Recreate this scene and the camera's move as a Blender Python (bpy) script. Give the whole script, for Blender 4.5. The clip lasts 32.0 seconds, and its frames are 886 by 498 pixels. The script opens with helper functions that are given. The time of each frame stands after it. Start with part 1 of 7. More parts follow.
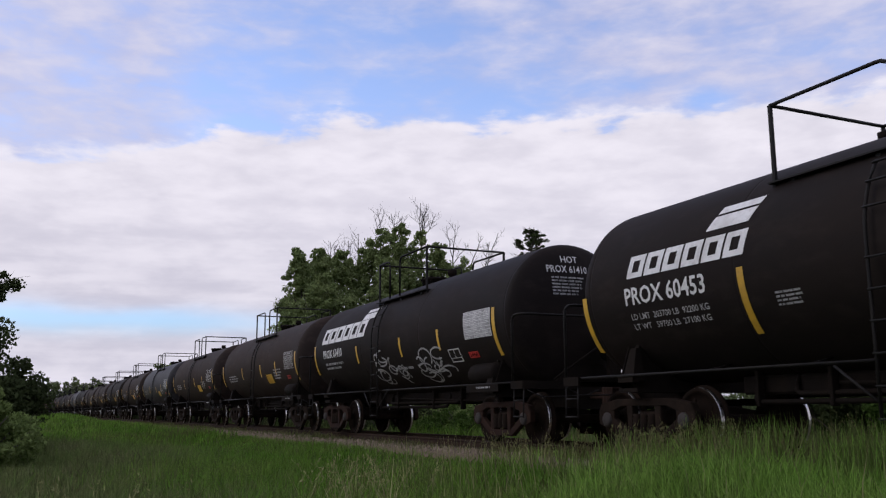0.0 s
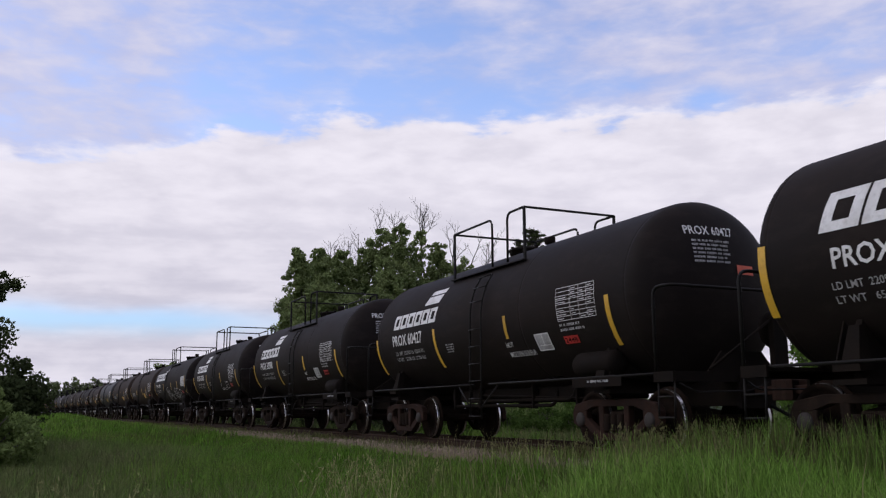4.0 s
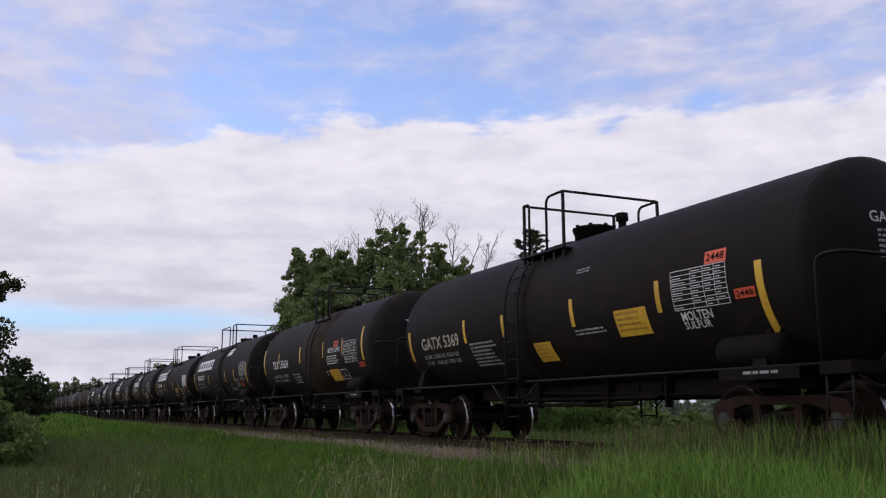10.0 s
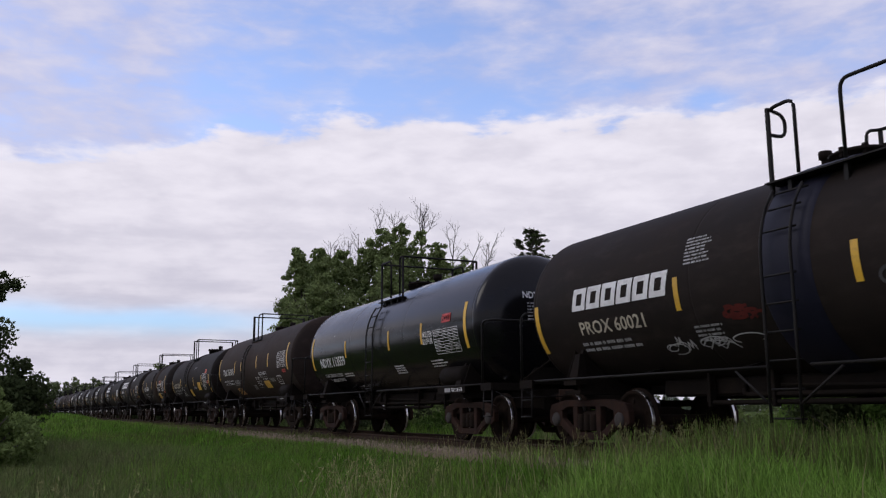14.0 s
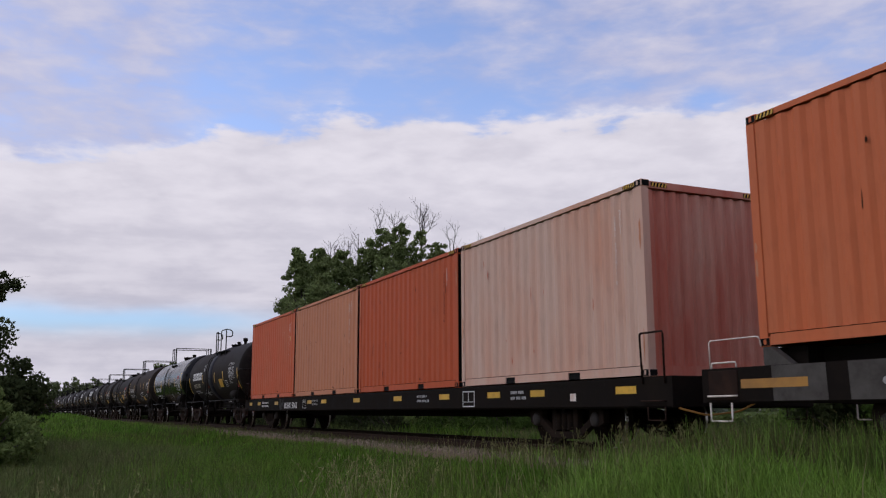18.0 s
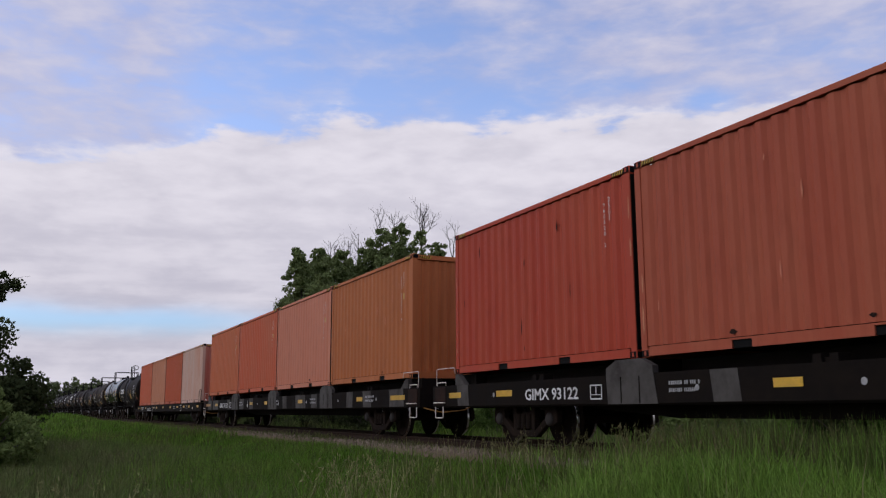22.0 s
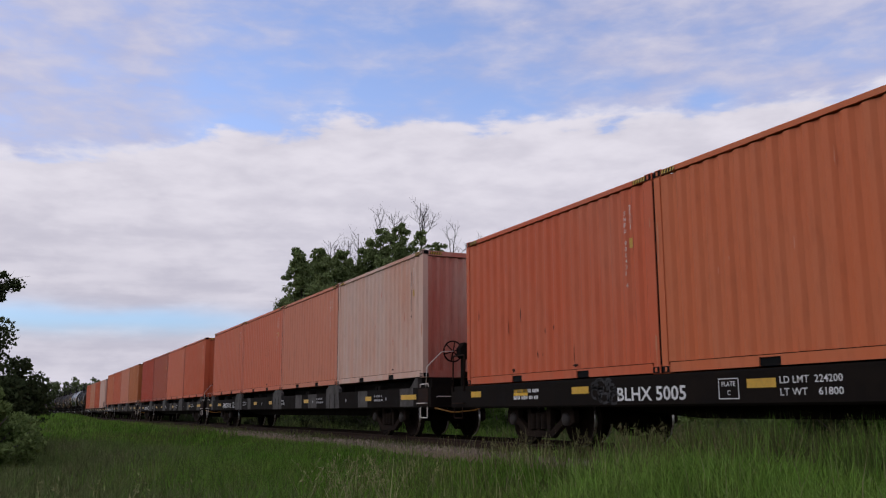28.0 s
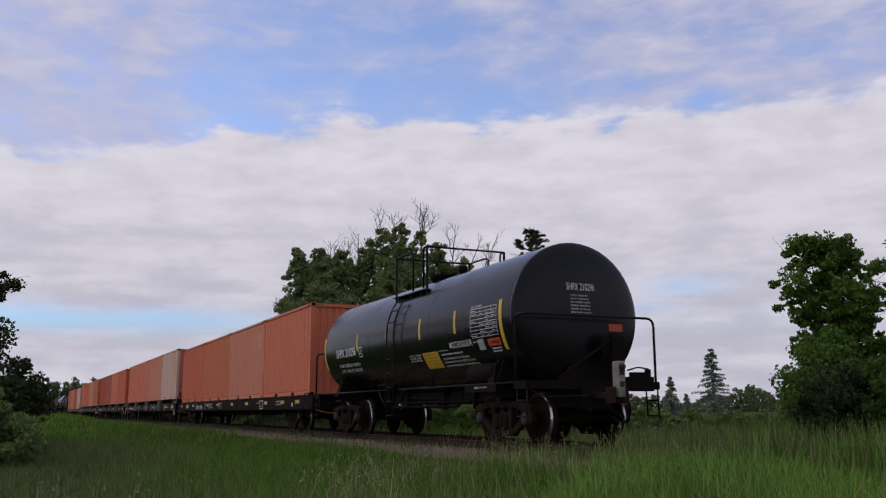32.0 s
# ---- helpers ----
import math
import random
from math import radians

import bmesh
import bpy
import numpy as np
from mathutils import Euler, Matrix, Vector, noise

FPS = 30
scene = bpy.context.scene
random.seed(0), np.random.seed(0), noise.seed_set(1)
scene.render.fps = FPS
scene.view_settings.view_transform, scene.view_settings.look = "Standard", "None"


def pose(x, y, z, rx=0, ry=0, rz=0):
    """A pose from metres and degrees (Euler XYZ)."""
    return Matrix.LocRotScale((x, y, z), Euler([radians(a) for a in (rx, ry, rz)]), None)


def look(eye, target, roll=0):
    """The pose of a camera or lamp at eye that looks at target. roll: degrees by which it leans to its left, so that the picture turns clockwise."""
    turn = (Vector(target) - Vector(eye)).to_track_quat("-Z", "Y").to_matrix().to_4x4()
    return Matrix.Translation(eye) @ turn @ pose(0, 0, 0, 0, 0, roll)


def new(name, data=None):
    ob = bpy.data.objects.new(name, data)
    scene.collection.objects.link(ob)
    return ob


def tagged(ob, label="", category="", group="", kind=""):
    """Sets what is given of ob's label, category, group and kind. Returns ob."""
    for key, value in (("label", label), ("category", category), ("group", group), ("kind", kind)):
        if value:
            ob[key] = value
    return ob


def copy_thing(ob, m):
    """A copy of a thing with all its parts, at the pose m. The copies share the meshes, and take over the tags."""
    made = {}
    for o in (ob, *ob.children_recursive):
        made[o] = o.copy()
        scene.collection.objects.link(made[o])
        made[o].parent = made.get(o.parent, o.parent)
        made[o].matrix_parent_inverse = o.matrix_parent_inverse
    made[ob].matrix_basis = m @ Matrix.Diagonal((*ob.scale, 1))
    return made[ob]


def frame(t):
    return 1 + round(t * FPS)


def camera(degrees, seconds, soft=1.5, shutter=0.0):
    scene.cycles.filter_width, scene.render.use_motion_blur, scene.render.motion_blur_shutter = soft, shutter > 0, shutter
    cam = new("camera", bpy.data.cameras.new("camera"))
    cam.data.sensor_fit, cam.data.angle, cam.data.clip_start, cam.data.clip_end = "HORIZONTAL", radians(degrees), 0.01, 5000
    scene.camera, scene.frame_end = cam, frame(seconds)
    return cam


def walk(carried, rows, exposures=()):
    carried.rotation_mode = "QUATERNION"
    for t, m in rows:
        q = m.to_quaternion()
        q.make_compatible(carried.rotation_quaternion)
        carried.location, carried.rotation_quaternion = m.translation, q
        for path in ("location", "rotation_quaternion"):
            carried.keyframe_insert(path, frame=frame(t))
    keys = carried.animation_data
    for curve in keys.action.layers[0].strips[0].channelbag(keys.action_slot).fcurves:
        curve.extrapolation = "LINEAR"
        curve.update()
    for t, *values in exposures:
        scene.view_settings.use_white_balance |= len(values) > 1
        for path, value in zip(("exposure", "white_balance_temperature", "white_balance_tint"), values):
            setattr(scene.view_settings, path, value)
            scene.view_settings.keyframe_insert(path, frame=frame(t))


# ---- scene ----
EXPO = [(0.0, -0.12), (14.0, -0.14), (17.0, -0.28), (21.0, -0.30), (28.0, -0.30), (32.0, -0.40)]
SKY_TINT, SKY_TINT_LOW = (2.7, 2.4, 2.65), (1.15, 1.42, 1.85)
CLOUD_WHITE, CLOUD_GREY, CLOUD_LOW, CLOUD_HIGH = (9.6, 9.2, 10.2), (6.0, 5.8, 7.0), (6.5, 6.3, 7.5), (5.5, 5.6, 8.0)
MOUND = 0.95
# openings in the cloud: bearing, height, half widths (degrees), strength
SKY_GAPS = (
    (11.5, 17.6, 2.6, 0.9, 0.55),
    (13.0, 20.6, 5.0, 2.2, 0.34),
    (19.5, 20.2, 5.5, 1.7, 0.42),
    (28.5, 19.3, 4.5, 1.2, 0.50),
    (35.5, 20.3, 4.0, 0.9, 0.22),
    (42.2, 19.0, 1.8, 0.8, 0.55),
    (20.5, 23.8, 6.0, 1.4, 0.25),
    (1.0, 20.5, 3.0, 1.6, 0.16),
    (47.5, 21.6, 5.0, 1.2, 0.12),
    (40.2, 7.6, 2.6, 0.7, 0.55),
    (38.0, 6.3, 2.2, 0.5, 0.40),
)
cam = camera(52.85, 32.0, soft=1.2, shutter=0.05)
EYE = Vector((0.0, 0.0, 0.6))
AIM = EYE + Vector((0.41522, 0.89196, 0.17889)) * 20
walk(cam, [(0.0, look(EYE, AIM, -0.23)), (32.0, look(EYE, AIM, -0.23))],
     exposures=EXPO)

# ---- world and sun ----
SUN_AZ, SUN_EL = 292.0, 38.0        # degrees clockwise from +y, and above the horizon


def direction(az, el):
    a, e = radians(az), radians(el)
    return Vector((math.sin(a) * math.cos(e), math.cos(a) * math.cos(e), math.sin(e)))


def make_world():
    w = bpy.data.worlds.new("sky")
    scene.world = w
    w.use_nodes = True
    nt = w.node_tree
    nt.nodes.clear()
    N, L = nt.nodes.new, nt.links.new

    def val(node, i, x):
        if isinstance(x, (int, float)):
            node.inputs[i].default_value = x
        else:
            L(x, node.inputs[i])

    def m(op, a, b=0.0, c=0.0):
        n = N("ShaderNodeMath")
        n.operation = op
        val(n, 0, a), val(n, 1, b), val(n, 2, c)
        return n.outputs[0]

    def mixc(f, a, b):
        n = N("ShaderNodeMix")
        n.data_type = "RGBA"
        val(n, 0, f)
        for i, x in ((6, a), (7, b)):
            if isinstance(x, tuple):
                n.inputs[i].default_value = (*x, 1)
            else:
                L(x, n.inputs[i])
        return n.outputs[2]

    def ramp(x, lo, hi):
        n = N("ShaderNodeMapRange")
        n.interpolation_type = "SMOOTHSTEP"
        val(n, 0, x)
        n.inputs[1].default_value, n.inputs[2].default_value = lo, hi
        return n.outputs[0]

    tc = N("ShaderNodeTexCoord")
    sp = N("ShaderNodeSeparateXYZ")
    L(tc.outputs["Generated"], sp.inputs[0])
    x, y, z = sp.outputs
    az = m("MULTIPLY", m("ARCTAN2", x, y), 57.2958)
    el = m("MULTIPLY", m("ARCSINE", z), 57.2958)
    # streaky cloud texture in bearing and height
    cv = N("ShaderNodeCombineXYZ")
    L(m("MULTIPLY", az, 0.055), cv.inputs[0])
    L(m("MULTIPLY", el, 0.15), cv.inputs[1])

    def cloud(scale, detail, rough, dist, off):
        mp = N("ShaderNodeMapping")
        mp.inputs["Location"].default_value = (off, off * 0.7, off)
        mp.inputs["Rotation"].default_value = (0, 0, -0.12)
        L(cv.outputs[0], mp.inputs[0])
        n = N("ShaderNodeTexNoise")
        n.inputs["Scale"].default_value, n.inputs["Detail"].default_value = scale, detail
        n.inputs["Roughness"].default_value, n.inputs["Distortion"].default_value = rough, dist
        L(mp.outputs[0], n.inputs["Vector"])
        return n.outputs["Fac"]

    big = cloud(1.0, 3, 0.5, 0.2, 3.1)
    mid = cloud(2.6, 4, 0.5, 0.3, 7.7)
    fine = cloud(6.5, 5, 0.55, 0.25, 1.3)
    puff = cloud(4.2, 5, 0.5, 0.15, 11.9)
    # long flat layers near the horizon
    flat = N("ShaderNodeCombineXYZ")
    L(m("MULTIPLY", az, 0.05), flat.inputs[0])
    L(m("MULTIPLY", el, 0.62), flat.inputs[1])
    lay = N("ShaderNodeTexNoise")
    lay.inputs["Scale"].default_value, lay.inputs["Detail"].default_value, lay.inputs["Distortion"].default_value = 1.3, 4, 0.2
    L(flat.outputs[0], lay.inputs["Vector"])
    cloud_layers = lay.outputs["Fac"]
    # openings of blue sky: bearing, height, half widths
    gaps = None
    for a0, e0, wa, we, k in SKY_GAPS:
        d = m("ADD", m("POWER", m("DIVIDE", m("SUBTRACT", az, a0), wa), 2),
              m("POWER", m("DIVIDE", m("SUBTRACT", el, e0), we), 2))
        g = m("MULTIPLY", m("EXPONENT", m("MULTIPLY", d, -1.0)), k)
        gaps = g if gaps is None else m("MAXIMUM", gaps, g)
    # the long bank of cloud, with an uneven upper edge that rises to the right
    top = m("ADD", 15.0, m("MULTIPLY", ramp(az, -3.0, 20.0), 3.6))
    uneven = m("ADD", m("MULTIPLY", m("SUBTRACT", puff, 0.5), 4.2), m("MULTIPLY", m("SUBTRACT", fine, 0.5), 2.4))
    under = m("SUBTRACT", m("ADD", top, uneven), el)
    bank = ramp(under, -0.5, 0.9)
    # a clear strip low over the horizon
    strip = m("MULTIPLY", m("EXPONENT", m("MULTIPLY", m("POWER", m("DIVIDE", m("SUBTRACT", el, m("ADD", 5.5, m("MULTIPLY", m("SUBTRACT", mid, 0.5), 1.2))), 0.75), 2), -1.0)),
              m("SUBTRACT", 0.85, m("MULTIPLY", ramp(az, 7.0, 20.0), 0.75)))
    bank = m("SUBTRACT", bank, m("MAXIMUM", strip, m("MULTIPLY", gaps, ramp(el, 13.0, 9.0))))
    # thin high cloud above the bank
    ripple = m("ADD", m("ADD", m("MULTIPLY", m("SUBTRACT", big, 0.5), 0.55), m("MULTIPLY", m("SUBTRACT", mid, 0.5), 0.85)),
               m("ADD", m("MULTIPLY", m("SUBTRACT", fine, 0.5), 0.75), m("MULTIPLY", m("SUBTRACT", puff, 0.5), 0.5)))
    thin = m("SUBTRACT", 0.74, m("MULTIPLY", m("MULTIPLY", ramp(az, 4.0, 11.0), m("SUBTRACT", 1.0, ramp(az, 27.0, 42.0))), 0.14))
    thin = m("ADD", thin, m("MULTIPLY", ramp(el, 27.0, 45.0), 0.2))
    veil = m("MULTIPLY", m("MULTIPLY", ramp(m("SUBTRACT", m("ADD", thin, ripple), gaps), 0.10, 1.00), 0.95), ramp(el, 10.0, 14.0))
    mask = m("MAXIMUM", veil, bank)
    sky = N("ShaderNodeTexSky")
    sky.sky_type, sky.sun_disc = "NISHITA", False
    sky.sun_elevation, sky.sun_rotation = radians(SUN_EL), radians(SUN_AZ)
    sky.air_density, sky.dust_density, sky.ozone_density = 1.0, 0.6, 2.0
    tint = N("ShaderNodeVectorMath")
    tint.operation = "MULTIPLY"
    L(sky.outputs[0], tint.inputs[0])
    L(mixc(ramp(el, 2.0, 18.0), SKY_TINT_LOW, SKY_TINT), tint.inputs[1])
    shade = ramp(m("ADD", m("ADD", m("MULTIPLY", mid, 0.55), m("MULTIPLY", puff, 0.75)), m("MULTIPLY", fine, 0.45)), 0.62, 1.15)
    lit = ramp(el, 6.0, 15.5)
    layers = ramp(m("ADD", m("MULTIPLY", cloud_layers, 0.7), m("MULTIPLY", shade, 0.3)), 0.30, 0.72)
    low = mixc(layers, CLOUD_LOW, tuple(0.35 * a + 0.65 * b for a, b in zip(CLOUD_LOW, CLOUD_WHITE)))
    bright = mixc(shade, tuple(0.5 * a + 0.5 * b for a, b in zip(CLOUD_GREY, CLOUD_WHITE)), CLOUD_WHITE)
    body = mixc(lit, low, bright)
    clouds = mixc(ramp(under, -0.6, 0.6), mixc(shade, CLOUD_HIGH, tuple(0.5 * a + 0.5 * b for a, b in zip(CLOUD_HIGH, CLOUD_WHITE))), body)
    col = mixc(mask, tint.outputs[0], clouds)
    # below the horizon: dull green-brown land
    col = mixc(ramp(el, -1.5, -0.2), (0.5, 0.6, 0.3), col)
    bg = N("ShaderNodeBackground")
    bg.inputs[1].default_value = 0.1
    L(col, bg.inputs[0])
    out = N("ShaderNodeOutputWorld")
    L(bg.outputs[0], out.inputs[0])


make_world()
sun = new("sun", bpy.data.lights.new("sun", "SUN"))
sun.data.energy, sun.data.angle, sun.data.color = 0.8, radians(30), (1.0, 0.96, 0.90)
sun.matrix_world = look(direction(SUN_AZ, SUN_EL) * 50, (0, 0, 0))

# ---- materials ----


def material(name, colour, rough=0.6, metal=0.0, second=None, amount=0.5, scale=1.0, stretch=(1, 1, 1), bump=0.0,
             bump_scale=40.0, third=None, third_amount=0.35, third_scale=6.0, vary=0.0, rough_vary=0.12, spec=0.5, island=False, trans=0.0):
    """Paint, metal, stone or leaf: a colour broken up at two scales, with relief and changing gloss."""
    mat = bpy.data.materials.new(name)
    mat.use_nodes = True
    nt = mat.node_tree
    N, L = nt.nodes.new, nt.links.new
    b = nt.nodes["Principled BSDF"]
    tc = N("ShaderNodeTexCoord")
    mp = N("ShaderNodeMapping")
    mp.inputs["Scale"].default_value = stretch
    L(tc.outputs["Object"], mp.inputs[0])
    vec = mp.outputs[0]
    if vary or island:
        src = N("ShaderNodeNewGeometry").outputs["Random Per Island"] if island else N("ShaderNodeObjectInfo").outputs["Random"]
        ad = N("ShaderNodeVectorMath")
        ad.operation = "ADD"
        sc = N("ShaderNodeMath")
        sc.operation = "MULTIPLY"
        L(src, sc.inputs[0])
        sc.inputs[1].default_value = 37.0
        L(vec, ad.inputs[0]), L(sc.outputs[0], ad.inputs[1])
        vec = vec if island else ad.outputs[0]

    def noise_tex(s, detail, r):
        n = N("ShaderNodeTexNoise")
        n.inputs["Scale"].default_value, n.inputs["Detail"].default_value, n.inputs["Roughness"].default_value = s, detail, r
        L(vec, n.inputs["Vector"])
        return n.outputs["Fac"]

    def rng(x, lo, hi, a, c):
        n = N("ShaderNodeMapRange")
        L(x, n.inputs[0])
        for i, v in enumerate((lo, hi, a, c)):
            n.inputs[i + 1].default_value = v
        return n.outputs[0]

    def mixc(f, a, c):
        n = N("ShaderNodeMix")
        n.data_type = "RGBA"
        L(f, n.inputs[0])
        for i, q in ((6, a), (7, c)):
            if isinstance(q, tuple):
                n.inputs[i].default_value = (*q, 1)
            else:
                L(q, n.inputs[i])
        return n.outputs[2]

    n1 = noise_tex(scale, 6, 0.6)
    col = colour
    if second:
        col = mixc(rng(n1, 0.42, 0.68, 0.0, amount), colour, second)
    if third:
        n2 = noise_tex(third_scale, 8, 0.65)
        col = mixc(rng(n2, 0.5, 0.75, 0.0, third_amount), col, third)
    if vary and not isinstance(col, tuple):
        hs = N("ShaderNodeHueSaturation")
        L(rng(src, 0, 1, 1 - vary, 1 + vary), hs.inputs["Value"])
        L(col, hs.inputs["Color"])
        col = hs.outputs[0]
    if isinstance(col, tuple):
        b.inputs["Base Color"].default_value = (*col, 1)
    else:
        L(col, b.inputs["Base Color"])
    L(rng(n1, 0.3, 0.7, max(0.03, rough - rough_vary), min(1.0, rough + rough_vary)), b.inputs["Roughness"])
    b.inputs["Metallic"].default_value = metal
    b.inputs["Specular IOR Level"].default_value = spec
    if trans:
        # thin leaf: part of the light comes through
        tr, ms = N("ShaderNodeBsdfTranslucent"), N("ShaderNodeMixShader")
        ms.inputs[0].default_value = trans
        if isinstance(col, tuple):
            tr.inputs[0].default_value = (*col, 1)
        else:
            L(col, tr.inputs[0])
        L(b.outputs[0], ms.inputs[1]), L(tr.outputs[0], ms.inputs[2])
        L(ms.outputs[0], nt.nodes["Material Output"].inputs[0])
    if bump:
        bp = N("ShaderNodeBump")
        bp.inputs["Strength"].default_value, bp.inputs["Distance"].default_value = bump, 0.01
        L(noise_tex(bump_scale, 4, 0.6), bp.inputs["Height"])
        L(bp.outputs[0], b.inputs["Normal"])
    return mat


def tank_paint(name, base, rough, dust, amount, spec=0.25, stretch=(0.5, 0.35, 0.9)):
    return material(name, base, rough, second=dust, amount=amount, scale=0.9, stretch=stretch, third=tuple(c * 1.6 + 0.006 for c in dust),
                    third_amount=amount * 0.5, third_scale=5.0, bump=0.05, bump_scale=9.0, rough_vary=0.08, spec=spec)


M = {}
M["black"] = tank_paint("black_tank_paint", (0.0128, 0.0100, 0.0088), 0.62, (0.0235, 0.0168, 0.0136), 0.55, 0.06)
M["gloss"] = tank_paint("glossy_black_paint", (0.0052, 0.0049, 0.0055), 0.22, (0.006, 0.0056, 0.0062), 0.4, 0.22)
M["dull"] = tank_paint("dusty_black_paint", (0.0150, 0.0118, 0.0102), 0.64, (0.028, 0.0205, 0.0165), 0.6, 0.06)
M["brown"] = tank_paint("rusty_brown_black_paint", (0.0270, 0.0196, 0.0160), 0.66, (0.044, 0.0305, 0.0240), 0.7, 0.06)
M["grey"] = tank_paint("sun_bleached_grey_paint", (0.028, 0.026, 0.027), 0.55, (0.048, 0.045, 0.045), 0.6, 0.12)
M["rustband"] = tank_paint("rusty_brown_wrap_paint", (0.027, 0.0185, 0.0140), 0.7, (0.043, 0.029, 0.021), 0.7, 0.05)
M["wrap"] = tank_paint("blue_black_wrap_paint", (0.0105, 0.0105, 0.0190), 0.5, (0.018, 0.018, 0.028), 0.6, 0.12)
M["redspray"] = material("dull_red_spray", (0.085, 0.016, 0.012), 0.8, second=(0.05, 0.012, 0.01), amount=0.9, scale=4.0, spec=0.1)
M["soot"] = material("dull_grey_spray", (0.06, 0.058, 0.058), 0.8, second=(0.02, 0.02, 0.02), amount=0.9, scale=3.0, spec=0.1)
M["frame"] = material("black_underframe_paint", (0.0098, 0.0076, 0.0062), 0.8, second=(0.0190, 0.0140, 0.0105), amount=0.6, scale=2.5,
                      third=(0.018, 0.013, 0.0095), third_scale=11, spec=0.05, bump=0.15, bump_scale=25)
M["cast"] = material("dusty_cast_steel", (0.0150, 0.0105, 0.0078), 0.9, second=(0.030, 0.020, 0.0145), amount=0.8, scale=4.0, spec=0.05,
                     third=(0.012, 0.010, 0.008), third_scale=14, bump=0.35, bump_scale=30)
M["rustcast"] = material("rust_brown_cast_steel", (0.020, 0.0108, 0.0076), 0.9, second=(0.040, 0.0210, 0.0140), amount=0.8, scale=4.0, spec=0.12,
                         third=(0.025, 0.02, 0.018), third_scale=12, bump=0.35, bump_scale=30)
M["cap"] = material("greasy_grey_bearing_cap", (0.034, 0.029, 0.025), 0.7, second=(0.04, 0.034, 0.03), amount=0.8, scale=9.0, spec=0.2, bump=0.1)
M["wheel"] = material("brown_wheel_steel", (0.0110, 0.0075, 0.0055), 0.9, second=(0.0220, 0.0135, 0.0095), amount=0.7, scale=6, spec=0.05, bump=0.1)
M["tread"] = material("polished_wheel_tread", (0.62, 0.60, 0.58), 0.30, metal=1.0, second=(0.25, 0.23, 0.21), amount=0.5, scale=12)
M["rail"] = material("rusty_rail_steel", (0.032, 0.021, 0.015), 0.85, second=(0.052, 0.033, 0.022), amount=0.8, scale=5, bump=0.1, spec=0.08)
M["white"] = material("white_stencil_paint", (0.72, 0.71, 0.69), 0.6, second=(0.50, 0.48, 0.45), amount=0.7, scale=3.0, third=(0.3, 0.28, 0.25), third_amount=0.5, third_scale=16)
M["faint"] = material("faded_white_stencil_paint", (0.42, 0.41, 0.40), 0.65, second=(0.22, 0.215, 0.21), amount=0.9, scale=4.0, third=(0.08, 0.08, 0.08), third_amount=0.6, third_scale=20)
M["cream"] = material("cream_stencil_paint", (0.45, 0.40, 0.30), 0.65, second=(0.25, 0.22, 0.17), amount=0.8, scale=4.0)
M["yellow"] = material("yellow_reflective_sheeting", (0.62, 0.36, 0.03), 0.45, second=(0.45, 0.26, 0.03), amount=0.7, scale=3.0, third=(0.2, 0.12, 0.03), third_amount=0.4, third_scale=15, vary=0.18)
M["amber"] = material("weathered_amber_sheeting", (0.42, 0.20, 0.03), 0.5, second=(0.25, 0.12, 0.03), amount=0.7, scale=3.0)
M["orange"] = material("orange_red_placard", (0.62, 0.085, 0.025), 0.5, second=(0.45, 0.06, 0.03), amount=0.6, scale=5.0, vary=0.2)
M["red"] = material("red_hazard_label", (0.50, 0.030, 0.025), 0.5, second=(0.35, 0.03, 0.03), amount=0.6, scale=5.0)
M["pipe"] = material("dark_painted_pipe", (0.010, 0.009, 0.008), 0.6, second=(0.022, 0.018, 0.015), amount=0.6, scale=3.0, spec=0.15)
M["dark"] = material("black_lettering", (0.006, 0.006, 0.006), 0.8, spec=0.1)

# ---- mesh helpers ----


def mesh_of(name, bm, mat, smooth=False):
    me = bpy.data.meshes.new(name)
    if smooth:
        for f in bm.faces:
            f.smooth = True
    bm.to_mesh(me)
    bm.free()
    for one in mat if isinstance(mat, (list, tuple)) else [mat]:
        me.materials.append(one)
    return me


def part(name, bm, mat, parent, label="", smooth=False, at=None):
    me = bm if isinstance(bm, bpy.types.Mesh) else mesh_of(name, bm, mat, smooth)
    ob = new(name, me)
    ob.parent = parent
    if at is not None:
        ob.matrix_basis = at
    if label:
        tagged(ob, label)
    if name in ("small_print", "placard_print"):
        tagged(ob, kind="stuff")
    return ob


def thing(name, label, category, group="", at=None):
    ob = new(name)
    ob.empty_display_size = 0.5
    tagged(ob, label, category, group)
    if at is not None:
        ob.matrix_basis = at
    return ob


def box(bm, x0, x1, y0, y1, z0, z1):
    vs = [bm.verts.new((x, y, z)) for x in (x0, x1) for y in (y0, y1) for z in (z0, z1)]
    for a, b, c, d in ((0, 1, 3, 2), (4, 6, 7, 5), (0, 4, 5, 1), (2, 3, 7, 6), (0, 2, 6, 4), (1, 5, 7, 3)):
        bm.faces.new((vs[a], vs[b], vs[c], vs[d]))
    return vs


def bevelled(bm, width=0.01, segments=1):
    bmesh.ops.bevel(bm, geom=list(bm.edges), offset=width, segments=segments, affect="EDGES", profile=0.7)
    return bm


def block(x0, x1, y0, y1, z0, z1, width=0.01):
    bm = bmesh.new()
    box(bm, x0, x1, y0, y1, z0, z1)
    return bevelled(bm, width) if width else bm


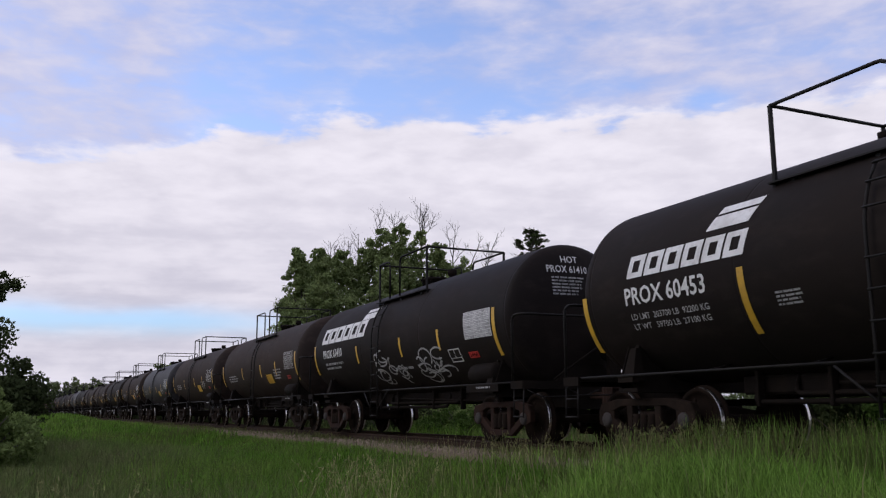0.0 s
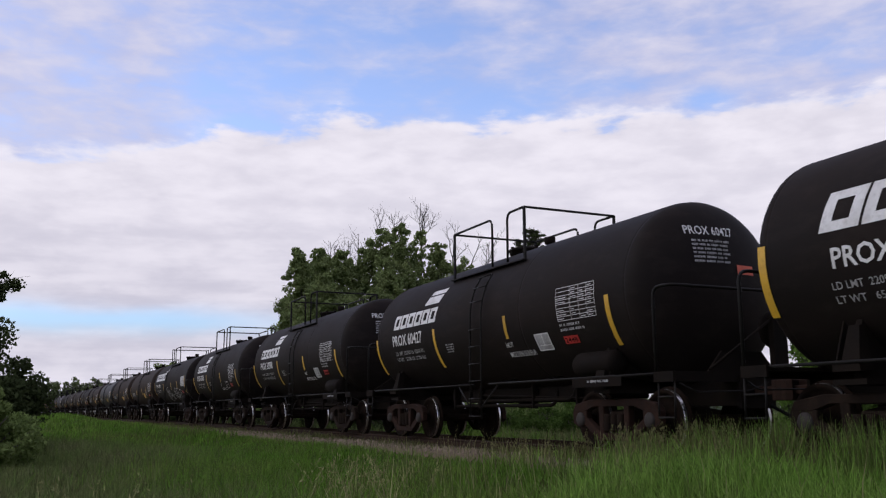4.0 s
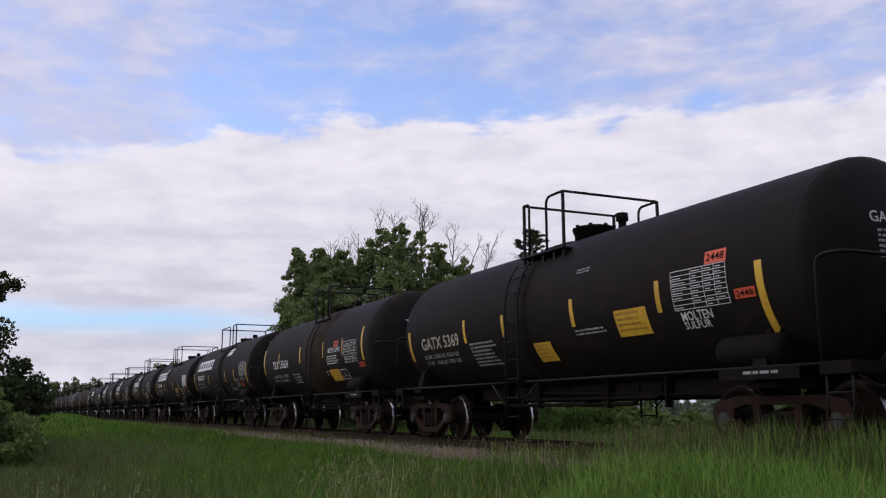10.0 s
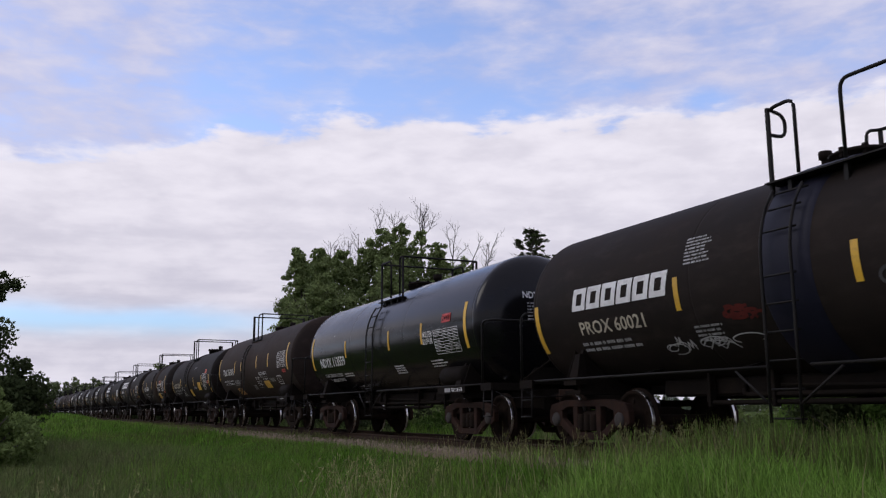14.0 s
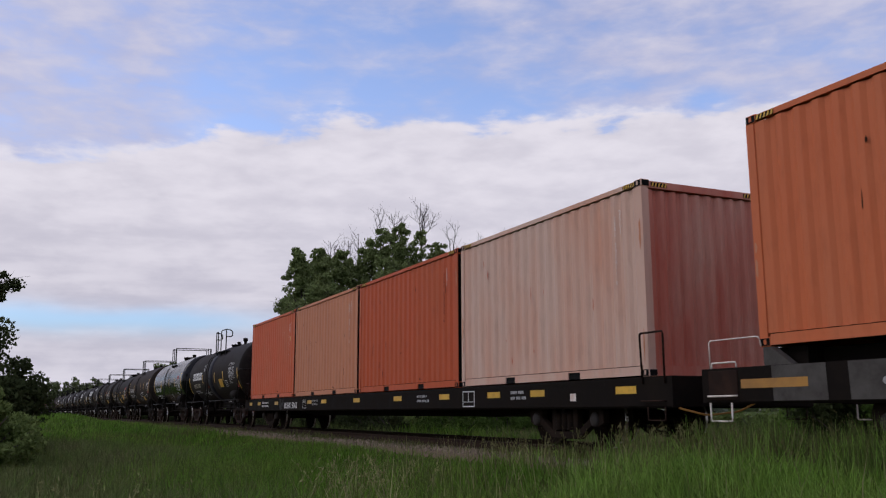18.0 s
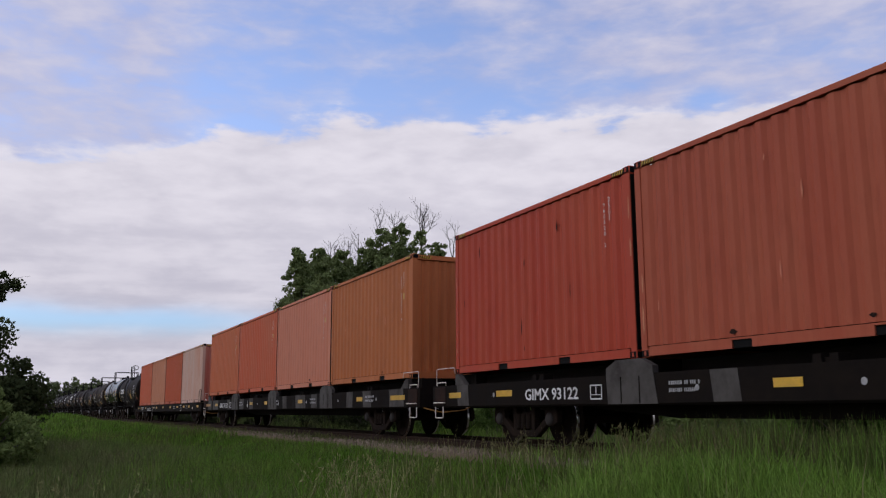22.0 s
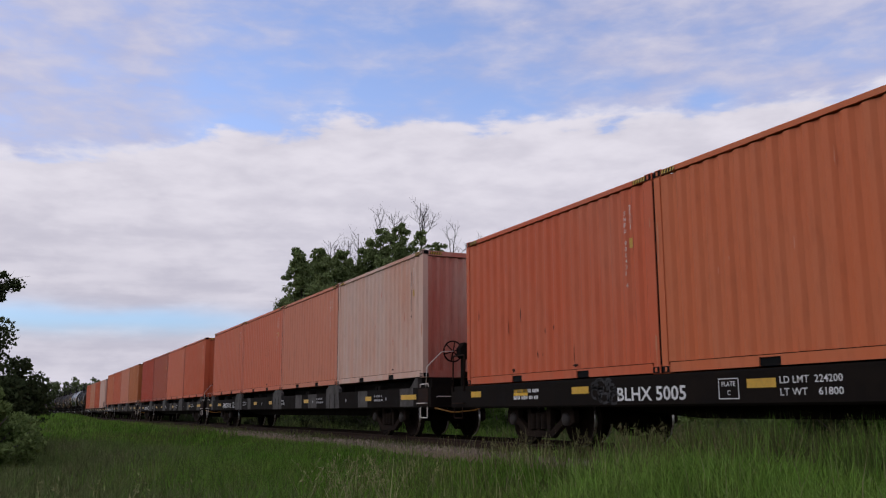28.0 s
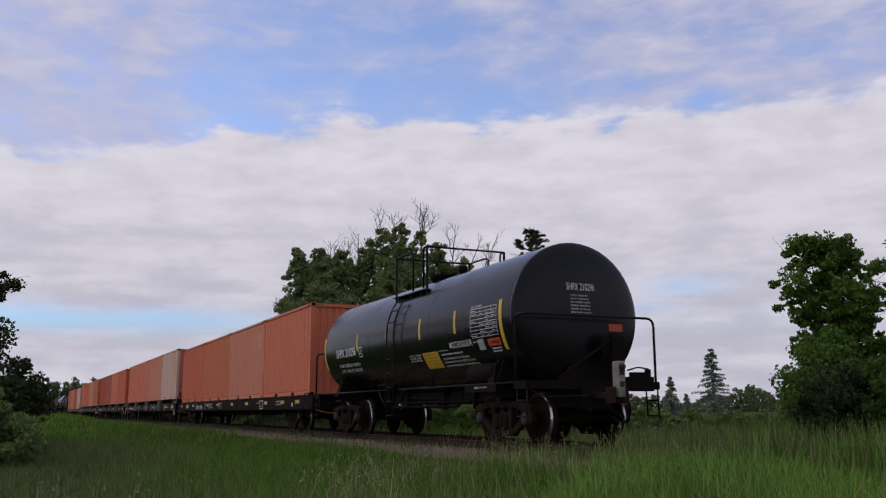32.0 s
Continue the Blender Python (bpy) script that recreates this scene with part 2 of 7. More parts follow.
def tube(bm, points, radius, sides=8, bend=0.0):
    """A round pipe along points; bend rounds the corners."""
    pts = [Vector(p) for p in points]
    if bend:
        out = [pts[0]]
        for a, b, c in zip(pts, pts[1:], pts[2:]):
            r = min(bend, (a - b).length * 0.45, (c - b).length * 0.45)
            p, q = b + (a - b).normalized() * r, b + (c - b).normalized() * r
            for i in range(5):
                t = i / 4
                out.append(p.lerp(b, t).lerp(b.lerp(q, t), t))
        out.append(pts[-1])
        pts = out
    rings = []
    for i, p in enumerate(pts):
        d = (pts[min(i + 1, len(pts) - 1)] - pts[max(i - 1, 0)]).normalized()
        s = d.cross(Vector((0, 0, 1)) if abs(d.z) < 0.9 else Vector((0, 1, 0))).normalized()
        u = s.cross(d)
        rings.append([bm.verts.new(p + (s * math.cos(a) + u * math.sin(a)) * radius)
                      for a in (2 * math.pi * k / sides for k in range(sides))])
    for r, s in zip(rings, rings[1:]):
        for k in range(sides):
            bm.faces.new((r[k], r[(k + 1) % sides], s[(k + 1) % sides], s[k])).smooth = True
    bm.faces.new(rings[0][::-1]), bm.faces.new(rings[-1])
    return bm


def lathe(bm, profile, sides=32, axis="y", mats=None, centre=(0, 0, 0), closed=True):
    """Spin (along, radius) pairs round an axis."""
    cx, cy, cz = centre
    rings = []
    for h, r in profile:
        ring = []
        for k in range(sides):
            a = 2 * math.pi * k / sides
            c, s = math.cos(a) * r, math.sin(a) * r
            p = {"y": (c, h, s), "x": (h, c, s), "z": (c, s, h)}[axis]
            ring.append(bm.verts.new((p[0] + cx, p[1] + cy, p[2] + cz)))
        rings.append(ring)
    for i, (r, s) in enumerate(zip(rings, rings[1:])):
        for k in range(sides):
            f = bm.faces.new((r[k], r[(k + 1) % sides], s[(k + 1) % sides], s[k]))
            f.smooth = True
            if mats:
                f.material_index = mats[i]
    if closed:
        bm.faces.new(rings[0][::-1]), bm.faces.new(rings[-1])
    bmesh.ops.recalc_face_normals(bm, faces=bm.faces)
    return bm


def prism(bm, outline, y0, y1, axes="xzy"):
    """An outline of pairs, pushed from y0 to y1 along the third axis."""
    def put(a, b, c):
        v = dict(zip(axes, (a, b, c)))
        return bm.verts.new((v["x"], v["y"], v["z"]))
    p = [put(a, b, y0) for a, b in outline]
    q = [put(a, b, y1) for a, b in outline]
    n = len(p)
    for i in range(n):
        bm.faces.new((p[i], p[(i + 1) % n], q[(i + 1) % n], q[i]))
    bm.faces.new(p[::-1]), bm.faces.new(q)
    bmesh.ops.recalc_face_normals(bm, faces=bm.faces)
    return bm


GLYPHS = {}


def letters(text, width, height, bold=False):
    """Flat letters of the built-in font from (0, 0) to (width, height): their verts and faces."""
    if (text, bold) not in GLYPHS:
        cu = bpy.data.curves.new("letters", "FONT")
        cu.body, cu.dimensions, cu.resolution_u, cu.offset = text, "2D", 2, 0.018 if bold else 0.006
        ob = bpy.data.objects.new("letters", cu)
        me = bpy.data.meshes.new_from_object(ob)
        v = [(p.co.x, p.co.y) for p in me.vertices]
        f = [tuple(p.vertices) for p in me.polygons]
        bpy.data.objects.remove(ob), bpy.data.curves.remove(cu), bpy.data.meshes.remove(me)
        GLYPHS[text, bold] = (v, f)
    v, f = GLYPHS[text, bold]
    x0, x1 = min(p[0] for p in v), max(p[0] for p in v)
    y0, y1 = min(p[1] for p in v), max(p[1] for p in v)
    return [((x - x0) / (x1 - x0) * width, (y - y0) / (y1 - y0) * height) for x, y in v], f


def shape_bm(verts, faces, where, cuts=0.0):
    """A flat drawing of (u, v) pairs laid on a surface by where(u, v); cuts: strips in v, so that it follows a curve."""
    bm = bmesh.new()
    vs = [bm.verts.new((u, v, 0)) for u, v in verts]
    for f in faces:
        try:
            bm.faces.new([vs[i] for i in f])
        except ValueError:
            pass
    if cuts:
        lo, hi = min(v for _, v in verts), max(v for _, v in verts)
        k = lo + cuts
        while k < hi - 0.01:
            bmesh.ops.bisect_plane(bm, geom=bm.verts[:] + bm.edges[:] + bm.faces[:], plane_co=(0, k, 0), plane_no=(0, 1, 0))
            k += cuts
    for v in bm.verts:
        v.co = where(v.co.x, v.co.y)
    return bm


def rects(items):
    """Verts and faces of (u0, u1, v0, v1, slant) rectangles."""
    vs, fs = [], []
    for u0, u1, v0, v1, s in items:
        n = len(vs)
        d = (v1 - v0) * s
        vs += [(u0, v0), (u1, v0), (u1 + d, v1), (u0 + d, v1)]
        fs.append((n, n + 1, n + 2, n + 3))
    return vs, fs


# ---- rolling stock: measures shared by all ----
RT, AXIS = 1.38, 2.37                # tank radius, height of its axis over the rail
WHEEL = 0.457
SPEED = 8.88
CENTRE, BEND_FROM, BEND = 9.31, 20.0, 7080.0
CARS = []                            # (thing, place along the track at the start, wheelsets)


def on_track(s):
    """The pose on the track s metres along it: straight, then a very wide curve to the left."""
    d = max(0.0, s - BEND_FROM)
    return pose(CENTRE - d * d / (2 * BEND), s, 0.0, 0, 0, math.degrees(d / BEND))


SHIFT = 0.2                          # the tank reaches this much further ahead than its marks would give


def on_tank(side=-1, off=0.006):
    def where(u, v):
        u = u + SHIFT
        a = (v + 2.37 - AXIS) / RT
        return Vector((side * (RT + off) * math.cos(a), -u * (1 if side < 0 else -1), AXIS + (RT + off) * math.sin(a)))
    return where


def on_head(half, head, off=0.008):
    """On the rounded rear end, seen from behind: u to the right of the axis, v above it."""
    def where(u, v):
        r = min(0.999, math.hypot(u, v) / RT)
        return Vector((u, -half - head * math.sqrt(1 - r * r) - off, AXIS + v))
    return where


def build_bogie_meshes():
    # side frame: the cast truss with two arched openings and journal ends
    bm = bmesh.new()
    top = [(-1.12, 0.58), (-1.05, 0.70), (-0.62, 0.77), (0.62, 0.77), (1.05, 0.70), (1.12, 0.58), (0.78, 0.58), (0.52, 0.66), (-0.52, 0.66), (-0.78, 0.58)]
    prism(bm, top, -0.06, 0.06, "yzx")
    prism(bm, [(-0.44, 0.14), (0.44, 0.14), (0.40, 0.26), (-0.40, 0.26)], -0.06, 0.06, "yzx")
    for s in (-1, 1):
        prism(bm, [(s * 0.72, 0.60), (s * 1.12, 0.60), (s * 1.12, 0.40), (s * 0.98, 0.34), (s * 0.74, 0.36)], -0.055, 0.055, "yzx")
        prism(bm, [(s * 0.76, 0.50), (s * 0.80, 0.37), (s * 0.43, 0.145), (s * 0.36, 0.255)], -0.052, 0.052, "yzx")
        prism(bm, [(s * 0.26, 0.16), (s * 0.37, 0.16), (s * 0.40, 0.70), (s * 0.26, 0.70)], -0.057, 0.057, "yzx")
    bevelled(bm, 0.012)
    frame_me = mesh_of("side_frame", bm, M["cast"])
    bm = bmesh.new()
    for k in (0.0,):
        lathe(bm, [(0.28, 0.065), (0.30, 0.075), (0.33, 0.06), (0.36, 0.075), (0.39, 0.06), (0.42, 0.075), (0.45, 0.06), (0.48, 0.075), (0.51, 0.06), (0.55, 0.07)], 10, "z", None, (0, k, 0))
    spring_me = mesh_of("spring", bm, M["cast"])
    bm = bmesh.new()
    lathe(bm, [(0.96, 0.115), (1.09, 0.115), (1.115, 0.085), (1.115, 0.02)], 14, "x")
    cap_me = mesh_of("bearing_cap", bm, M["cap"])
    bm = bmesh.new()
    prism(bm, [(-1.0, 0.58), (-0.5, 0.66), (0.5, 0.66), (1.0, 0.58), (1.0, 0.42), (0.5, 0.36), (-0.5, 0.36), (-1.0, 0.42)], -0.2, 0.2, "xzy")
    bolster_me = mesh_of("bolster", bevelled(bm, 0.02), M["cast"])
    bm = bmesh.new()
    for s in (-1, 1):
        prof = [(s * 0.66, 0.05), (s * 0.66, 0.14), (s * 0.70, 0.16), (s * 0.72, 0.33), (s * 0.682, 0.40), (s * 0.682, 0.487), (s * 0.712, 0.487),
                (s * 0.722, 0.460), (s * 0.765, 0.455), (s * 0.796, 0.452), (s * 0.815, 0.449), (s * 0.815, 0.385), (s * 0.790, 0.375), (s * 0.775, 0.20), (s * 0.82, 0.14), (s * 0.82, 0.05)]
        lathe(bm, prof, 40, "x", [0, 0, 0, 0, 0, 0, 0, 0, 1, 1, 0, 0, 0, 0, 0])
        for k in range(5):
            a = 2 * math.pi * k / 5
            y, z = math.cos(a) * 0.29, math.sin(a) * 0.29
            lathe(bm, [(s * 0.77, 0.03), (s * 0.80, 0.03)], 8, "x", [0], (0, y, z))
    lathe(bm, [(-1.0, 0.07), (-0.83, 0.085), (-0.6, 0.08), (0, 0.075), (0.6, 0.08), (0.83, 0.085), (1.0, 0.07)], 12, "x", [0] * 6)
    wheel_me = mesh_of("wheelset", bm, [M["wheel"], M["tread"]])
    return frame_me, None, spring_me, cap_me, bolster_me, wheel_me


BOGIE = build_bogie_meshes()
RUSTY_FRAME = BOGIE[0].copy()
RUSTY_FRAME.materials[0] = M["rustcast"]


def bogie(car, y, sets, rusty=False):
    b = part("bogie", BOGIE[4], None, car, at=pose(0, y, 0))
    for x in (-1, 1):
        part("side_frame", RUSTY_FRAME if rusty else BOGIE[0], None, b, at=pose(x * 1.02, 0, 0))
        for s in (-1, 1):
            part("bearing_cap", BOGIE[3], None, b, at=pose(0, s * 0.89, WHEEL, 0, 0, 0 if x > 0 else 180))
        for k in (-0.17, 0.0, 0.17):
            part("spring", BOGIE[2], None, b, at=pose(x * 1.05, k, 0))
    for s in (-0.89, 0.89):
        sets.append(part("wheelset", BOGIE[5], None, b, at=pose(0, s, WHEEL)))
    return b


def coupler_mesh():
    bm = bmesh.new()
    box(bm, -0.07, 0.07, -0.05, 0.55, 0.80, 0.92)
    prism(bm, [(-0.14, 0.50), (-0.17, 0.72), (-0.10, 0.86), (-0.02, 0.74), (0.02, 0.66), (0.13, 0.80), (0.17, 0.70), (0.14, 0.50)], 0.72, 1.0, "xyz")
    bevelled(bm, 0.012)
    return mesh_of("coupler", bm, M["rustcast"])


COUPLER = coupler_mesh()


def stub_sill_mesh():
    bm = bmesh.new()
    for x in (-0.2, 0.2):
        box(bm, x - 0.02, x + 0.02, -1.6, 0.0, 0.66, 1.04)
    box(bm, -0.23, 0.23, -1.6, 0.0, 1.02, 1.06)
    box(bm, -0.32, 0.32, -0.04, 0.02, 0.62, 1.08)
    box(bm, -0.24, 0.24, -1.75, -1.3, 0.66, 0.72)
    return mesh_of("draft_sill", bm, M["frame"])


def saddle_mesh():
    """The bolster that carries the tank: a web cut to the tank's curve over a cross beam."""
    bm = bmesh.new()
    arc = [(math.sin(a) * (RT - 0.01), AXIS - math.cos(a) * (RT - 0.01)) for a in np.linspace(-0.95, 0.95, 15)]
    prism(bm, arc + [(1.28, 1.08), (1.18, 0.88), (-1.18, 0.88), (-1.28, 1.08)], -0.04, 0.04, "xzy")
    prism(bm, arc + [(1.28, 1.12), (-1.28, 1.12)], 0.20, 0.22, "xzy")
    box(bm, -1.30, 1.30, -0.18, 0.26, 0.86, 0.92)
    box(bm, -1.36, -1.26, -0.16, 0.20, 1.0, 1.09), box(bm, 1.26, 1.36, -0.16, 0.20, 1.0, 1.09)
    return mesh_of("saddle", bm, M["frame"])


SILL, SADDLE = stub_sill_mesh(), saddle_mesh()


def tank_shell(half, paint, seams, head):
    bm = bmesh.new()
    prof = []
    for i in range(13):
        a = math.pi / 2 * i / 12
        prof.append((-half - head * math.cos(a), max(0.015, RT * math.sin(a))))
    for y in sorted(seams):
        prof += [(y - 0.04, RT), (y - 0.012, RT), (y - 0.006, RT - 0.003), (y + 0.006, RT - 0.003), (y + 0.012, RT), (y + 0.04, RT)]
    for i in range(13):
        a = math.pi / 2 * i / 12
        prof.append((half + head * math.sin(a), max(0.015, RT * math.cos(a))))
    lathe(bm, prof, 56, "y", None, (0, 0, AXIS))
    return mesh_of("tank", bm, paint)


def arc_patch(u0, u1, v0, v1, side=-1, off=0.006, slant=0.0):
    n = max(2, int((v1 - v0) / 0.12) + 1)
    vs, fs = [], []
    for i in range(n + 1):
        v = v0 + (v1 - v0) * i / n
        d = slant * (v - v0)
        vs += [(u0 + d, v), (u1 + d, v)]
        if i:
            k = 2 * i
            fs.append((k - 2, k - 1, k + 1, k))
    return shape_bm(vs, fs, on_tank(side, off))


def railing(car, u0, u1, gap0, gap1, x=1.02, base=3.42, top=4.38, style="bent", front=True):
    """Two cages of pipe round the manway: each with an end rail, two short sides and posts."""
    bar = 0.024
    for y_end, y_in in ((-u0, -gap0), (-u1, -gap1))[0 if front else 1:]:
        for s in (-1, 1):
            bm = bmesh.new()
            if style == "hook":
                mid = (top + base) / 2 + 0.12
                ya, yb = y_in, y_end
                if s > 0 and y_end < y_in:
                    # the far one at the rear is shorter
                    ya, yb = y_in + 0.25, y_in + 0.25 + (y_end - y_in) * 0.6
                tube(bm, [(s * x, ya, base), (s * x, ya, top), (s * x, yb, top - 0.02), (s * x * 0.72, yb, top - 0.06), (s * x * 0.72, yb, mid), (s * x, yb, mid)], bar, 7, 0.14)
            else:
                tube(bm, [(s * x, y_in, base), (s * x, y_in, top), (s * x, y_end, top)], bar, 7, 0.16)
            part("railing", bm, M["pipe"], car)
        if style != "hook":
            part("end_rail", tube(bmesh.new(), [(-x, y_end, top), (x, y_end, top)], bar, 7), M["pipe"], car)
        for s in (-1, 1):
            if style == "hook" and s > 0 and y_end < y_in:
                continue
            b2 = bmesh.new()
            box(b2, s * x - 0.022, s * x + 0.022, y_end - 0.022, y_end + 0.022, 2.95, top)
            part("railing_post", b2, M["pipe"], car)
    for s in (-1, 1):
        bm = bmesh.new()
        a, b = sorted((s * (x - 0.30), s * (x + 0.08)))
        prism(bm, [(a, base - 0.06), (b, base - 0.06), (b, base), (b - 0.02, base), (b - 0.02, base - 0.04), (a, base - 0.04)], -u1 - 0.05, -u0 + 0.05, "xzy")
        part("walkway", bm, M["pipe"], car)
        for y in np.linspace(-u1 + 0.3, -u0 - 0.3, 3):
            bm = bmesh.new()
            box(bm, s * x - 0.025, s * x + 0.025, y - 0.03, y + 0.03, 2.95, base - 0.061)
            part("walkway_bracket", bm, M["pipe"], car)
    for y in (-u0, -u1):
        bm = bmesh.new()
        box(bm, -x + 0.31, x - 0.31, y - 0.05, y + 0.05, base - 0.04, base + 0.02)
        part("walkway", bm, M["pipe"], car)


LADDER = {}


def ladder(car, u, side, low=0.45):
    """Stringers that follow the tank's side down from the walkway, with rungs and a step below."""
    lad = new("ladder")
    lad.parent = car
    lad.matrix_basis = pose(0, -u, 0)
    if side not in LADDER:
        bm = bmesh.new()
        pts = [on_tank(side, 0.10)(0, v) for v in np.linspace(0.85, -0.05, 8)]
        pts = [(p.x, 0, p.z) for p in pts]
        pts += [(side * (RT + 0.10), 0, 1.5), (side * (RT + 0.10), 0, low)]
        st = mesh_of("stringer", tube(bm, pts, 0.02, 6), M["pipe"])
        bm = bmesh.new()
        rg = mesh_of("rung", tube(bm, [(0, -0.25, 0), (0, 0.25, 0)], 0.014, 6), M["pipe"])
        bm = bmesh.new()
        br = mesh_of("brace", tube(bm, [(side * (RT + 0.10), 0.23, 0.66), (side * (RT + 0.06), 0.80, 1.06)], 0.016, 6), M["pipe"])
        bm = bmesh.new()
        bl = mesh_of("brace", tube(bm, [(side * (RT + 0.10), -0.23, 0.66), (side * (RT + 0.06), -0.80, 1.06)], 0.016, 6), M["pipe"])
        LADDER[side] = st, rg, br, bl
    st, rg, br, bl = LADDER[side]
    for d in (-0.23, 0.23):
        part("stringer", st, None, lad, at=pose(0, d, 0))
    for z in np.arange(low + 0.05, 2.2, 0.33):
        part("rung", rg, None, lad, at=pose(side * (RT + 0.10), 0, float(z)))
    for v in (0.3, 0.58, 0.82):
        p = on_tank(side, 0.10)(0, v)
        part("rung", rg, None, lad, at=pose(p.x, 0, p.z))
    part("brace", br, None, lad), part("brace", bl, None, lad)


def end_fittings(car, y, s, top=2.30):
    """Platform, guard rail, grab irons and cut lever at one end; s is +1 for the front."""
    bm = bmesh.new()
    box(bm, -1.42, 1.42, min(y - s * 0.42, y), max(y - s * 0.42, y), 1.06, 1.10)
    box(bm, -1.42, 1.42, y - 0.02, y + 0.02, 0.98, 1.12)
    box(bm, -1.44, -1.40, min(y - s * 0.42, y), max(y - s * 0.42, y), 0.98, 1.12)
    box(bm, 1.40, 1.44, min(y - s * 0.42, y), max(y - s * 0.42, y), 0.98, 1.12)
    part("end_platform", bm, M["frame"], car)
    bm = bmesh.new()
    prism(bm, [(-0.55, 1.101), (0.80, 1.101), (0.50, 1.44), (-0.25, 1.44)], y - s * 0.40, y - s * 0.36, "xzy")
    part("head_brace", bm, M["frame"], car)
    bm = bmesh.new()
    yy = y - s * 0.035
    jog = [(-1.41, yy - s * 0.36, 1.08), (-1.41, yy - s * 0.36, top)] if s < 0 else [(-1.41, yy, 1.08)]
    tube(bm, [*jog, (-1.41, yy, top), (1.38, yy, top), (1.38, yy, 1.08)], 0.024, 7, 0.16)
    part("end_handrail", bm, M["pipe"], car)
    for x in (-1, 1):
        bm = bmesh.new()
        for d in (0.02, 0.36):
            tube(bm, [(x * 1.40, y - s * d, 1.0), (x * 1.42, y - s * d, 0.48)], 0.016, 6)
        tube(bm, [(x * 1.42, y - s * 0.02, 0.50), (x * 1.42, y - s * 0.36, 0.50)], 0.016, 6)
        tube(bm, [(x * 1.41, y - s * 0.02, 0.78), (x * 1.41, y - s * 0.36, 0.78)], 0.014, 6)
        part("step", bm, M["pipe"], car)
    bm = bmesh.new()
    tube(bm, [(-1.36, y + s * 0.02, 0.96), (-1.1, y + s * 0.05, 0.84), (-0.2, y + s * 0.1, 0.86), (0, y + s * 0.25, 0.98)], 0.012, 6, 0.08)
    part("cut_lever", bm, M["pipe"], car)
    bm = bmesh.new()
    tube(bm, [(0.22, y - s * 0.1, 0.72), (0.26, y + s * 0.25, 0.55), (0.20, y + s * 0.55, 0.46), (0.12, y + s * 0.62, 0.52)], 0.024, 7, 0.2)
    part("air_hose", bm, M["dark"], car)


def wordmark(u0, u1, v0, v1):
    """A row of six slanted white hollow blocks, one drawing each."""
    n, blocks = 6, []
    w = (u1 - u0 - (v1 - v0) * 0.22) / n
    h = v1 - v0
    for i in range(n):
        a, b, out = u0 + i * w + 0.02, u0 + (i + 1) * w - 0.02, []
        t, s = h * 0.24, 0.22
        out.append((a, b, v0, v0 + t, s))
        out.append((a + (h - t) * s, b + (h - t) * s, v1 - t, v1, s))
        out.append((a + t * s, a + t * s + w * 0.26, v0 + t, v1 - t, s))
        out.append((b + t * s - w * 0.26, b + t * s, v0 + t, v1 - t, s))
        blocks.append(rects(out))
    return blocks


def bars(u0, u1, v0, v1, rows, rnd, gap=0.45):
    """Rows of short dashes, for print too small to read."""
    out, step = [], (v1 - v0) / rows
    for r in range(rows):
        top = v1 - r * step
        u = u0
        end = u1 - rnd.random() * 0.25 * (u1 - u0)
        while u < end:
            for _ in range(rnd.randint(2, 7)):
                w = step * rnd.uniform(0.22, 0.34)
                if u + w < end:
                    out.append((u, u + w, top - step * (1 - gap) * rnd.uniform(0.85, 1.0), top, 0.0))
                u += w + step * 0.12
            u += step * 0.35
    return rects(out)


def grid_table(u0, u1, v0, v1, rnd, filled=False):
    out, t = [], 0.009
    rows, cols = 8, 4
    for i in range(rows + 1):
        v = v0 + (v1 - v0) * i / rows
        out.append((u0, u1, v - t / 2, v + t / 2, 0))
    for i in (0, 1.5, 2.4, 3.2, 4):
        u = u0 + (u1 - u0) * i / cols
        out.append((u - t / 2, u + t / 2, v0, v1, 0))
    for i in range(rows):
        for a, b in ((0.05, 1.4), (1.6, 2.3), (2.5, 3.1), (3.3, 3.9)):
            if rnd.random() < 0.8:
                p, h = v0 + (v1 - v0) * (i + 0.34) / rows, (v1 - v0) / rows * 0.17
                k = rnd.uniform(0.45, 0.9)
                out.append((u0 + (u1 - u0) * a / cols, u0 + (u1 - u0) * (a + (b - a) * k) / cols, p, p + h, 0))
    return rects(out)


def frame_square(u0, u1, v0, v1):
    t = 0.022
    m = (u0 + u1) / 2
    k = v0 + (v1 - v0) * 0.3
    return rects([(u0, u1, v0, v0 + t, 0), (u0, u1, v1 - t, v1, 0), (u0, u0 + t, v0, v1, 0), (u1 - t, u1, v0, v1, 0), (m - t / 2, m + t / 2, k, v1, 0), (u0, u1, k, k + t / 2, 0)])


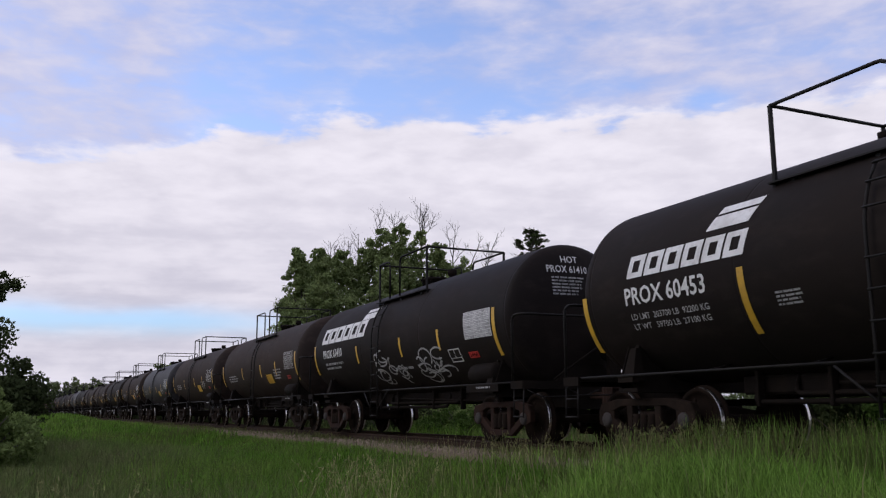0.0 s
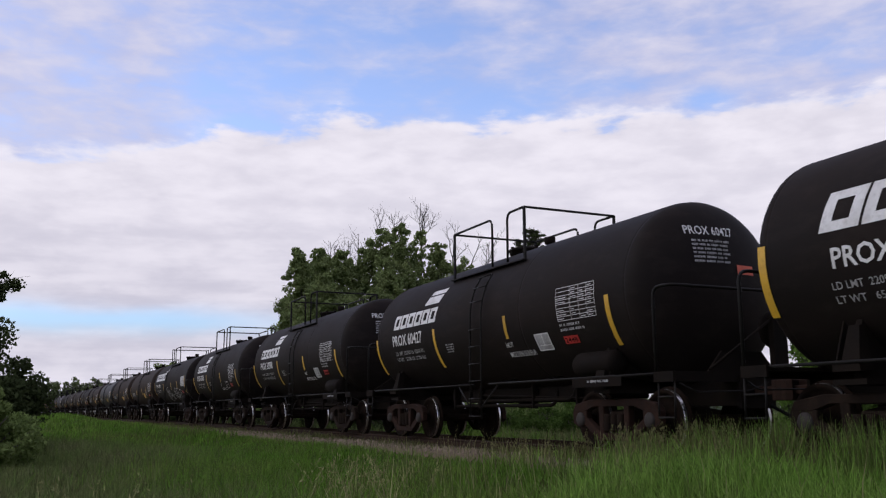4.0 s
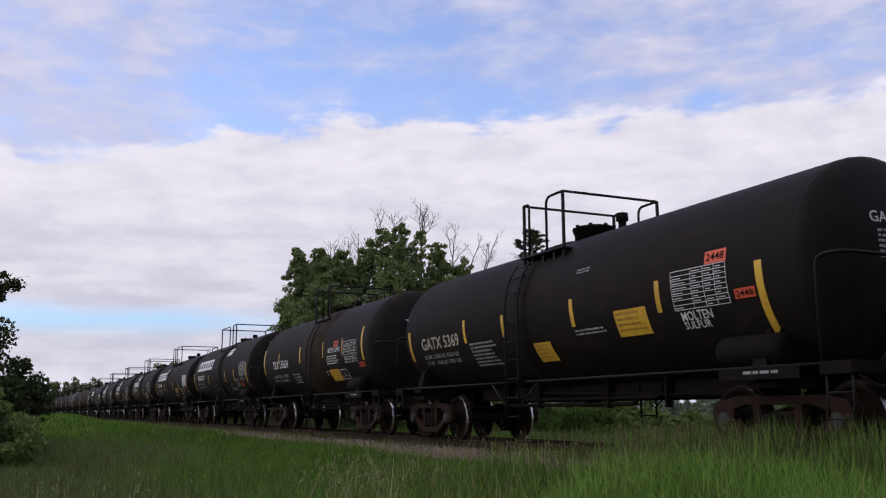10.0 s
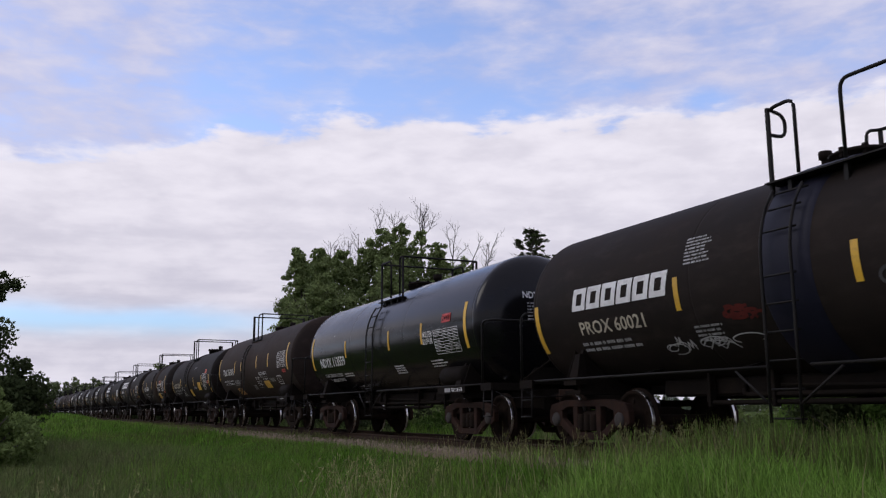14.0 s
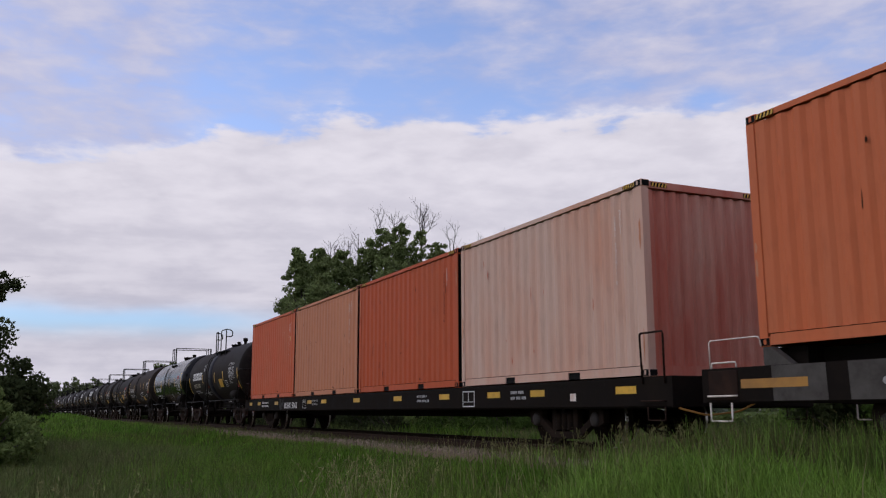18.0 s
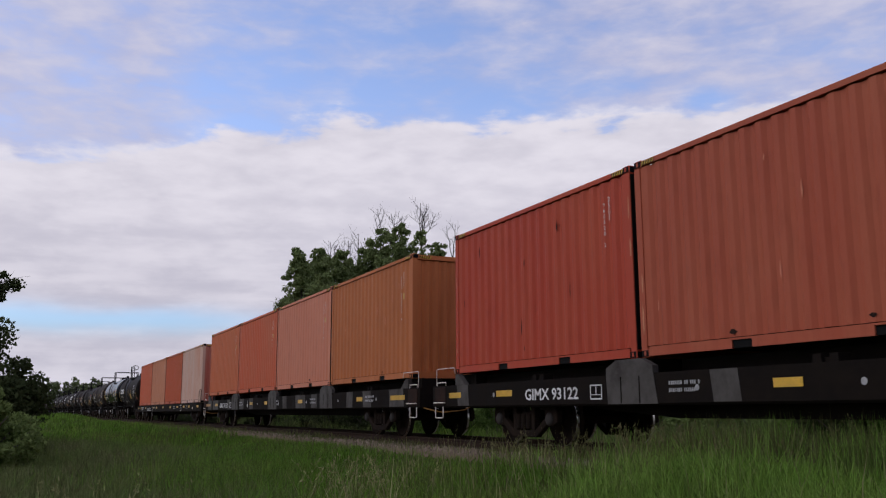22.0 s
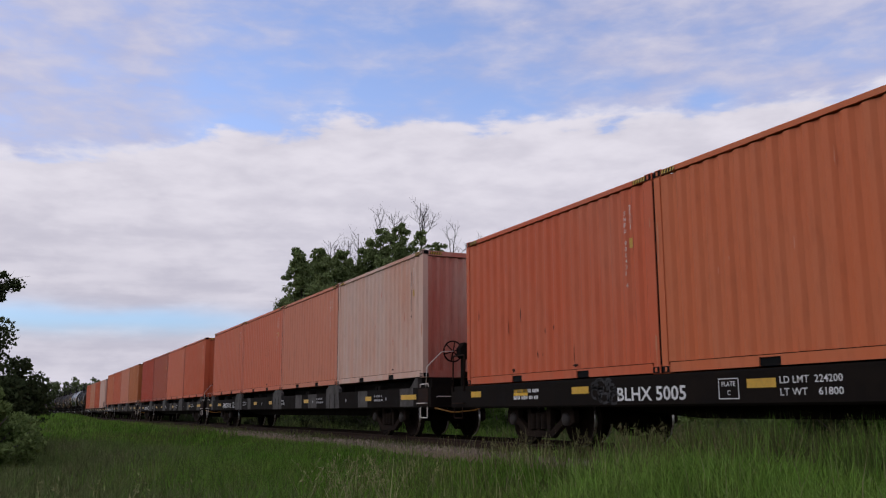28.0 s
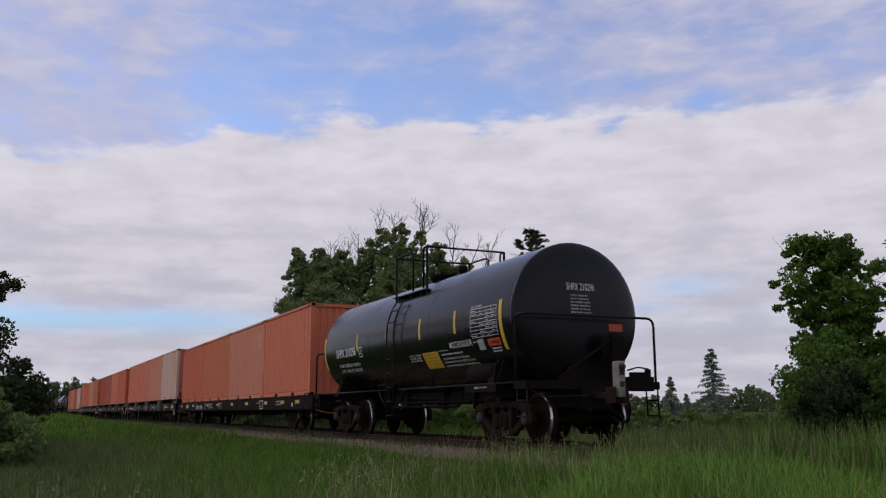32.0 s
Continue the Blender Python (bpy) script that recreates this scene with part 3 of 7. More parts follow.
def scrawl(u0, u1, v0, v1, rnd, line=0.02, strokes=13):
    """Sprayed lines: loops, and sharp zigzags where the line is thin."""
    out = []
    for k in range(strokes):
        cu, cv = rnd.uniform(u0, u1), rnd.uniform(v0, v1)
        ru, rv = rnd.uniform(0.08, 0.25) * (u1 - u0), rnd.uniform(0.15, 0.35) * (v1 - v0)
        if line < 0.02:
            ru, rv = ru * 1.7, rv * 1.6
        ph, turn = rnd.uniform(0, 6.28), rnd.uniform(3, 6)
        if line < 0.02 and k % 2:
            pts = [(cu + (q - 2) * ru * 0.3, cv + rv * (1 if q % 2 else -1) * rnd.uniform(0.5, 1.2)) for q in range(5)]
        else:
            pts = [(cu + math.cos(ph + turn * q / 14) * ru, cv + math.sin(ph + turn * q / 14) * rv) for q in range(15)]
        out.append(pts)
    vs, fs = [], []
    for pts in out:
        for (a, b), (c, d) in zip(pts, pts[1:]):
            n = len(vs)
            l = math.hypot(c - a, d - b) or 1
            x, y = -(d - b) / l * line, (c - a) / l * line
            vs += [(a - x, b - y), (c - x, d - y), (c + x, d + y), (a + x, b + y)]
            fs.append((n, n + 1, n + 2, n + 3))
    return vs, fs


def markings(car, spec, half, head, rnd):
    w = on_tank(-1)
    for u0, u1, v0, v1, *mat in spec.get("stripes", ()):
        part("stripe", arc_patch(u0, u1, v0, v1), M[mat[0] if mat else "yellow"], car)
    for text, u0, u1, v0, v1, *mat in spec.get("text", ()):
        d, f = letters(text, u1 - u0, v1 - v0, v1 - v0 > 0.2)
        part("lettering", shape_bm([(a + u0, b + v0) for a, b in d], f, w, 0.09 if v1 - v0 > 0.2 else 0.0), M[mat[0] if mat else "white"], car, "white stencilled " + text)
    for u0, u1, v0, v1, rows, *mat in spec.get("small", ()):
        part("small_print", shape_bm(*bars(u0, u1, v0, v1, rows, rnd), w), M[mat[0] if mat else "faint"], car)
    for u0, u1, v0, v1 in spec.get("logo", ()):
        mark = tagged(new("wordmark"), "row of slanted white blocks")
        mark.parent = car
        for drawing in wordmark(u0, u1, v0, v1):
            part("white_block", shape_bm(*drawing, w, 0.1), M["white"], mark)
    for u0, u1, v0, v1 in spec.get("emblem", ()):
        h = v1 - v0
        e = u1 - u0 - h * 0.55
        part("emblem", shape_bm(*rects([(u0, u0 + e, v0, v0 + h * 0.58, 0.55), (u0 + h * 0.40, u0 + h * 0.40 + e * 0.98, v0 + h * 0.68, v1, 0.55)]), w, 0.1), M["white"], car, "two slanted white bars")
    for u0, u1, v0, v1 in spec.get("table", ()):
        part("data_table", shape_bm(*grid_table(u0, u1, v0, v1, rnd), w, 0.15), M["white"], car, "white ruled inspection table")
    for u0, u1, v0, v1 in spec.get("panel", ()):
        part("data_panel", arc_patch(u0, u1, v0, v1, -1, 0.004), M["faint"], car, "faded white panel")
    for u0, u1, v0, v1, *mat in spec.get("placard", ()):
        p = part("placard", arc_patch(u0, u1, v0, v1, -1, 0.012), M[mat[0] if mat else "yellow"], car)
        part("placard_print", shape_bm(*bars(u0 + 0.05, u1 - 0.05, v0 + 0.04, v1 - 0.04, 4, rnd, 0.6), on_tank(-1, 0.018)), M["amber" if not mat else "dark"], p)
    for u0, u1, v0, v1 in spec.get("square", ()):
        part("square_label", shape_bm(*frame_square(u0, u1, v0, v1), w, 0.07), M["white"], car)
    for u0, u1, v0, v1, *mat in spec.get("hazard", ()):
        h = part("hazard_label", arc_patch(u0, u1, v0, v1, -1, 0.010), M[mat[0] if mat else "orange"], car)
        d, f = letters("2448", (u1 - u0) * 0.84, (v1 - v0) * 0.6)
        part("lettering", shape_bm([(a + u0 + (u1 - u0) * 0.08, b + v0 + (v1 - v0) * 0.2) for a, b in d], f, on_tank(-1, 0.016)), M["dark"], h)
    for u0, u1, v0, v1, *ink in spec.get("scrawl", ()):
        thin = (0.009, 6) if ink == ["faint"] else ()
        part("graffiti", shape_bm(*scrawl(u0, u1, v0, v1, rnd, *thin), w), M[ink[0] if ink else "faint"], car, ("dull red" if ink == ["redspray"] else "grey") + " sprayed graffiti")
    # the rear end
    e = on_head(half, head)
    num = spec.get("number")
    if num:
        ex, ez, ew = spec.get("end_text", (-0.62, 0.78, 0.86))
        d, f = letters(num, ew, 0.14)
        part("lettering", shape_bm([(a + ex, b + ez) for a, b in d], f, e), M["white"], car, "white stencilled " + num)
        part("small_print", shape_bm(*bars(ex + 0.08, ex + 0.08 + ew * 0.8, ez - 0.46, ez - 0.08, 6, rnd), e), M["faint"], car)
        if spec.get("hot"):
            d, f = letters("HOT", 0.36, 0.13)
            part("lettering", shape_bm([(a - 0.30, b + 0.98) for a, b in d], f, e), M["white"], car, "white stencilled HOT")
        x, z = spec.get("end_label", (0.20, 0.20))
        part("hazard_label", shape_bm(*rects([(x, x + 0.34, z, z + 0.14, 0)]), on_head(half, head, 0.014)), M["orange"], car)


def tank_car(spec, s0, group="freight train"):
    global RT, AXIS
    RT = 1.38 + spec.get("wider", 0.0)
    AXIS = 0.99 + RT
    rnd = random.Random(spec["seed"])
    half = spec["half"] + SHIFT
    L, mid = spec["reach"], spec.get("mid", -0.15)       # half length over the end platforms, and their middle
    head = spec.get("head", min(0.60, L - abs(mid) - half - 0.02))
    paint = M[spec.get("paint", "black")]
    car = thing("tank_car", spec["label"], "tank car", group)
    tank = part("tank", tank_shell(half, paint, [-half + 0.05, half - 0.05, *spec.get("seams", (-1.9, 1.9))], head), None, car)
    if "band" in spec:
        u0, u1, mat = spec["band"]
        u0, u1 = u0 + SHIFT, u1 + SHIFT
        bm = bmesh.new()
        lathe(bm, [(-u1, RT + 0.001), (-u1 + 0.05, RT + 0.035), (-u0 - 0.05, RT + 0.035), (-u0, RT + 0.001)], 56, "y", None, (0, 0, AXIS), False)
        part("jacket_band", bm, M[mat], car, "wider wrapped jacket band")
    p0, p1, g0, g1 = (v + SHIFT for v in spec.get("deck", (-1.68, 1.34, -0.18, 0.58)))
    railing(car, p0, p1, g0, g1, style=spec.get("rail", "bent"), top=spec.get("rail_top", 4.38), front=spec.get("front_cage", True))
    bm = bmesh.new()
    sunk = -0.14 if spec.get("rail") == "hook" else 0.0
    lathe(bm, [(3.60, 0.36), (3.84 + sunk, 0.36), (3.85 + sunk, 0.40), (3.88 + sunk, 0.40), (3.91 + sunk, 0.34), (3.93 + sunk, 0.10), (3.935 + sunk, 0.02)], 24, "z", None, (0, 0.1, 0))
    for k in range(8):
        a = k * math.pi / 4
        box(bm, math.cos(a) * 0.36 - 0.025, math.cos(a) * 0.36 + 0.025, 0.1 + math.sin(a) * 0.36 - 0.025, 0.1 + math.sin(a) * 0.36 + 0.025, 3.80 + sunk, 3.93 + sunk)
    part("manway", bm, M["frame"], car)
    for y, r, h in ((-0.62, 0.10, 0.30), (0.75, 0.08, 0.22)):
        bm = bmesh.new()
        lathe(bm, [(3.65, r * 1.3), (3.74, r * 1.3), (3.75, r * 0.7), (3.74 + h * 0.5, r * 0.7), (3.74 + h * 0.55, r * 1.1), (3.74 + h, r * 1.1), (3.75 + h, r * 0.3)], 12, "z", None, (0.1, y, 0))
        part("valve", bm, M["frame"], car)
    lu = spec["ladder"] + SHIFT if "ladder" in spec else (g0 + g1) / 2 - 0.2
    for side in (-1, 1):
        ladder(car, lu, side)
        bm = bmesh.new()
        x = side * 1.36
        tube(bm, [(x, mid + L - 0.3, 1.10), (x, -lu + 0.3, 1.10)], 0.02, 7)
        tube(bm, [(x, -lu - 0.3, 1.10), (x, mid - L + 0.3, 1.10)], 0.02, 7)
        for y in np.linspace(-half + 0.9, half - 0.9, 6):
            tube(bm, [(x, y, 1.10), (side * 0.72, y + 0.25, 1.20)], 0.014, 6)
        part("side_handrail", bm, M["pipe"], car)
    wheels = []
    b_at, b_mid = spec["bogies"], mid + spec.get("bogie_shift", 0.0)
    for s in (-1, 1):
        turn = pose(0, 0, 0, 0, 0, 0 if s > 0 else 180)
        part("saddle", SADDLE, None, car, at=pose(0, b_mid + s * b_at, 0) @ turn)
        part("draft_sill", SILL, None, car, at=pose(0, mid + s * (L + 0.02), 0) @ turn)
        part("coupler", COUPLER, None, car, at=pose(0, mid + s * L, 0) @ turn)
        end_fittings(car, mid + s * L, s)
        bogie(car, b_mid + s * b_at, wheels, spec["seed"] in (1, 4, 7, 8, 10, 11))
    bm = bmesh.new()
    y0 = mid - b_at + 0.75
    lathe(bm, [(y0 - 0.9, 0.05), (y0 - 0.87, 0.17), (y0 - 0.8, 0.2), (y0 + 0.1, 0.2), (y0 + 0.17, 0.17), (y0 + 0.2, 0.05)], 18, "y", None, (-1.12, 0, 1.32))
    box(bm, -1.16, -1.08, y0 - 0.7, y0 - 0.62, 1.08, 1.3), box(bm, -1.16, -1.08, y0 - 0.15, y0 - 0.07, 1.08, 1.3)
    part("air_reservoir", bm, M["frame"], car)
    for s in (-1, 1):
        bm = bmesh.new()
        lo, hi = [(-1.33, 1.02), (-1.10, 1.02)], [(-1.21, 1.50), (-1.13, 1.50)]
        q = [bm.verts.new((x, b_mid + s * b_at + dy, z)) for (x, z), w in ((lo[0], 0.13), (lo[1], 0.13), (hi[1], 0.07), (hi[0], 0.07)) for dy in (-w, w)]
        for a, b, c, d in ((0, 1, 7, 6), (2, 4, 5, 3), (0, 6, 4, 2), (1, 3, 5, 7), (0, 2, 3, 1), (6, 7, 5, 4)):
            bm.faces.new((q[a], q[b], q[c], q[d]))
        bmesh.ops.recalc_face_normals(bm, faces=bm.faces)
        part("saddle_gusset", bm, M["frame"], car)
    plate = part("notice_plate", block(-1.415, -1.40, mid - b_at - 0.55, mid - b_at + 0.75, 0.95, 1.09, 0.004), M["frame"], car)
    yn = -(mid - b_at - 0.48)
    if "notice" in spec:
        d, f = letters(spec["notice"], 0.52, 0.075)
        part("lettering", shape_bm([(a + yn - 0.56, b + 0.985) for a, b in d], f, lambda u, v: Vector((-1.419, -u, v))), M["white"], plate, "white stencilled " + spec["notice"])
        part("blank_label", shape_bm(*rects([(yn - 0.86, yn - 0.60, 0.98, 1.06, 0)]), lambda u, v: Vector((-1.419, -u, v))), M["faint"], plate)
    else:
        part("small_print", shape_bm(*bars(yn - 0.8, yn - 0.2, 0.985, 1.055, 1, rnd), lambda u, v: Vector((-1.419, -u, v))), M["faint"], plate)
    for name, p, q in (("train_line_pipe", (0.3, b_at - 1.2, 0.78), (0.3, -b_at + 1.2, 0.78)), ("brake_rod", (-0.5, 1.2, 0.92), (-0.5, -b_at + 1.2, 0.80))):
        bm = bmesh.new()
        tube(bm, [p, q], 0.022, 6)
        part(name, bm, M["frame"], car)
    # added plain block that stands in for the dark pipework under the belly
    part("belly_sill", block(-0.42, 0.42, -b_at + 1.0, b_at - 1.3, 0.80, 1.06, 0.03), M["frame"], car)
    bm = bmesh.new()
    lathe(bm, [(0.66, 0.16), (0.74, 0.16), (0.78, 0.12), (1.02, 0.12)], 14, "z", None, (0, 0.3, 0))
    part("bottom_outlet", bm, M["frame"], car)
    # steam pipes that hang below the belly
    for y0_, y1_, z_ in ((-2.2, 1.9, 0.80), (-1.6, 2.6, 0.70)):
        bm = bmesh.new()
        tube(bm, [(-0.36, y0_, 1.10), (-0.50, y0_, z_), (-0.50, y1_, z_), (-0.36, y1_, 1.10)], 0.035, 7, 0.12)
        part("steam_pipe", bm, M["frame"], car)
    for y_ in (-2.4, -0.9, 1.3, 2.5):
        part("pipe_hanger", block(-0.56, -0.44, y_ - 0.03, y_ + 0.03, 0.64, 1.14, 0.01), M["frame"], car)
    bm = bmesh.new()
    lathe(bm, [(-0.3, 0.13), (0.25, 0.13), (0.3, 0.05)], 12, "y", None, (0.55, -1.6, 0.94))
    part("brake_cylinder", bm, M["frame"], car)
    part("control_valve", block(0.2, 0.7, -2.4, -2.0, 0.78, 1.12, 0.02), M["frame"], car)
    bm = bmesh.new()
    lathe(bm, [(0.06, 0.05), (0.08, 0.26), (0.11, 0.28), (0.13, 0.26), (0.11, 0.23)], 20, "y", None, (0.55, mid - L + 0.05, 1.75))
    for k in range(3):
        a = k * math.pi / 3
        tube(bm, [(0.55 - math.cos(a) * 0.25, mid - L + 0.15, 1.75 - math.sin(a) * 0.25), (0.55 + math.cos(a) * 0.25, mid - L + 0.15, 1.75 + math.sin(a) * 0.25)], 0.012, 5)
    box(bm, 0.42, 0.68, mid - L + 0.02, mid - L + 0.12, 1.1, 1.95)
    tube(bm, [(0.45, mid - L + 0.07, 1.9), (-0.75, mid - L + 0.07, 1.15)], 0.02, 6)
    part("hand_brake", bm, M["frame"], car)
    markings(car, spec, half, head, rnd)
    CARS.append((car, s0 + SHIFT, wheels))
    return car

# ---- flat cars and containers ----
BOX_L, BOX_W, BOX_H = 6.08, 2.438, 2.915


def container_paints():
    out = {}
    for key, name, base, fade in (
            ("orange", "orange container paint", (0.500, 0.108, 0.042), (0.460, 0.153, 0.080)),
            ("deep", "dark orange container paint", (0.430, 0.086, 0.030), (0.400, 0.108, 0.048)),
            ("amber", "amber orange container paint", (0.500, 0.135, 0.050), (0.460, 0.160, 0.074)),
            ("tan", "tan faded orange container paint", (0.460, 0.194, 0.100), (0.520, 0.243, 0.136)),
            ("brown", "orange brown container paint", (0.420, 0.140, 0.044), (0.360, 0.126, 0.048)),
            ("salmon", "salmon container paint", (0.540, 0.149, 0.074), (0.550, 0.189, 0.104)),
            ("pale", "pale faded salmon container paint", (0.520, 0.194, 0.108), (0.560, 0.243, 0.152)),
            ("pink", "chalky pink white container paint", (0.550, 0.395, 0.300), (0.540, 0.270, 0.170)),
            ("blush", "blotchy pink and red container paint", (0.440, 0.130, 0.085), (0.520, 0.360, 0.270)),
            ("red", "brick red container paint", (0.370, 0.052, 0.024), (0.400, 0.090, 0.044)),
            ("rust", "brown red container paint", (0.340, 0.077, 0.037), (0.380, 0.117, 0.060))):
        base, fade = ((1.12 * r, 1.06 * g, 1.08 * b) for r, g, b in (base, fade))
        out[key] = material(name.replace(" ", "_"), base, 0.55, second=fade, amount=0.75, scale=0.8, stretch=(1, 1, 0.25),
                            third=tuple(c * 0.45 for c in base), third_amount=0.30, third_scale=7.0, bump=0.06, bump_scale=12, spec=0.16)
    return out


PAINT = container_paints()
M["boxwhite"] = material("worn_white_container_print", (0.70, 0.62, 0.55), 0.6, second=(0.5, 0.3, 0.22), amount=0.9, scale=8)
CONTAINER = {}


def corrugated(length, height, pitch, depth, ribs):
    """A folded steel sheet in (along, up): hills and valleys, height h, with flat ends."""
    bm = bmesh.new()
    xs = [(0.0, 0.0)]
    p = (length - 0.16) / ribs
    for i in range(ribs):
        a = 0.08 + i * p
        xs += [(a + p * 0.02, 0.0), (a + p * 0.25, depth), (a + p * 0.50, depth), (a + p * 0.73, 0.0)]
    xs.append((length, 0.0))
    lo = [bm.verts.new((0, a, 0)) for a, d in xs]
    cols = [[bm.verts.new((d, a, z)) for a, d in xs] for z in (0.0, height)]
    for v in lo:
        bm.verts.remove(v)
    for i in range(len(xs) - 1):
        bm.faces.new((cols[0][i], cols[0][i + 1], cols[1][i + 1], cols[1][i]))
    return bm


def container_meshes():
    L, W, H = BOX_L, BOX_W, BOX_H
    d = {}
    d["side"] = corrugated(L - 0.26, H - 0.27, 0.28, 0.033, 20)
    d["end"] = corrugated(W - 0.26, H - 0.30, 0.25, 0.045, 9)
    bm = corrugated(L - 0.26, W - 0.10, 0.25, 0.02, 22)
    for v in bm.verts:
        v.co = Vector((v.co.z, v.co.y, -v.co.x))
    d["roof"] = bm
    bm = bmesh.new()
    prism(bm, [(0, 0), (0.13, 0), (0.13, 0.03), (0.10, 0.05), (0.05, 0.13), (0.0, 0.13)], 0.11, H - 0.11, "xyz")
    d["corner_post"] = bm
    bm = bmesh.new()
    box(bm, 0, 0.162, 0, 0.178, 0, 0.118)
    bevelled(bm, 0.014)
    # no real holes: black boxes on two faces paint the shade of the slots
    for c, s in (((-0.001, 0.089, 0.06), (0.004, 0.020, 0.030)), ((0.08, -0.001, 0.06), (0.020, 0.004, 0.030))):
        n = len(bm.faces)
        box(bm, c[0] - s[0], c[0] + s[0], c[1] - s[1], c[1] + s[1], c[2] - s[2], c[2] + s[2])
        bm.faces.ensure_lookup_table()
        for i in range(n, n + 6):
            bm.faces[i].material_index = 1
    d["corner_casting"] = bm
    bm = bmesh.new()
    # bottom side rail with two fork pockets left open
    for a, b in ((0.17, 1.78), (2.13, 3.90), (4.25, L - 0.17)):
        box(bm, 0.0, 0.05, a, b, 0.02, 0.152)
    for a in (1.78, 3.90):
        box(bm, 0.0, 0.05, a, a + 0.35, 0.128, 0.152)
    d["bottom_rail"] = bm
    bm = bmesh.new()
    box(bm, 0.0, 0.06, 0.16, L - 0.16, H - 0.085, H - 0.012)
    d["top_rail"] = bm
    bm = bmesh.new()
    box(bm, 0.14, W - 0.14, 0.0, 0.08, 0.01, 0.16)
    d["end_sill"] = bm
    bm = bmesh.new()
    box(bm, 0.14, W - 0.14, 0.0, 0.08, H - 0.12, H - 0.015)
    d["end_header"] = bm
    bm = bmesh.new()
    box(bm, 0.05, W - 0.05, 0.1, L - 0.1, 0.14, 0.165)
    d["floor"] = bm
    # block inside each fork pocket, coloured black for the shade in the opening
    bm = bmesh.new()
    box(bm, 0.025, 0.30, -0.01, 0.36, 0.024, 0.134)
    d["fork_pocket"] = bm
    return d


BOX_MESH = container_meshes()


def box_part(key, mat_key):
    k = (key, mat_key)
    if k not in CONTAINER:
        me = bpy.data.meshes.new(key)
        BOX_MESH[key].to_mesh(me)
        me.materials.append(M["frame"] if key == "floor" else M["dark"] if key == "fork_pocket" else PAINT[mat_key])
        me.materials.append(M["dark"])
        CONTAINER[k] = me
    return CONTAINER[k]


WORDS = {"orange": "orange", "amber": "amber-orange", "deep": "dark orange", "tan": "tan and faded", "brown": "orange-brown", "salmon": "salmon-orange",
         "pale": "pale salmon", "pink": "chalky pink-white", "red": "brick-red", "rust": "brown-red"}


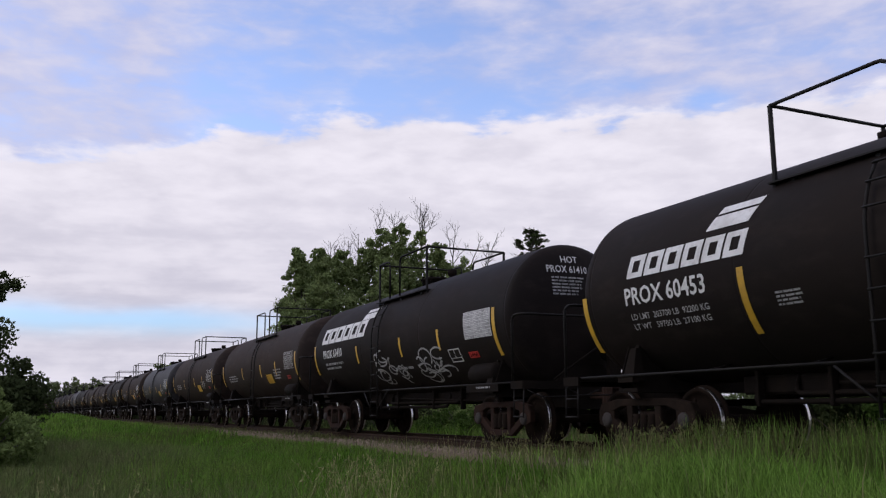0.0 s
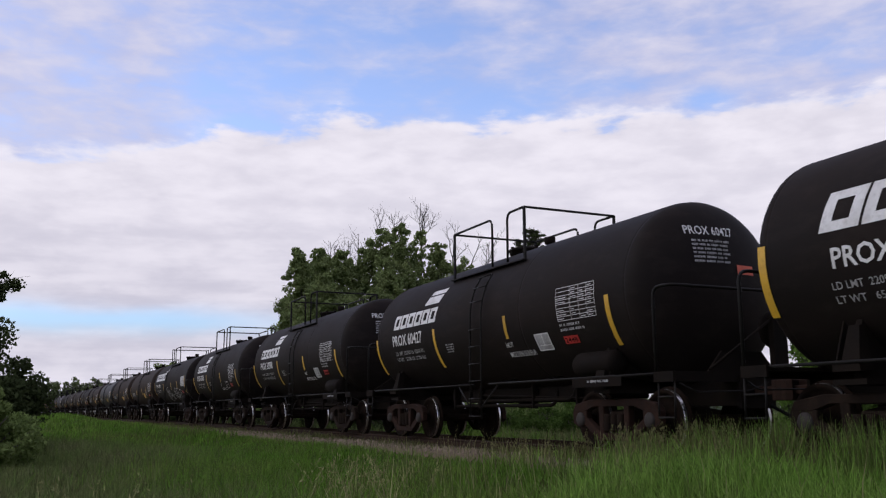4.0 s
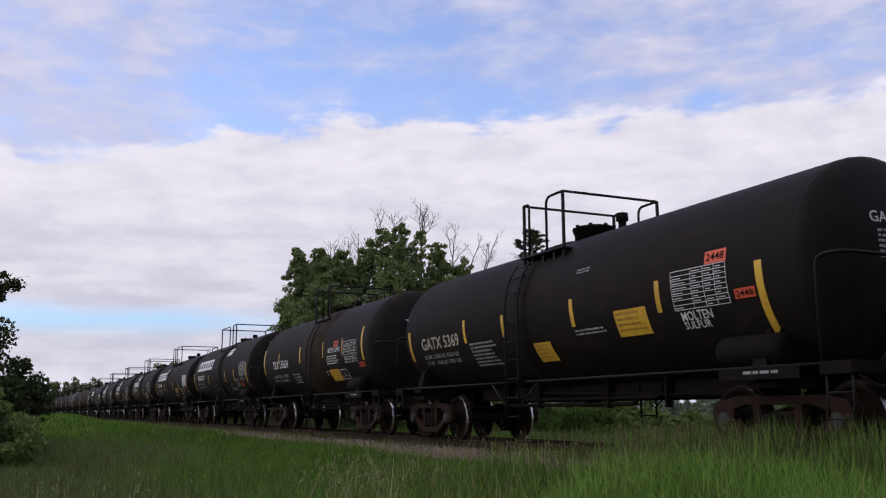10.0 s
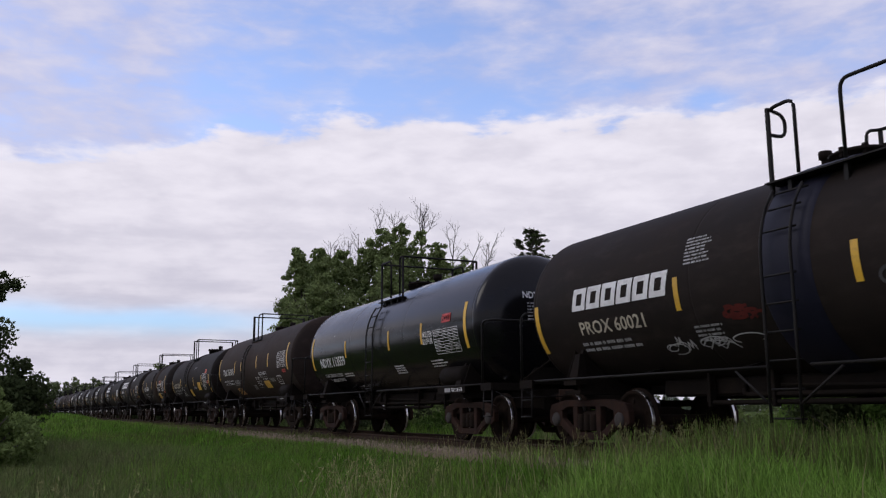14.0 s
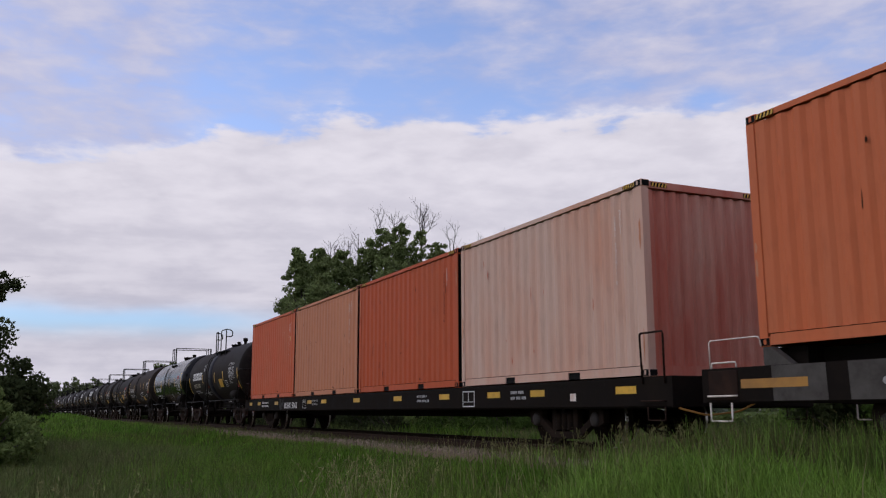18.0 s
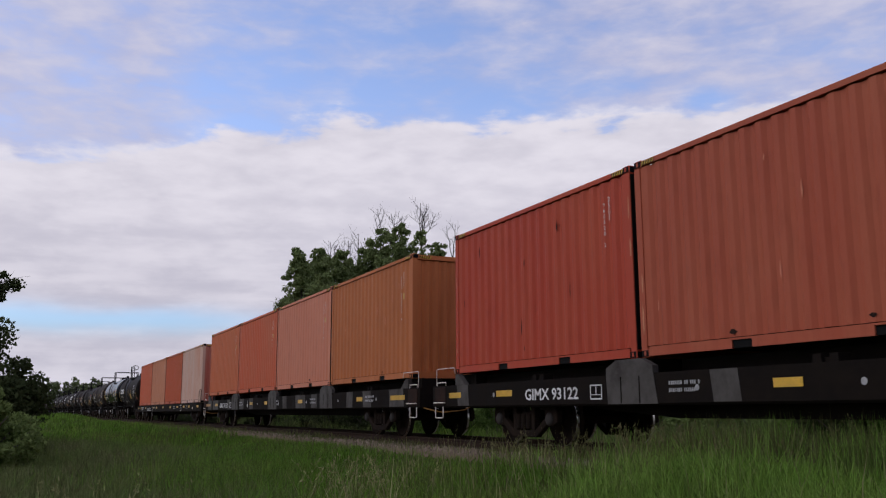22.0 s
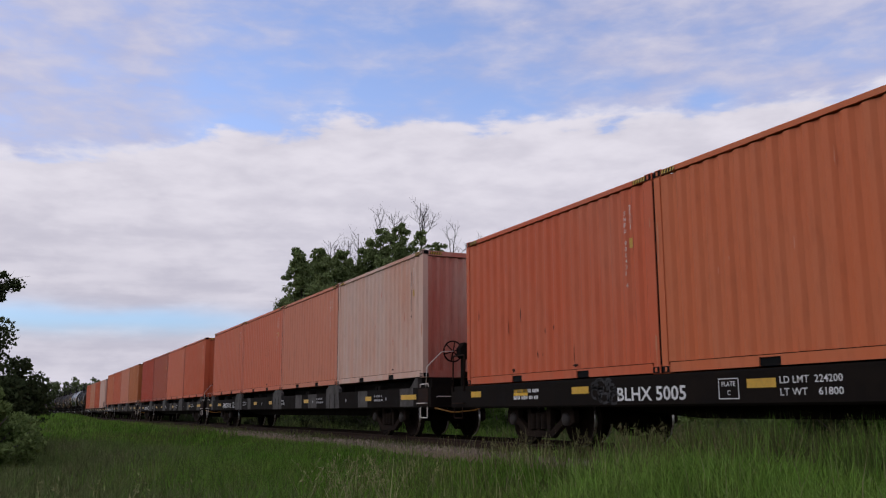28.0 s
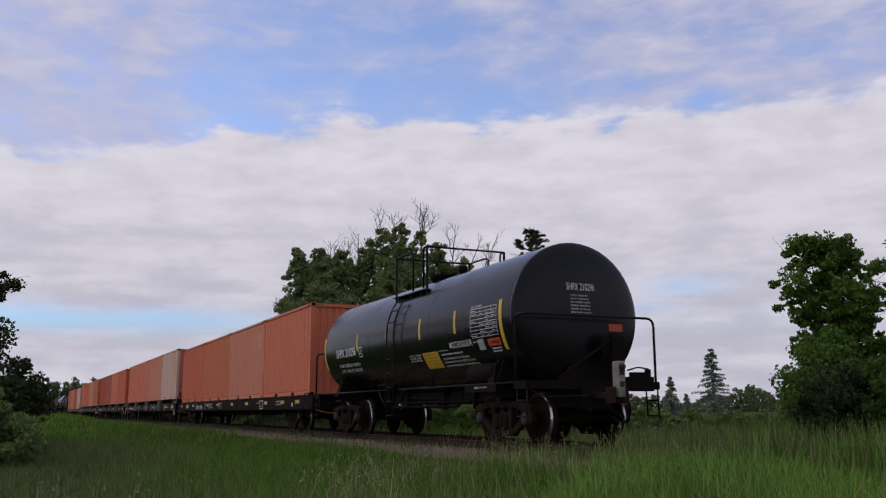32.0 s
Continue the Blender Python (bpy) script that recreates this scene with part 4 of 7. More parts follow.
def container(colour, code, s0, z, rnd, dark_gap=False):
    """A twenty-foot high box; its origin is at the middle of its underside."""
    L, W, H = BOX_L, BOX_W, BOX_H
    ends = "blush" if colour == "pink" else "salmon" if colour == "pale" else colour
    c = thing("shipping_container", WORDS[colour] + " corrugated steel shipping container on a flat car", "container", "containers on the train")
    x, y = -W / 2, -L / 2
    half = pose(0, 0, 0, 0, 0, 180)
    for k, t in enumerate((pose(0, 0, 0), half)):
        part("side_panel", box_part("side", colour), None, c, at=t @ pose(x + 0.015, y + 0.13, 0.165))
        part("bottom_rail", box_part("bottom_rail", colour), None, c, at=t @ pose(x + 0.004, y, 0))
        part("top_rail", box_part("top_rail", colour), None, c, at=t @ pose(x + 0.002, y, 0))
        for a in (1.78, 3.90):
            part("fork_pocket", box_part("fork_pocket", "orange"), None, c, at=t @ pose(x, y + a, 0))
        part("end_panel", box_part("end", ends), None, c, at=t @ pose(x + 0.13, y + 0.03, 0.16) @ Matrix(((0, 1, 0, 0), (1, 0, 0, 0), (0, 0, 1, 0), (0, 0, 0, 1))))
        part("end_sill", box_part("end_sill", ends), None, c, at=t @ pose(x, y + 0.004, 0))
        part("end_header", box_part("end_header", ends), None, c, at=t @ pose(x, y + 0.004, 0))
        for m in (Matrix.Identity(4), Matrix.Diagonal((-1, 1, 1, 1))):
            part("corner_post", box_part("corner_post", colour), None, c, at=t @ m @ pose(x, y, 0))
            part("corner_casting", box_part("corner_casting", colour), None, c, at=t @ m @ pose(x - 0.004, y - 0.004, 0))
            part("corner_casting", box_part("corner_casting", colour), None, c, at=t @ m @ pose(x - 0.004, y - 0.004, H - 0.112))
    if dark_gap:
        # black sheets over the rear end: painted shade of the narrow gap
        bm = bmesh.new()
        for a, b in ((-W / 2 + 0.012, -W / 2 + 0.11), (W / 2 - 0.11, W / 2 - 0.012)):
            box(bm, a, b, -L / 2 - 0.014, -L / 2 - 0.003, 0.13, H - 0.13)
        box(bm, -W / 2 + 0.11, W / 2 - 0.11, -L / 2 - 0.010, -L / 2 - 0.003, 0.17, H - 0.13)
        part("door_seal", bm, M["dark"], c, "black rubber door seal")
    part("roof", box_part("roof", colour), None, c, at=pose(0, y + 0.13, H - 0.02) @ pose(-(W - 0.10) / 2, 0, 0))
    part("floor", box_part("floor", colour), None, c, at=pose(x, y, 0))
    def tape(a, v, put):
        base = part("edge_tape", shape_bm(*rects([(a, a + 0.30, v, v + 0.065, 0)]), lambda p, q: put(p, q, 0.003)), M["dark"], c)
        part("yellow_stripe", shape_bm(*rects([(a + 0.01 + i * 0.06, a + 0.038 + i * 0.06, v + 0.002, v + 0.063, 0.35) for i in range(5)]), lambda p, q: put(p, q, 0.006)), M["yellow"], base)
    # printed marks near the rear top corner of both long sides
    for t in (pose(0, 0, 0), half):
        def flat(u, v):
            return t @ Vector((x + 0.010, -u, v))
        u = L / 2 - 0.62
        vs, fs = [], []
        for i, ch in enumerate(code[0] or "---- ------ -"):
            if ch == " ":
                continue
            d, f = letters(ch, 0.016 if ch == "1" else 0.05, 0.066) if code[0] else rects([(0.006, 0.040, 0, 0.012, 0), (0.006, 0.017, 0.012, 0.064, 0), (0.029, 0.040, 0.012 + 0.025 * (i % 2), 0.060, 0)])
            n = len(vs)
            vs += [(a + u - 0.10, b + H - 0.50 - i * (0.092 if code[0] else 0.084)) for a, b in d]
            fs += [tuple(q + n for q in g) for g in f]
        part("lettering" if code[0] else "small_print", shape_bm(vs, fs, flat), M["boxwhite" if code[0] or colour == "pale" or rnd.random() < 0.35 else "rustcast"], c, "upright stencilled " + code[0] if code[0] else "")
        vs, fs = [], []
        for i, ch in enumerate(code[1]):
            d, f = letters(ch, 0.018 if ch == "1" else 0.058, 0.080)
            n = len(vs)
            vs += [(a + u + 0.03 + 0.02 * (ch == "1"), b + H - 0.44 - i * 0.100) for a, b in d]
            fs += [tuple(q + n for q in g) for g in f]
        part("lettering", shape_bm(vs, fs, flat), M["boxwhite"], c, "upright stencilled " + code[1])
        if rnd.random() < 0.7:
            part("height_label", shape_bm(*rects([(u + 0.02, u + 0.10, H - 1.02, H - 0.87, 0)]), flat), M["yellow"], c)
        for k in (0, 1):
            a = L / 2 - 0.45 if k else -L / 2 + 0.17
            tape(a, H - 0.085, lambda p, q, o: t @ Vector((x - o, -p, q)))
    for a in (-W / 2 + 0.18, W / 2 - 0.46):
        tape(a, H - 0.10, lambda p, q, o: Vector((p, -L / 2 + 0.002 - o, q)))
    # scuffs and dents: chips of other paint
    def blots(items):
        vs, fs = [], []
        for a, b, w, h in items:
            n = len(vs)
            vs += [(a + math.cos(q) * w * rnd.uniform(0.5, 1.1), b + math.sin(q) * h * rnd.uniform(0.5, 1.1)) for q in (k * 0.6283 for k in range(10))]
            fs.append(tuple(range(n, n + 10)))
        return vs, fs
    chips = [(rnd.uniform(-L / 2 + 0.3, L / 2 - 0.3), rnd.uniform(0.35, H - 0.5), rnd.uniform(0.008, 0.022), rnd.uniform(0.02, 0.16)) for _ in range(8)]
    part("chip", shape_bm(*blots(chips), lambda p, q: Vector((x + 0.012, -p, q))), PAINT["pale" if colour != "pink" else "deep"] if rnd.random() < 0.6 else M["rustcast"], c)
    rust = [(a + rnd.uniform(-0.2, 0.2), 0.21 + rnd.uniform(0, 0.05), rnd.uniform(0.03, 0.11), rnd.uniform(0.015, 0.04)) for a in (-1.07, 1.05) if rnd.random() < 0.4]
    if rust:
        part("rust_stain", shape_bm(*blots(rust), lambda p, q: Vector((x + 0.011, -p, q))), M["rustcast"], c)
    scrape = [(s * (L / 2 - 0.06) + rnd.uniform(-0.03, 0.03), rnd.uniform(0.3, H - 0.4), rnd.uniform(0.008, 0.03), rnd.uniform(0.06, 0.3)) for s in (-1, 1) for _ in range(2)]
    part("scrape", shape_bm(*blots(scrape), lambda p, q: Vector((x - 0.0035, -p, q))), PAINT["tan" if colour != "tan" else "pale"], c)
    CARS.append((c, s0, [], z))
    return c


M["greypatch"] = material("grey_primer_patch", (0.080, 0.073, 0.064), 0.7, second=(0.036, 0.030, 0.026), amount=0.9, scale=2.0, third=(0.11, 0.10, 0.095), third_scale=9, spec=0.15)
M["grabwhite"] = material("white_painted_bar", (0.78, 0.70, 0.60), 0.6, second=(0.35, 0.3, 0.26), amount=0.6, scale=7)
M["planks"] = material("oiled_deck_planks", (0.07, 0.052, 0.038), 0.8, second=(0.12, 0.09, 0.065), amount=0.8, scale=3, stretch=(0.3, 6, 3), bump=0.3)


def flat_car(kind, number, s_front, colours, codes, seed, gap=0.2, brake=False, marks=()):
    """kind 'plain': boxes on the deck; kind 'raised': boxes on grey pedestals over a patched sill. s_front: front of the first box."""
    rnd = random.Random(seed)
    plain = kind == "plain"
    load = 4 * BOX_L + 3 * gap
    s0 = s_front - load / 2
    half = load / 2 + 0.55
    z = (1.10 if marks else 1.075) if plain else 1.345
    top = z - 0.008 if plain else 1.12
    nose = 0.0 if plain else 0.40           # the front platform reaches further out
    label = "black steel flat car loaded with four containers" if plain else "black and grey patched flat car with raised container pedestals"
    car = thing("flat_car", label, "flat car", "freight train")
    X = 1.30
    low = top - (0.44 if plain else 0.45)
    mid_z = (top + low) / 2
    for s in (-1, 1):
        bm = bmesh.new()
        prism(bm, [(s * X, top), (s * X, low + 0.03), (s * (X - 0.03), low), (s * (X - 0.14), low), (s * (X - 0.14), low + 0.03), (s * (X - 0.03), low + 0.05), (s * (X - 0.03), top - 0.05), (s * (X - 0.14), top - 0.05), (s * (X - 0.14), top)], -half, half + nose, "xzy")
        part("side_sill", bm, M["frame"], car)
    bm = bmesh.new()
    if plain:
        box(bm, -X + 0.14, X - 0.14, -half + 0.02, half - 0.02, top - 0.06, top - 0.012)
        part("deck", bm, M["planks"], car)
    else:
        bm.free()
        for y in np.arange(-half + 0.3, half, 1.55):
            bm = bmesh.new()
            box(bm, -X + 0.03, X - 0.03, y - 0.09, y + 0.09, top - 0.26, top - 0.06)
            part("cross_member", bm, M["frame"], car)
    bm = bmesh.new()
    prism(bm, [(half + nose - 0.1, top - 0.10), (half + nose - 0.1, 0.70), (half - 4.0, 0.66), (half - 6.5, 0.48), (-half + 6.5, 0.48), (-half + 4.0, 0.66), (-half + 0.1, 0.70), (-half + 0.1, top - 0.10)], -0.38, 0.38, "yzx")
    part("centre_sill", bm, M["frame"], car)
    wheels = []
    for s in (-1, 1):
        end = half + nose * (s > 0)
        turn = pose(0, 0, 0, 0, 0, 0 if s > 0 else 180)
        part("coupler", COUPLER, None, car, at=pose(0, s * end, 0) @ turn)
        bogie(car, s * (half - 3.05), wheels)
        bm = bmesh.new()
        box(bm, -X, X, s * end - 0.03, s * end + 0.03, low + 0.02, top)
        part("end_sill", bm, M["frame"], car)
        for x in (-1, 1):
            # stirrup step and grab irons
            bm = bmesh.new()
            ya, yb = s * (end - 0.12), s * (end - 0.50)
            tube(bm, [(x * (X + 0.01), ya, low + 0.02), (x * (X + 0.01), ya, 0.46), (x * (X + 0.01), yb, 0.46), (x * (X + 0.01), yb, low + 0.02)], 0.012, 6, 0.03)
            part("step", bm, M["rustcast" if plain else "grabwhite"], car, "rusty stirrup step" if plain else "white painted stirrup step")
            bm = bmesh.new()
            tube(bm, [(x * X, s * (end - 0.12), low + 0.1), (x * (X + 0.06), s * (end - 0.12), low + 0.1), (x * (X + 0.06), s * (end - 0.6), low + 0.1), (x * X, s * (end - 0.6), low + 0.1)], 0.013, 6, 0.04)
            part("grab_iron", bm, M["rustcast" if plain else "grabwhite"], car, "rusty grab iron" if plain else "white painted grab iron")
            bm = bmesh.new()
            h, e, w = (0.62, 0.62, 0.016) if plain else (0.36, 0.98, 0.009)
            xr = x * (X + 0.02 if plain else X - 0.03)
            if marks and s < 0:
                tube(bm, [(xr, -end + 0.25, top), (xr, -end + 0.25, top + 0.07), (xr, -end + 0.75, top + 0.07), (xr, -end + 0.75, top)], w, 6, 0.03)
            elif brake and s < 0:
                # a single low bar on the end sill beside the brake stand
                tube(bm, [(x * 0.55, -end - 0.03, mid_z), (x * 0.55, -end - 0.08, mid_z + 0.02), (x * 1.15, -end - 0.08, mid_z + 0.02), (x * 1.15, -end - 0.03, mid_z)], w, 6, 0.03)
            else:
                tube(bm, [(xr, s * (end - 0.1), top - 0.1 * plain), (xr, s * (end - 0.1), top + h), (xr, s * (end - e), top + h), (xr, s * (end - e + (0.03 if plain else -0.03)), top - 0.1 if plain else z + 0.01)], w, 6, 0.05)
            part("corner_rail", bm, M["rustcast"] if plain else M["grabwhite"], car)
            if not plain:
                bm = bmesh.new()
                tube(bm, [(x * (X - 0.02), s * (end - 0.14), top), (x * (X - 0.02), s * (end - 0.14), top + 0.07), (x * (X - 0.02), s * (end - 0.58), top + 0.07), (x * (X - 0.02), s * (end - 0.58), top)], 0.012, 6, 0.03)
                part("grab_iron", bm, M["grabwhite"], car, "white painted grab iron")
                part("end_plate", block(*sorted((x * (X - 0.01), x * (X + 0.012))), *sorted((s * (end - 0.10), s * (end - 0.62))), low + 0.05, top - 0.03, 0.006), M["rustcast"], car, "rust brown end plate")
    bm = bmesh.new()
    by_ = -half + 0.15
    tube(bm, [(-0.62 + math.cos(a) * 0.23, by_ + 0.10, top + 0.80 + math.sin(a) * 0.23) for a in np.linspace(0, 2 * math.pi, 25)], 0.018, 6)
    for k in range(3):
        a = k * math.pi / 3 + 0.3
        tube(bm, [(-0.62 - math.cos(a) * 0.22, by_ + 0.10, top + 0.80 - math.sin(a) * 0.22), (-0.62 + math.cos(a) * 0.22, by_ + 0.10, top + 0.80 + math.sin(a) * 0.22)], 0.014, 5)
    if brake:
        part("brake_wheel", bm, M["frame"], car)
    else:
        bm.free()
    if brake:
        bm = bmesh.new()
        for a, b, t in ((-0.50, -0.42, 0.90), (-0.30, -0.22, 0.72)):
            prism(bm, [(a, low + 0.05), (a + 0.03, top + t), (b + 0.03, top + t), (b, low + 0.05)], -half + 0.05, -half + 0.16, "xzy")
        prism(bm, [(-0.54, top + 0.68), (-0.55, top + 0.86), (-0.44, top + 1.00), (-0.28, top + 0.96), (-0.20, top + 0.78), (-0.30, top + 0.62)], -half + 0.03, -half + 0.24, "xzy")
        prism(bm, [(-0.46, top + 0.22), (-0.44, top + 0.34), (-0.24, top + 0.36), (-0.24, top + 0.22)], -half + 0.06, -half + 0.14, "xzy")
        part("brake_stand", bevelled(bm, 0.012), M["frame"], car)
        bm = bmesh.new()
        tube(bm, [(-0.66, by_, top + 0.80), (-0.95, by_, top + 0.78), (-1.18, by_ + 0.3, top + 0.45), (-1.2, by_ + 0.3, top)], 0.010, 6, 0.05)
        part("grab_iron", bm, M["grabwhite"], car, "long white painted grab iron")
    bm = bmesh.new()
    tube(bm, [(-1.2, -half - 0.03, low), (-0.8, -half - 0.12, low - 0.1), (-0.25, -half - 0.15, low - 0.05), (0, -half - 0.3, low + 0.1)], 0.015, 6, 0.1)
    part("cut_lever", bm, M["amber"], car)

    def side(u, v):
        return Vector((-X - 0.004, -u, v))
    mid = (top + low) / 2
    if marks:
        ys = [(-11.9, 0.42), (-10.2, 0.5), (-8.3, 0.48), (-4.41, 0.47), (-1.95, 0.45), (1.05, 0.45), (3.76, 0.48), (6.77, 0.48), (9.07, 0.5), (10.9, 0.5)]
    elif plain:
        ys = [(-12.2, 0.4), (-10.9, 0.45), (-8.4, 0.48), (-4.39, 0.45), (-2.95, 0.48), (-0.09, 0.5), (2.80, 0.5), (5.40, 0.5), (7.6, 0.5), (9.2, 0.47), (11.7, 0.5)]
    else:
        ys = [(-12.5, 0.55) if brake else (-12.62, 1.05), (-10.45, 0.6), (-6.24, 0.47), (-3.57, 0.45), (-1.25, 0.4), (3.15, 0.5), (5.73, 0.47), (8.74, 0.45), (11.16, 0.9)]
    for u, w in ys:
        part("reflector", shape_bm(*rects([(u, u + w, mid - 0.01 * plain - 0.035 * (not plain), mid + 0.10 * plain + 0.075 * (not plain), 0)]), side), M["amber" if u == -12.62 else "yellow"], car)
    d, f = letters(number, 1.25, 0.20, True)
    part("lettering", shape_bm([(a * 1.23 - 7.07 if plain else a * 1.34 - 9.38, b + mid - 0.14 * plain - 0.12 * (not plain)) for a, b in d], f, side), M["white"], car, "white stencilled " + number)
    part("small_print", shape_bm(*bars(*((-10.2, -9.2) if plain else (0.01, 0.96)), mid - 0.13, mid + 0.10, 2, rnd), side), M["white" if plain else "faint"], car)
    if plain:
        sq = part("square_label", shape_bm(*rects([(-4.91, -4.55, mid - 0.14, mid - 0.128, 0), (-4.91, -4.55, mid + 0.108, mid + 0.12, 0), (-4.91, -4.898, mid - 0.128, mid + 0.108, 0), (-4.562, -4.55, mid - 0.128, mid + 0.108, 0)]), side), M["white"], car, "white square outline")
        for word, w, dz in (("PLATE", 0.24, 0.02), ("C", 0.06, -0.09)):
            d, f = letters(word, w, 0.06)
            part("lettering", shape_bm([(a - 4.73 - w / 2, b + mid + dz) for a, b in d], f, side), M["white"], sq, "white stencilled " + word)
    else:
        part("square_label", shape_bm(*frame_square(-7.37, -7.05, mid - 0.13, mid + 0.10), side), M["white"], car)
    for u in ((8.5,) if marks else (-3.9, 4.2, 8.5)) if plain else (-5.47, 4.48, 9.4):
        part("small_print", shape_bm(*bars(u, u + 0.7, mid - 0.1, mid + 0.1, 2, rnd), side), M["faint"], car)
    if plain:
        part("square_label", shape_bm(*frame_square(6.09 if marks else 6.53, 6.61 if marks else 7.05, mid - 0.17, mid + 0.14), side), M["white"], car, "large white ruled square")
        part("warning_label", shape_bm(*rects([(10.46, 10.63, mid - 0.10, mid + 0.02, 0)]), side), M["boxwhite"], car)
        part("graffiti", shape_bm(*scrawl(-7.69, -7.15, mid - 0.12, mid + 0.14, rnd), side), M["soot"], car)
        if marks:
            d, f = letters("LENGTH 81'-1\"", 0.42, 0.055)
            part("lettering", shape_bm([(a + 5.60, b + mid + 0.02) for a, b in d], f, side), M["white"], car, "white stencilled length")
            # a four-legged figure in a few sprayed lines
            for line in ([(-1.55, 0.10), (-1.36, 0.15), (-1.10, 0.09), (-0.82, 0.11), (-0.70, 0.06)], [(-1.36, 0.15), (-1.22, 0.02), (-1.38, -0.14)], [(-1.22, 0.02), (-1.12, -0.14)], [(-1.10, 0.09), (-1.22, 0.02)], [(-0.98, -0.12), (-0.88, -0.03), (-0.66, -0.01)], [(-1.34, -0.02), (-1.12, -0.05)]):
                bm = tube(bmesh.new(), [tuple(side(a, b + mid)) for a, b in line], 0.009, 4, 0.03)
                part("graffiti", bm, M["faint"], car, "grey sprayed line")
        for i, words in enumerate(marks):
            d, f = letters(words, 0.90, 0.085)
            part("lettering", shape_bm([(a - 3.88, b + mid + 0.03 - i * 0.14) for a, b in d], f, side), M["white"], car, "white stencilled " + words)
    else:
        if not brake:
            part("arrow", shape_bm([(-3.98, mid + 0.13), (-3.94, mid + 0.13), (-3.94, mid - 0.04), (-3.86, mid + 0.02), (-3.86, mid - 0.03), (-3.96, mid - 0.13), (-4.06, mid - 0.03), (-4.06, mid + 0.02), (-3.98, mid - 0.04)], [tuple(range(9))], side), M["white"], car)
        for u, w in ((-12.1, 0.5), (-4.6, 0.5), (2.2, 0.7), (3.6, 0.9), (8.2, 0.7), (11.1, 0.8)) if brake else ((-12.1, 0.8), (-11.0, 1.2), (-7.73, 0.6), (-5.4, 0.75), (-3.67, 0.6), (1.3, 0.5), (2.9, 1.1), (4.6, 0.6), (7.9, 0.5), (9.25, 0.6), (11.1, 0.9)):
            part("patch", shape_bm(*rects([(u, u + w, low + 0.035, top - 0.004, rnd.uniform(-0.25, 0.1))]), lambda p, q: Vector((-X - 0.002, -p, q))), M["greypatch"], car, "grey repainted patch")
        for u in (-10.55, -4.9, -2.3, 0.75, 4.1, 7.2, 10.2):
            part("white_disc", shape_bm([(u + math.cos(a) * 0.042, mid + math.sin(a) * 0.042) for a in (k * math.pi / 8 for k in range(16))], [tuple(range(16))], side), M["faint"], car)
        for i in range(5):
            y = load / 2 - i * (BOX_L + gap) + gap / 2 + 0.18 * (0 < i < 4)
            if i == 0:
                y -= 0.28
            if i == 4:
                y += 0.28
            for x in (-1, 1):
                bm = bmesh.new()
                e = -1 if i == 0 else 1
                if i in (0, 4):
                    prism(bm, [(y - e * 0.10, top - 0.02), (y - e * 0.10, z - 0.006), (y + e * 0.02, z - 0.006), (y + e * 0.36, top - 0.02)], x * (X - 0.005), x * (X - 0.11), "yzx")
                else:
                    prism(bm, [(y - 0.56, top - 0.02), (y - 0.56, z - 0.12), (y - 0.29, z - 0.006), (y + 0.29, z - 0.006), (y + 0.56, z - 0.12), (y + 0.56, top - 0.02)], x * (X - 0.005), x * (X - 0.11), "yzx")
                part("pedestal", bm, M["greypatch"], car, "grey eight-sided container pedestal" if 0 < i < 4 else "grey wedge-shaped container pedestal")
                if 0 < i < 4:
                    foot = bmesh.new()
                    prism(foot, [(y - 0.66, low + 0.02), (y - 0.58, top + 0.01), (y + 0.55, top + 0.01), (y + 0.52, low + 0.02)], x * (X - 0.02), x * (X + 0.007), "yzx")
                    foot = part("pedestal_foot", foot, M["greypatch"], car, "grey sill plate under the pedestal")
                    for k in (-0.26, 0.18):
                        part("weld_seam", block(*sorted((x * (X + 0.006), x * (X + 0.012))), y + k - 0.012, y + k + 0.012, low + 0.03, top - 0.03, 0.0), M["frame"], foot)
                bm = bmesh.new()
                box(bm, x * (X - 0.50) - 0.25, x * (X - 0.50) + 0.25, y - 0.35, y + 0.35, top - 0.1, z - 0.006)
                part("container_seat", bm, M["frame"], car)
        for i in range(4):
            y = load / 2 - (i + 0.5) * (BOX_L + gap)
            # added dark block that keeps the sky from showing under the container
            part("deck_beam", block(-0.8, 0.8, y - 2.55, y + 2.75, top - 0.2, z - 0.02, 0.01), M["frame"], car)
            for x in (-1, 1):
                bm = bmesh.new()
                for k in (-0.12, 0.12):
                    box(bm, x * (X - 0.16) - 0.10, x * (X - 0.16) + 0.10, y - 0.2 + k - 0.06, y - 0.2 + k + 0.06, top - 0.01, top + 0.10)
                box(bm, x * (X - 0.16) - 0.05, x * (X - 0.16) + 0.05, y - 0.34, y - 0.06, top - 0.01, top + 0.06)
                part("stowed_bracket", bm, M["frame"], car)
    CARS.append((car, s0, wheels))
    for i, (col, code) in enumerate(zip(colours, codes)):
        container(col, code, s_front - BOX_L / 2 - i * (BOX_L + gap), z, rnd, i < 3)


# ---- track and ground ----
M["ballast"] = material("grey_brown_ballast", (0.165, 0.130, 0.085), 1.0, spec=0.03, second=(0.100, 0.078, 0.050), amount=0.9, scale=9.0, third=(0.28, 0.21, 0.135), third_scale=26, bump=0.8, bump_scale=18)
M["stone"] = material("crushed_ballast_stone", (0.24, 0.195, 0.145), 1.0, spec=0.03, second=(0.15, 0.115, 0.08), amount=0.8, scale=6, island=True, vary=0.45)
M["tie"] = material("weathered_creosoted_tie", (0.040, 0.029, 0.021), 0.95, spec=0.08, second=(0.070, 0.053, 0.038), amount=0.8, scale=3, stretch=(0.6, 8, 6), bump=0.5, bump_scale=20, vary=0.3)
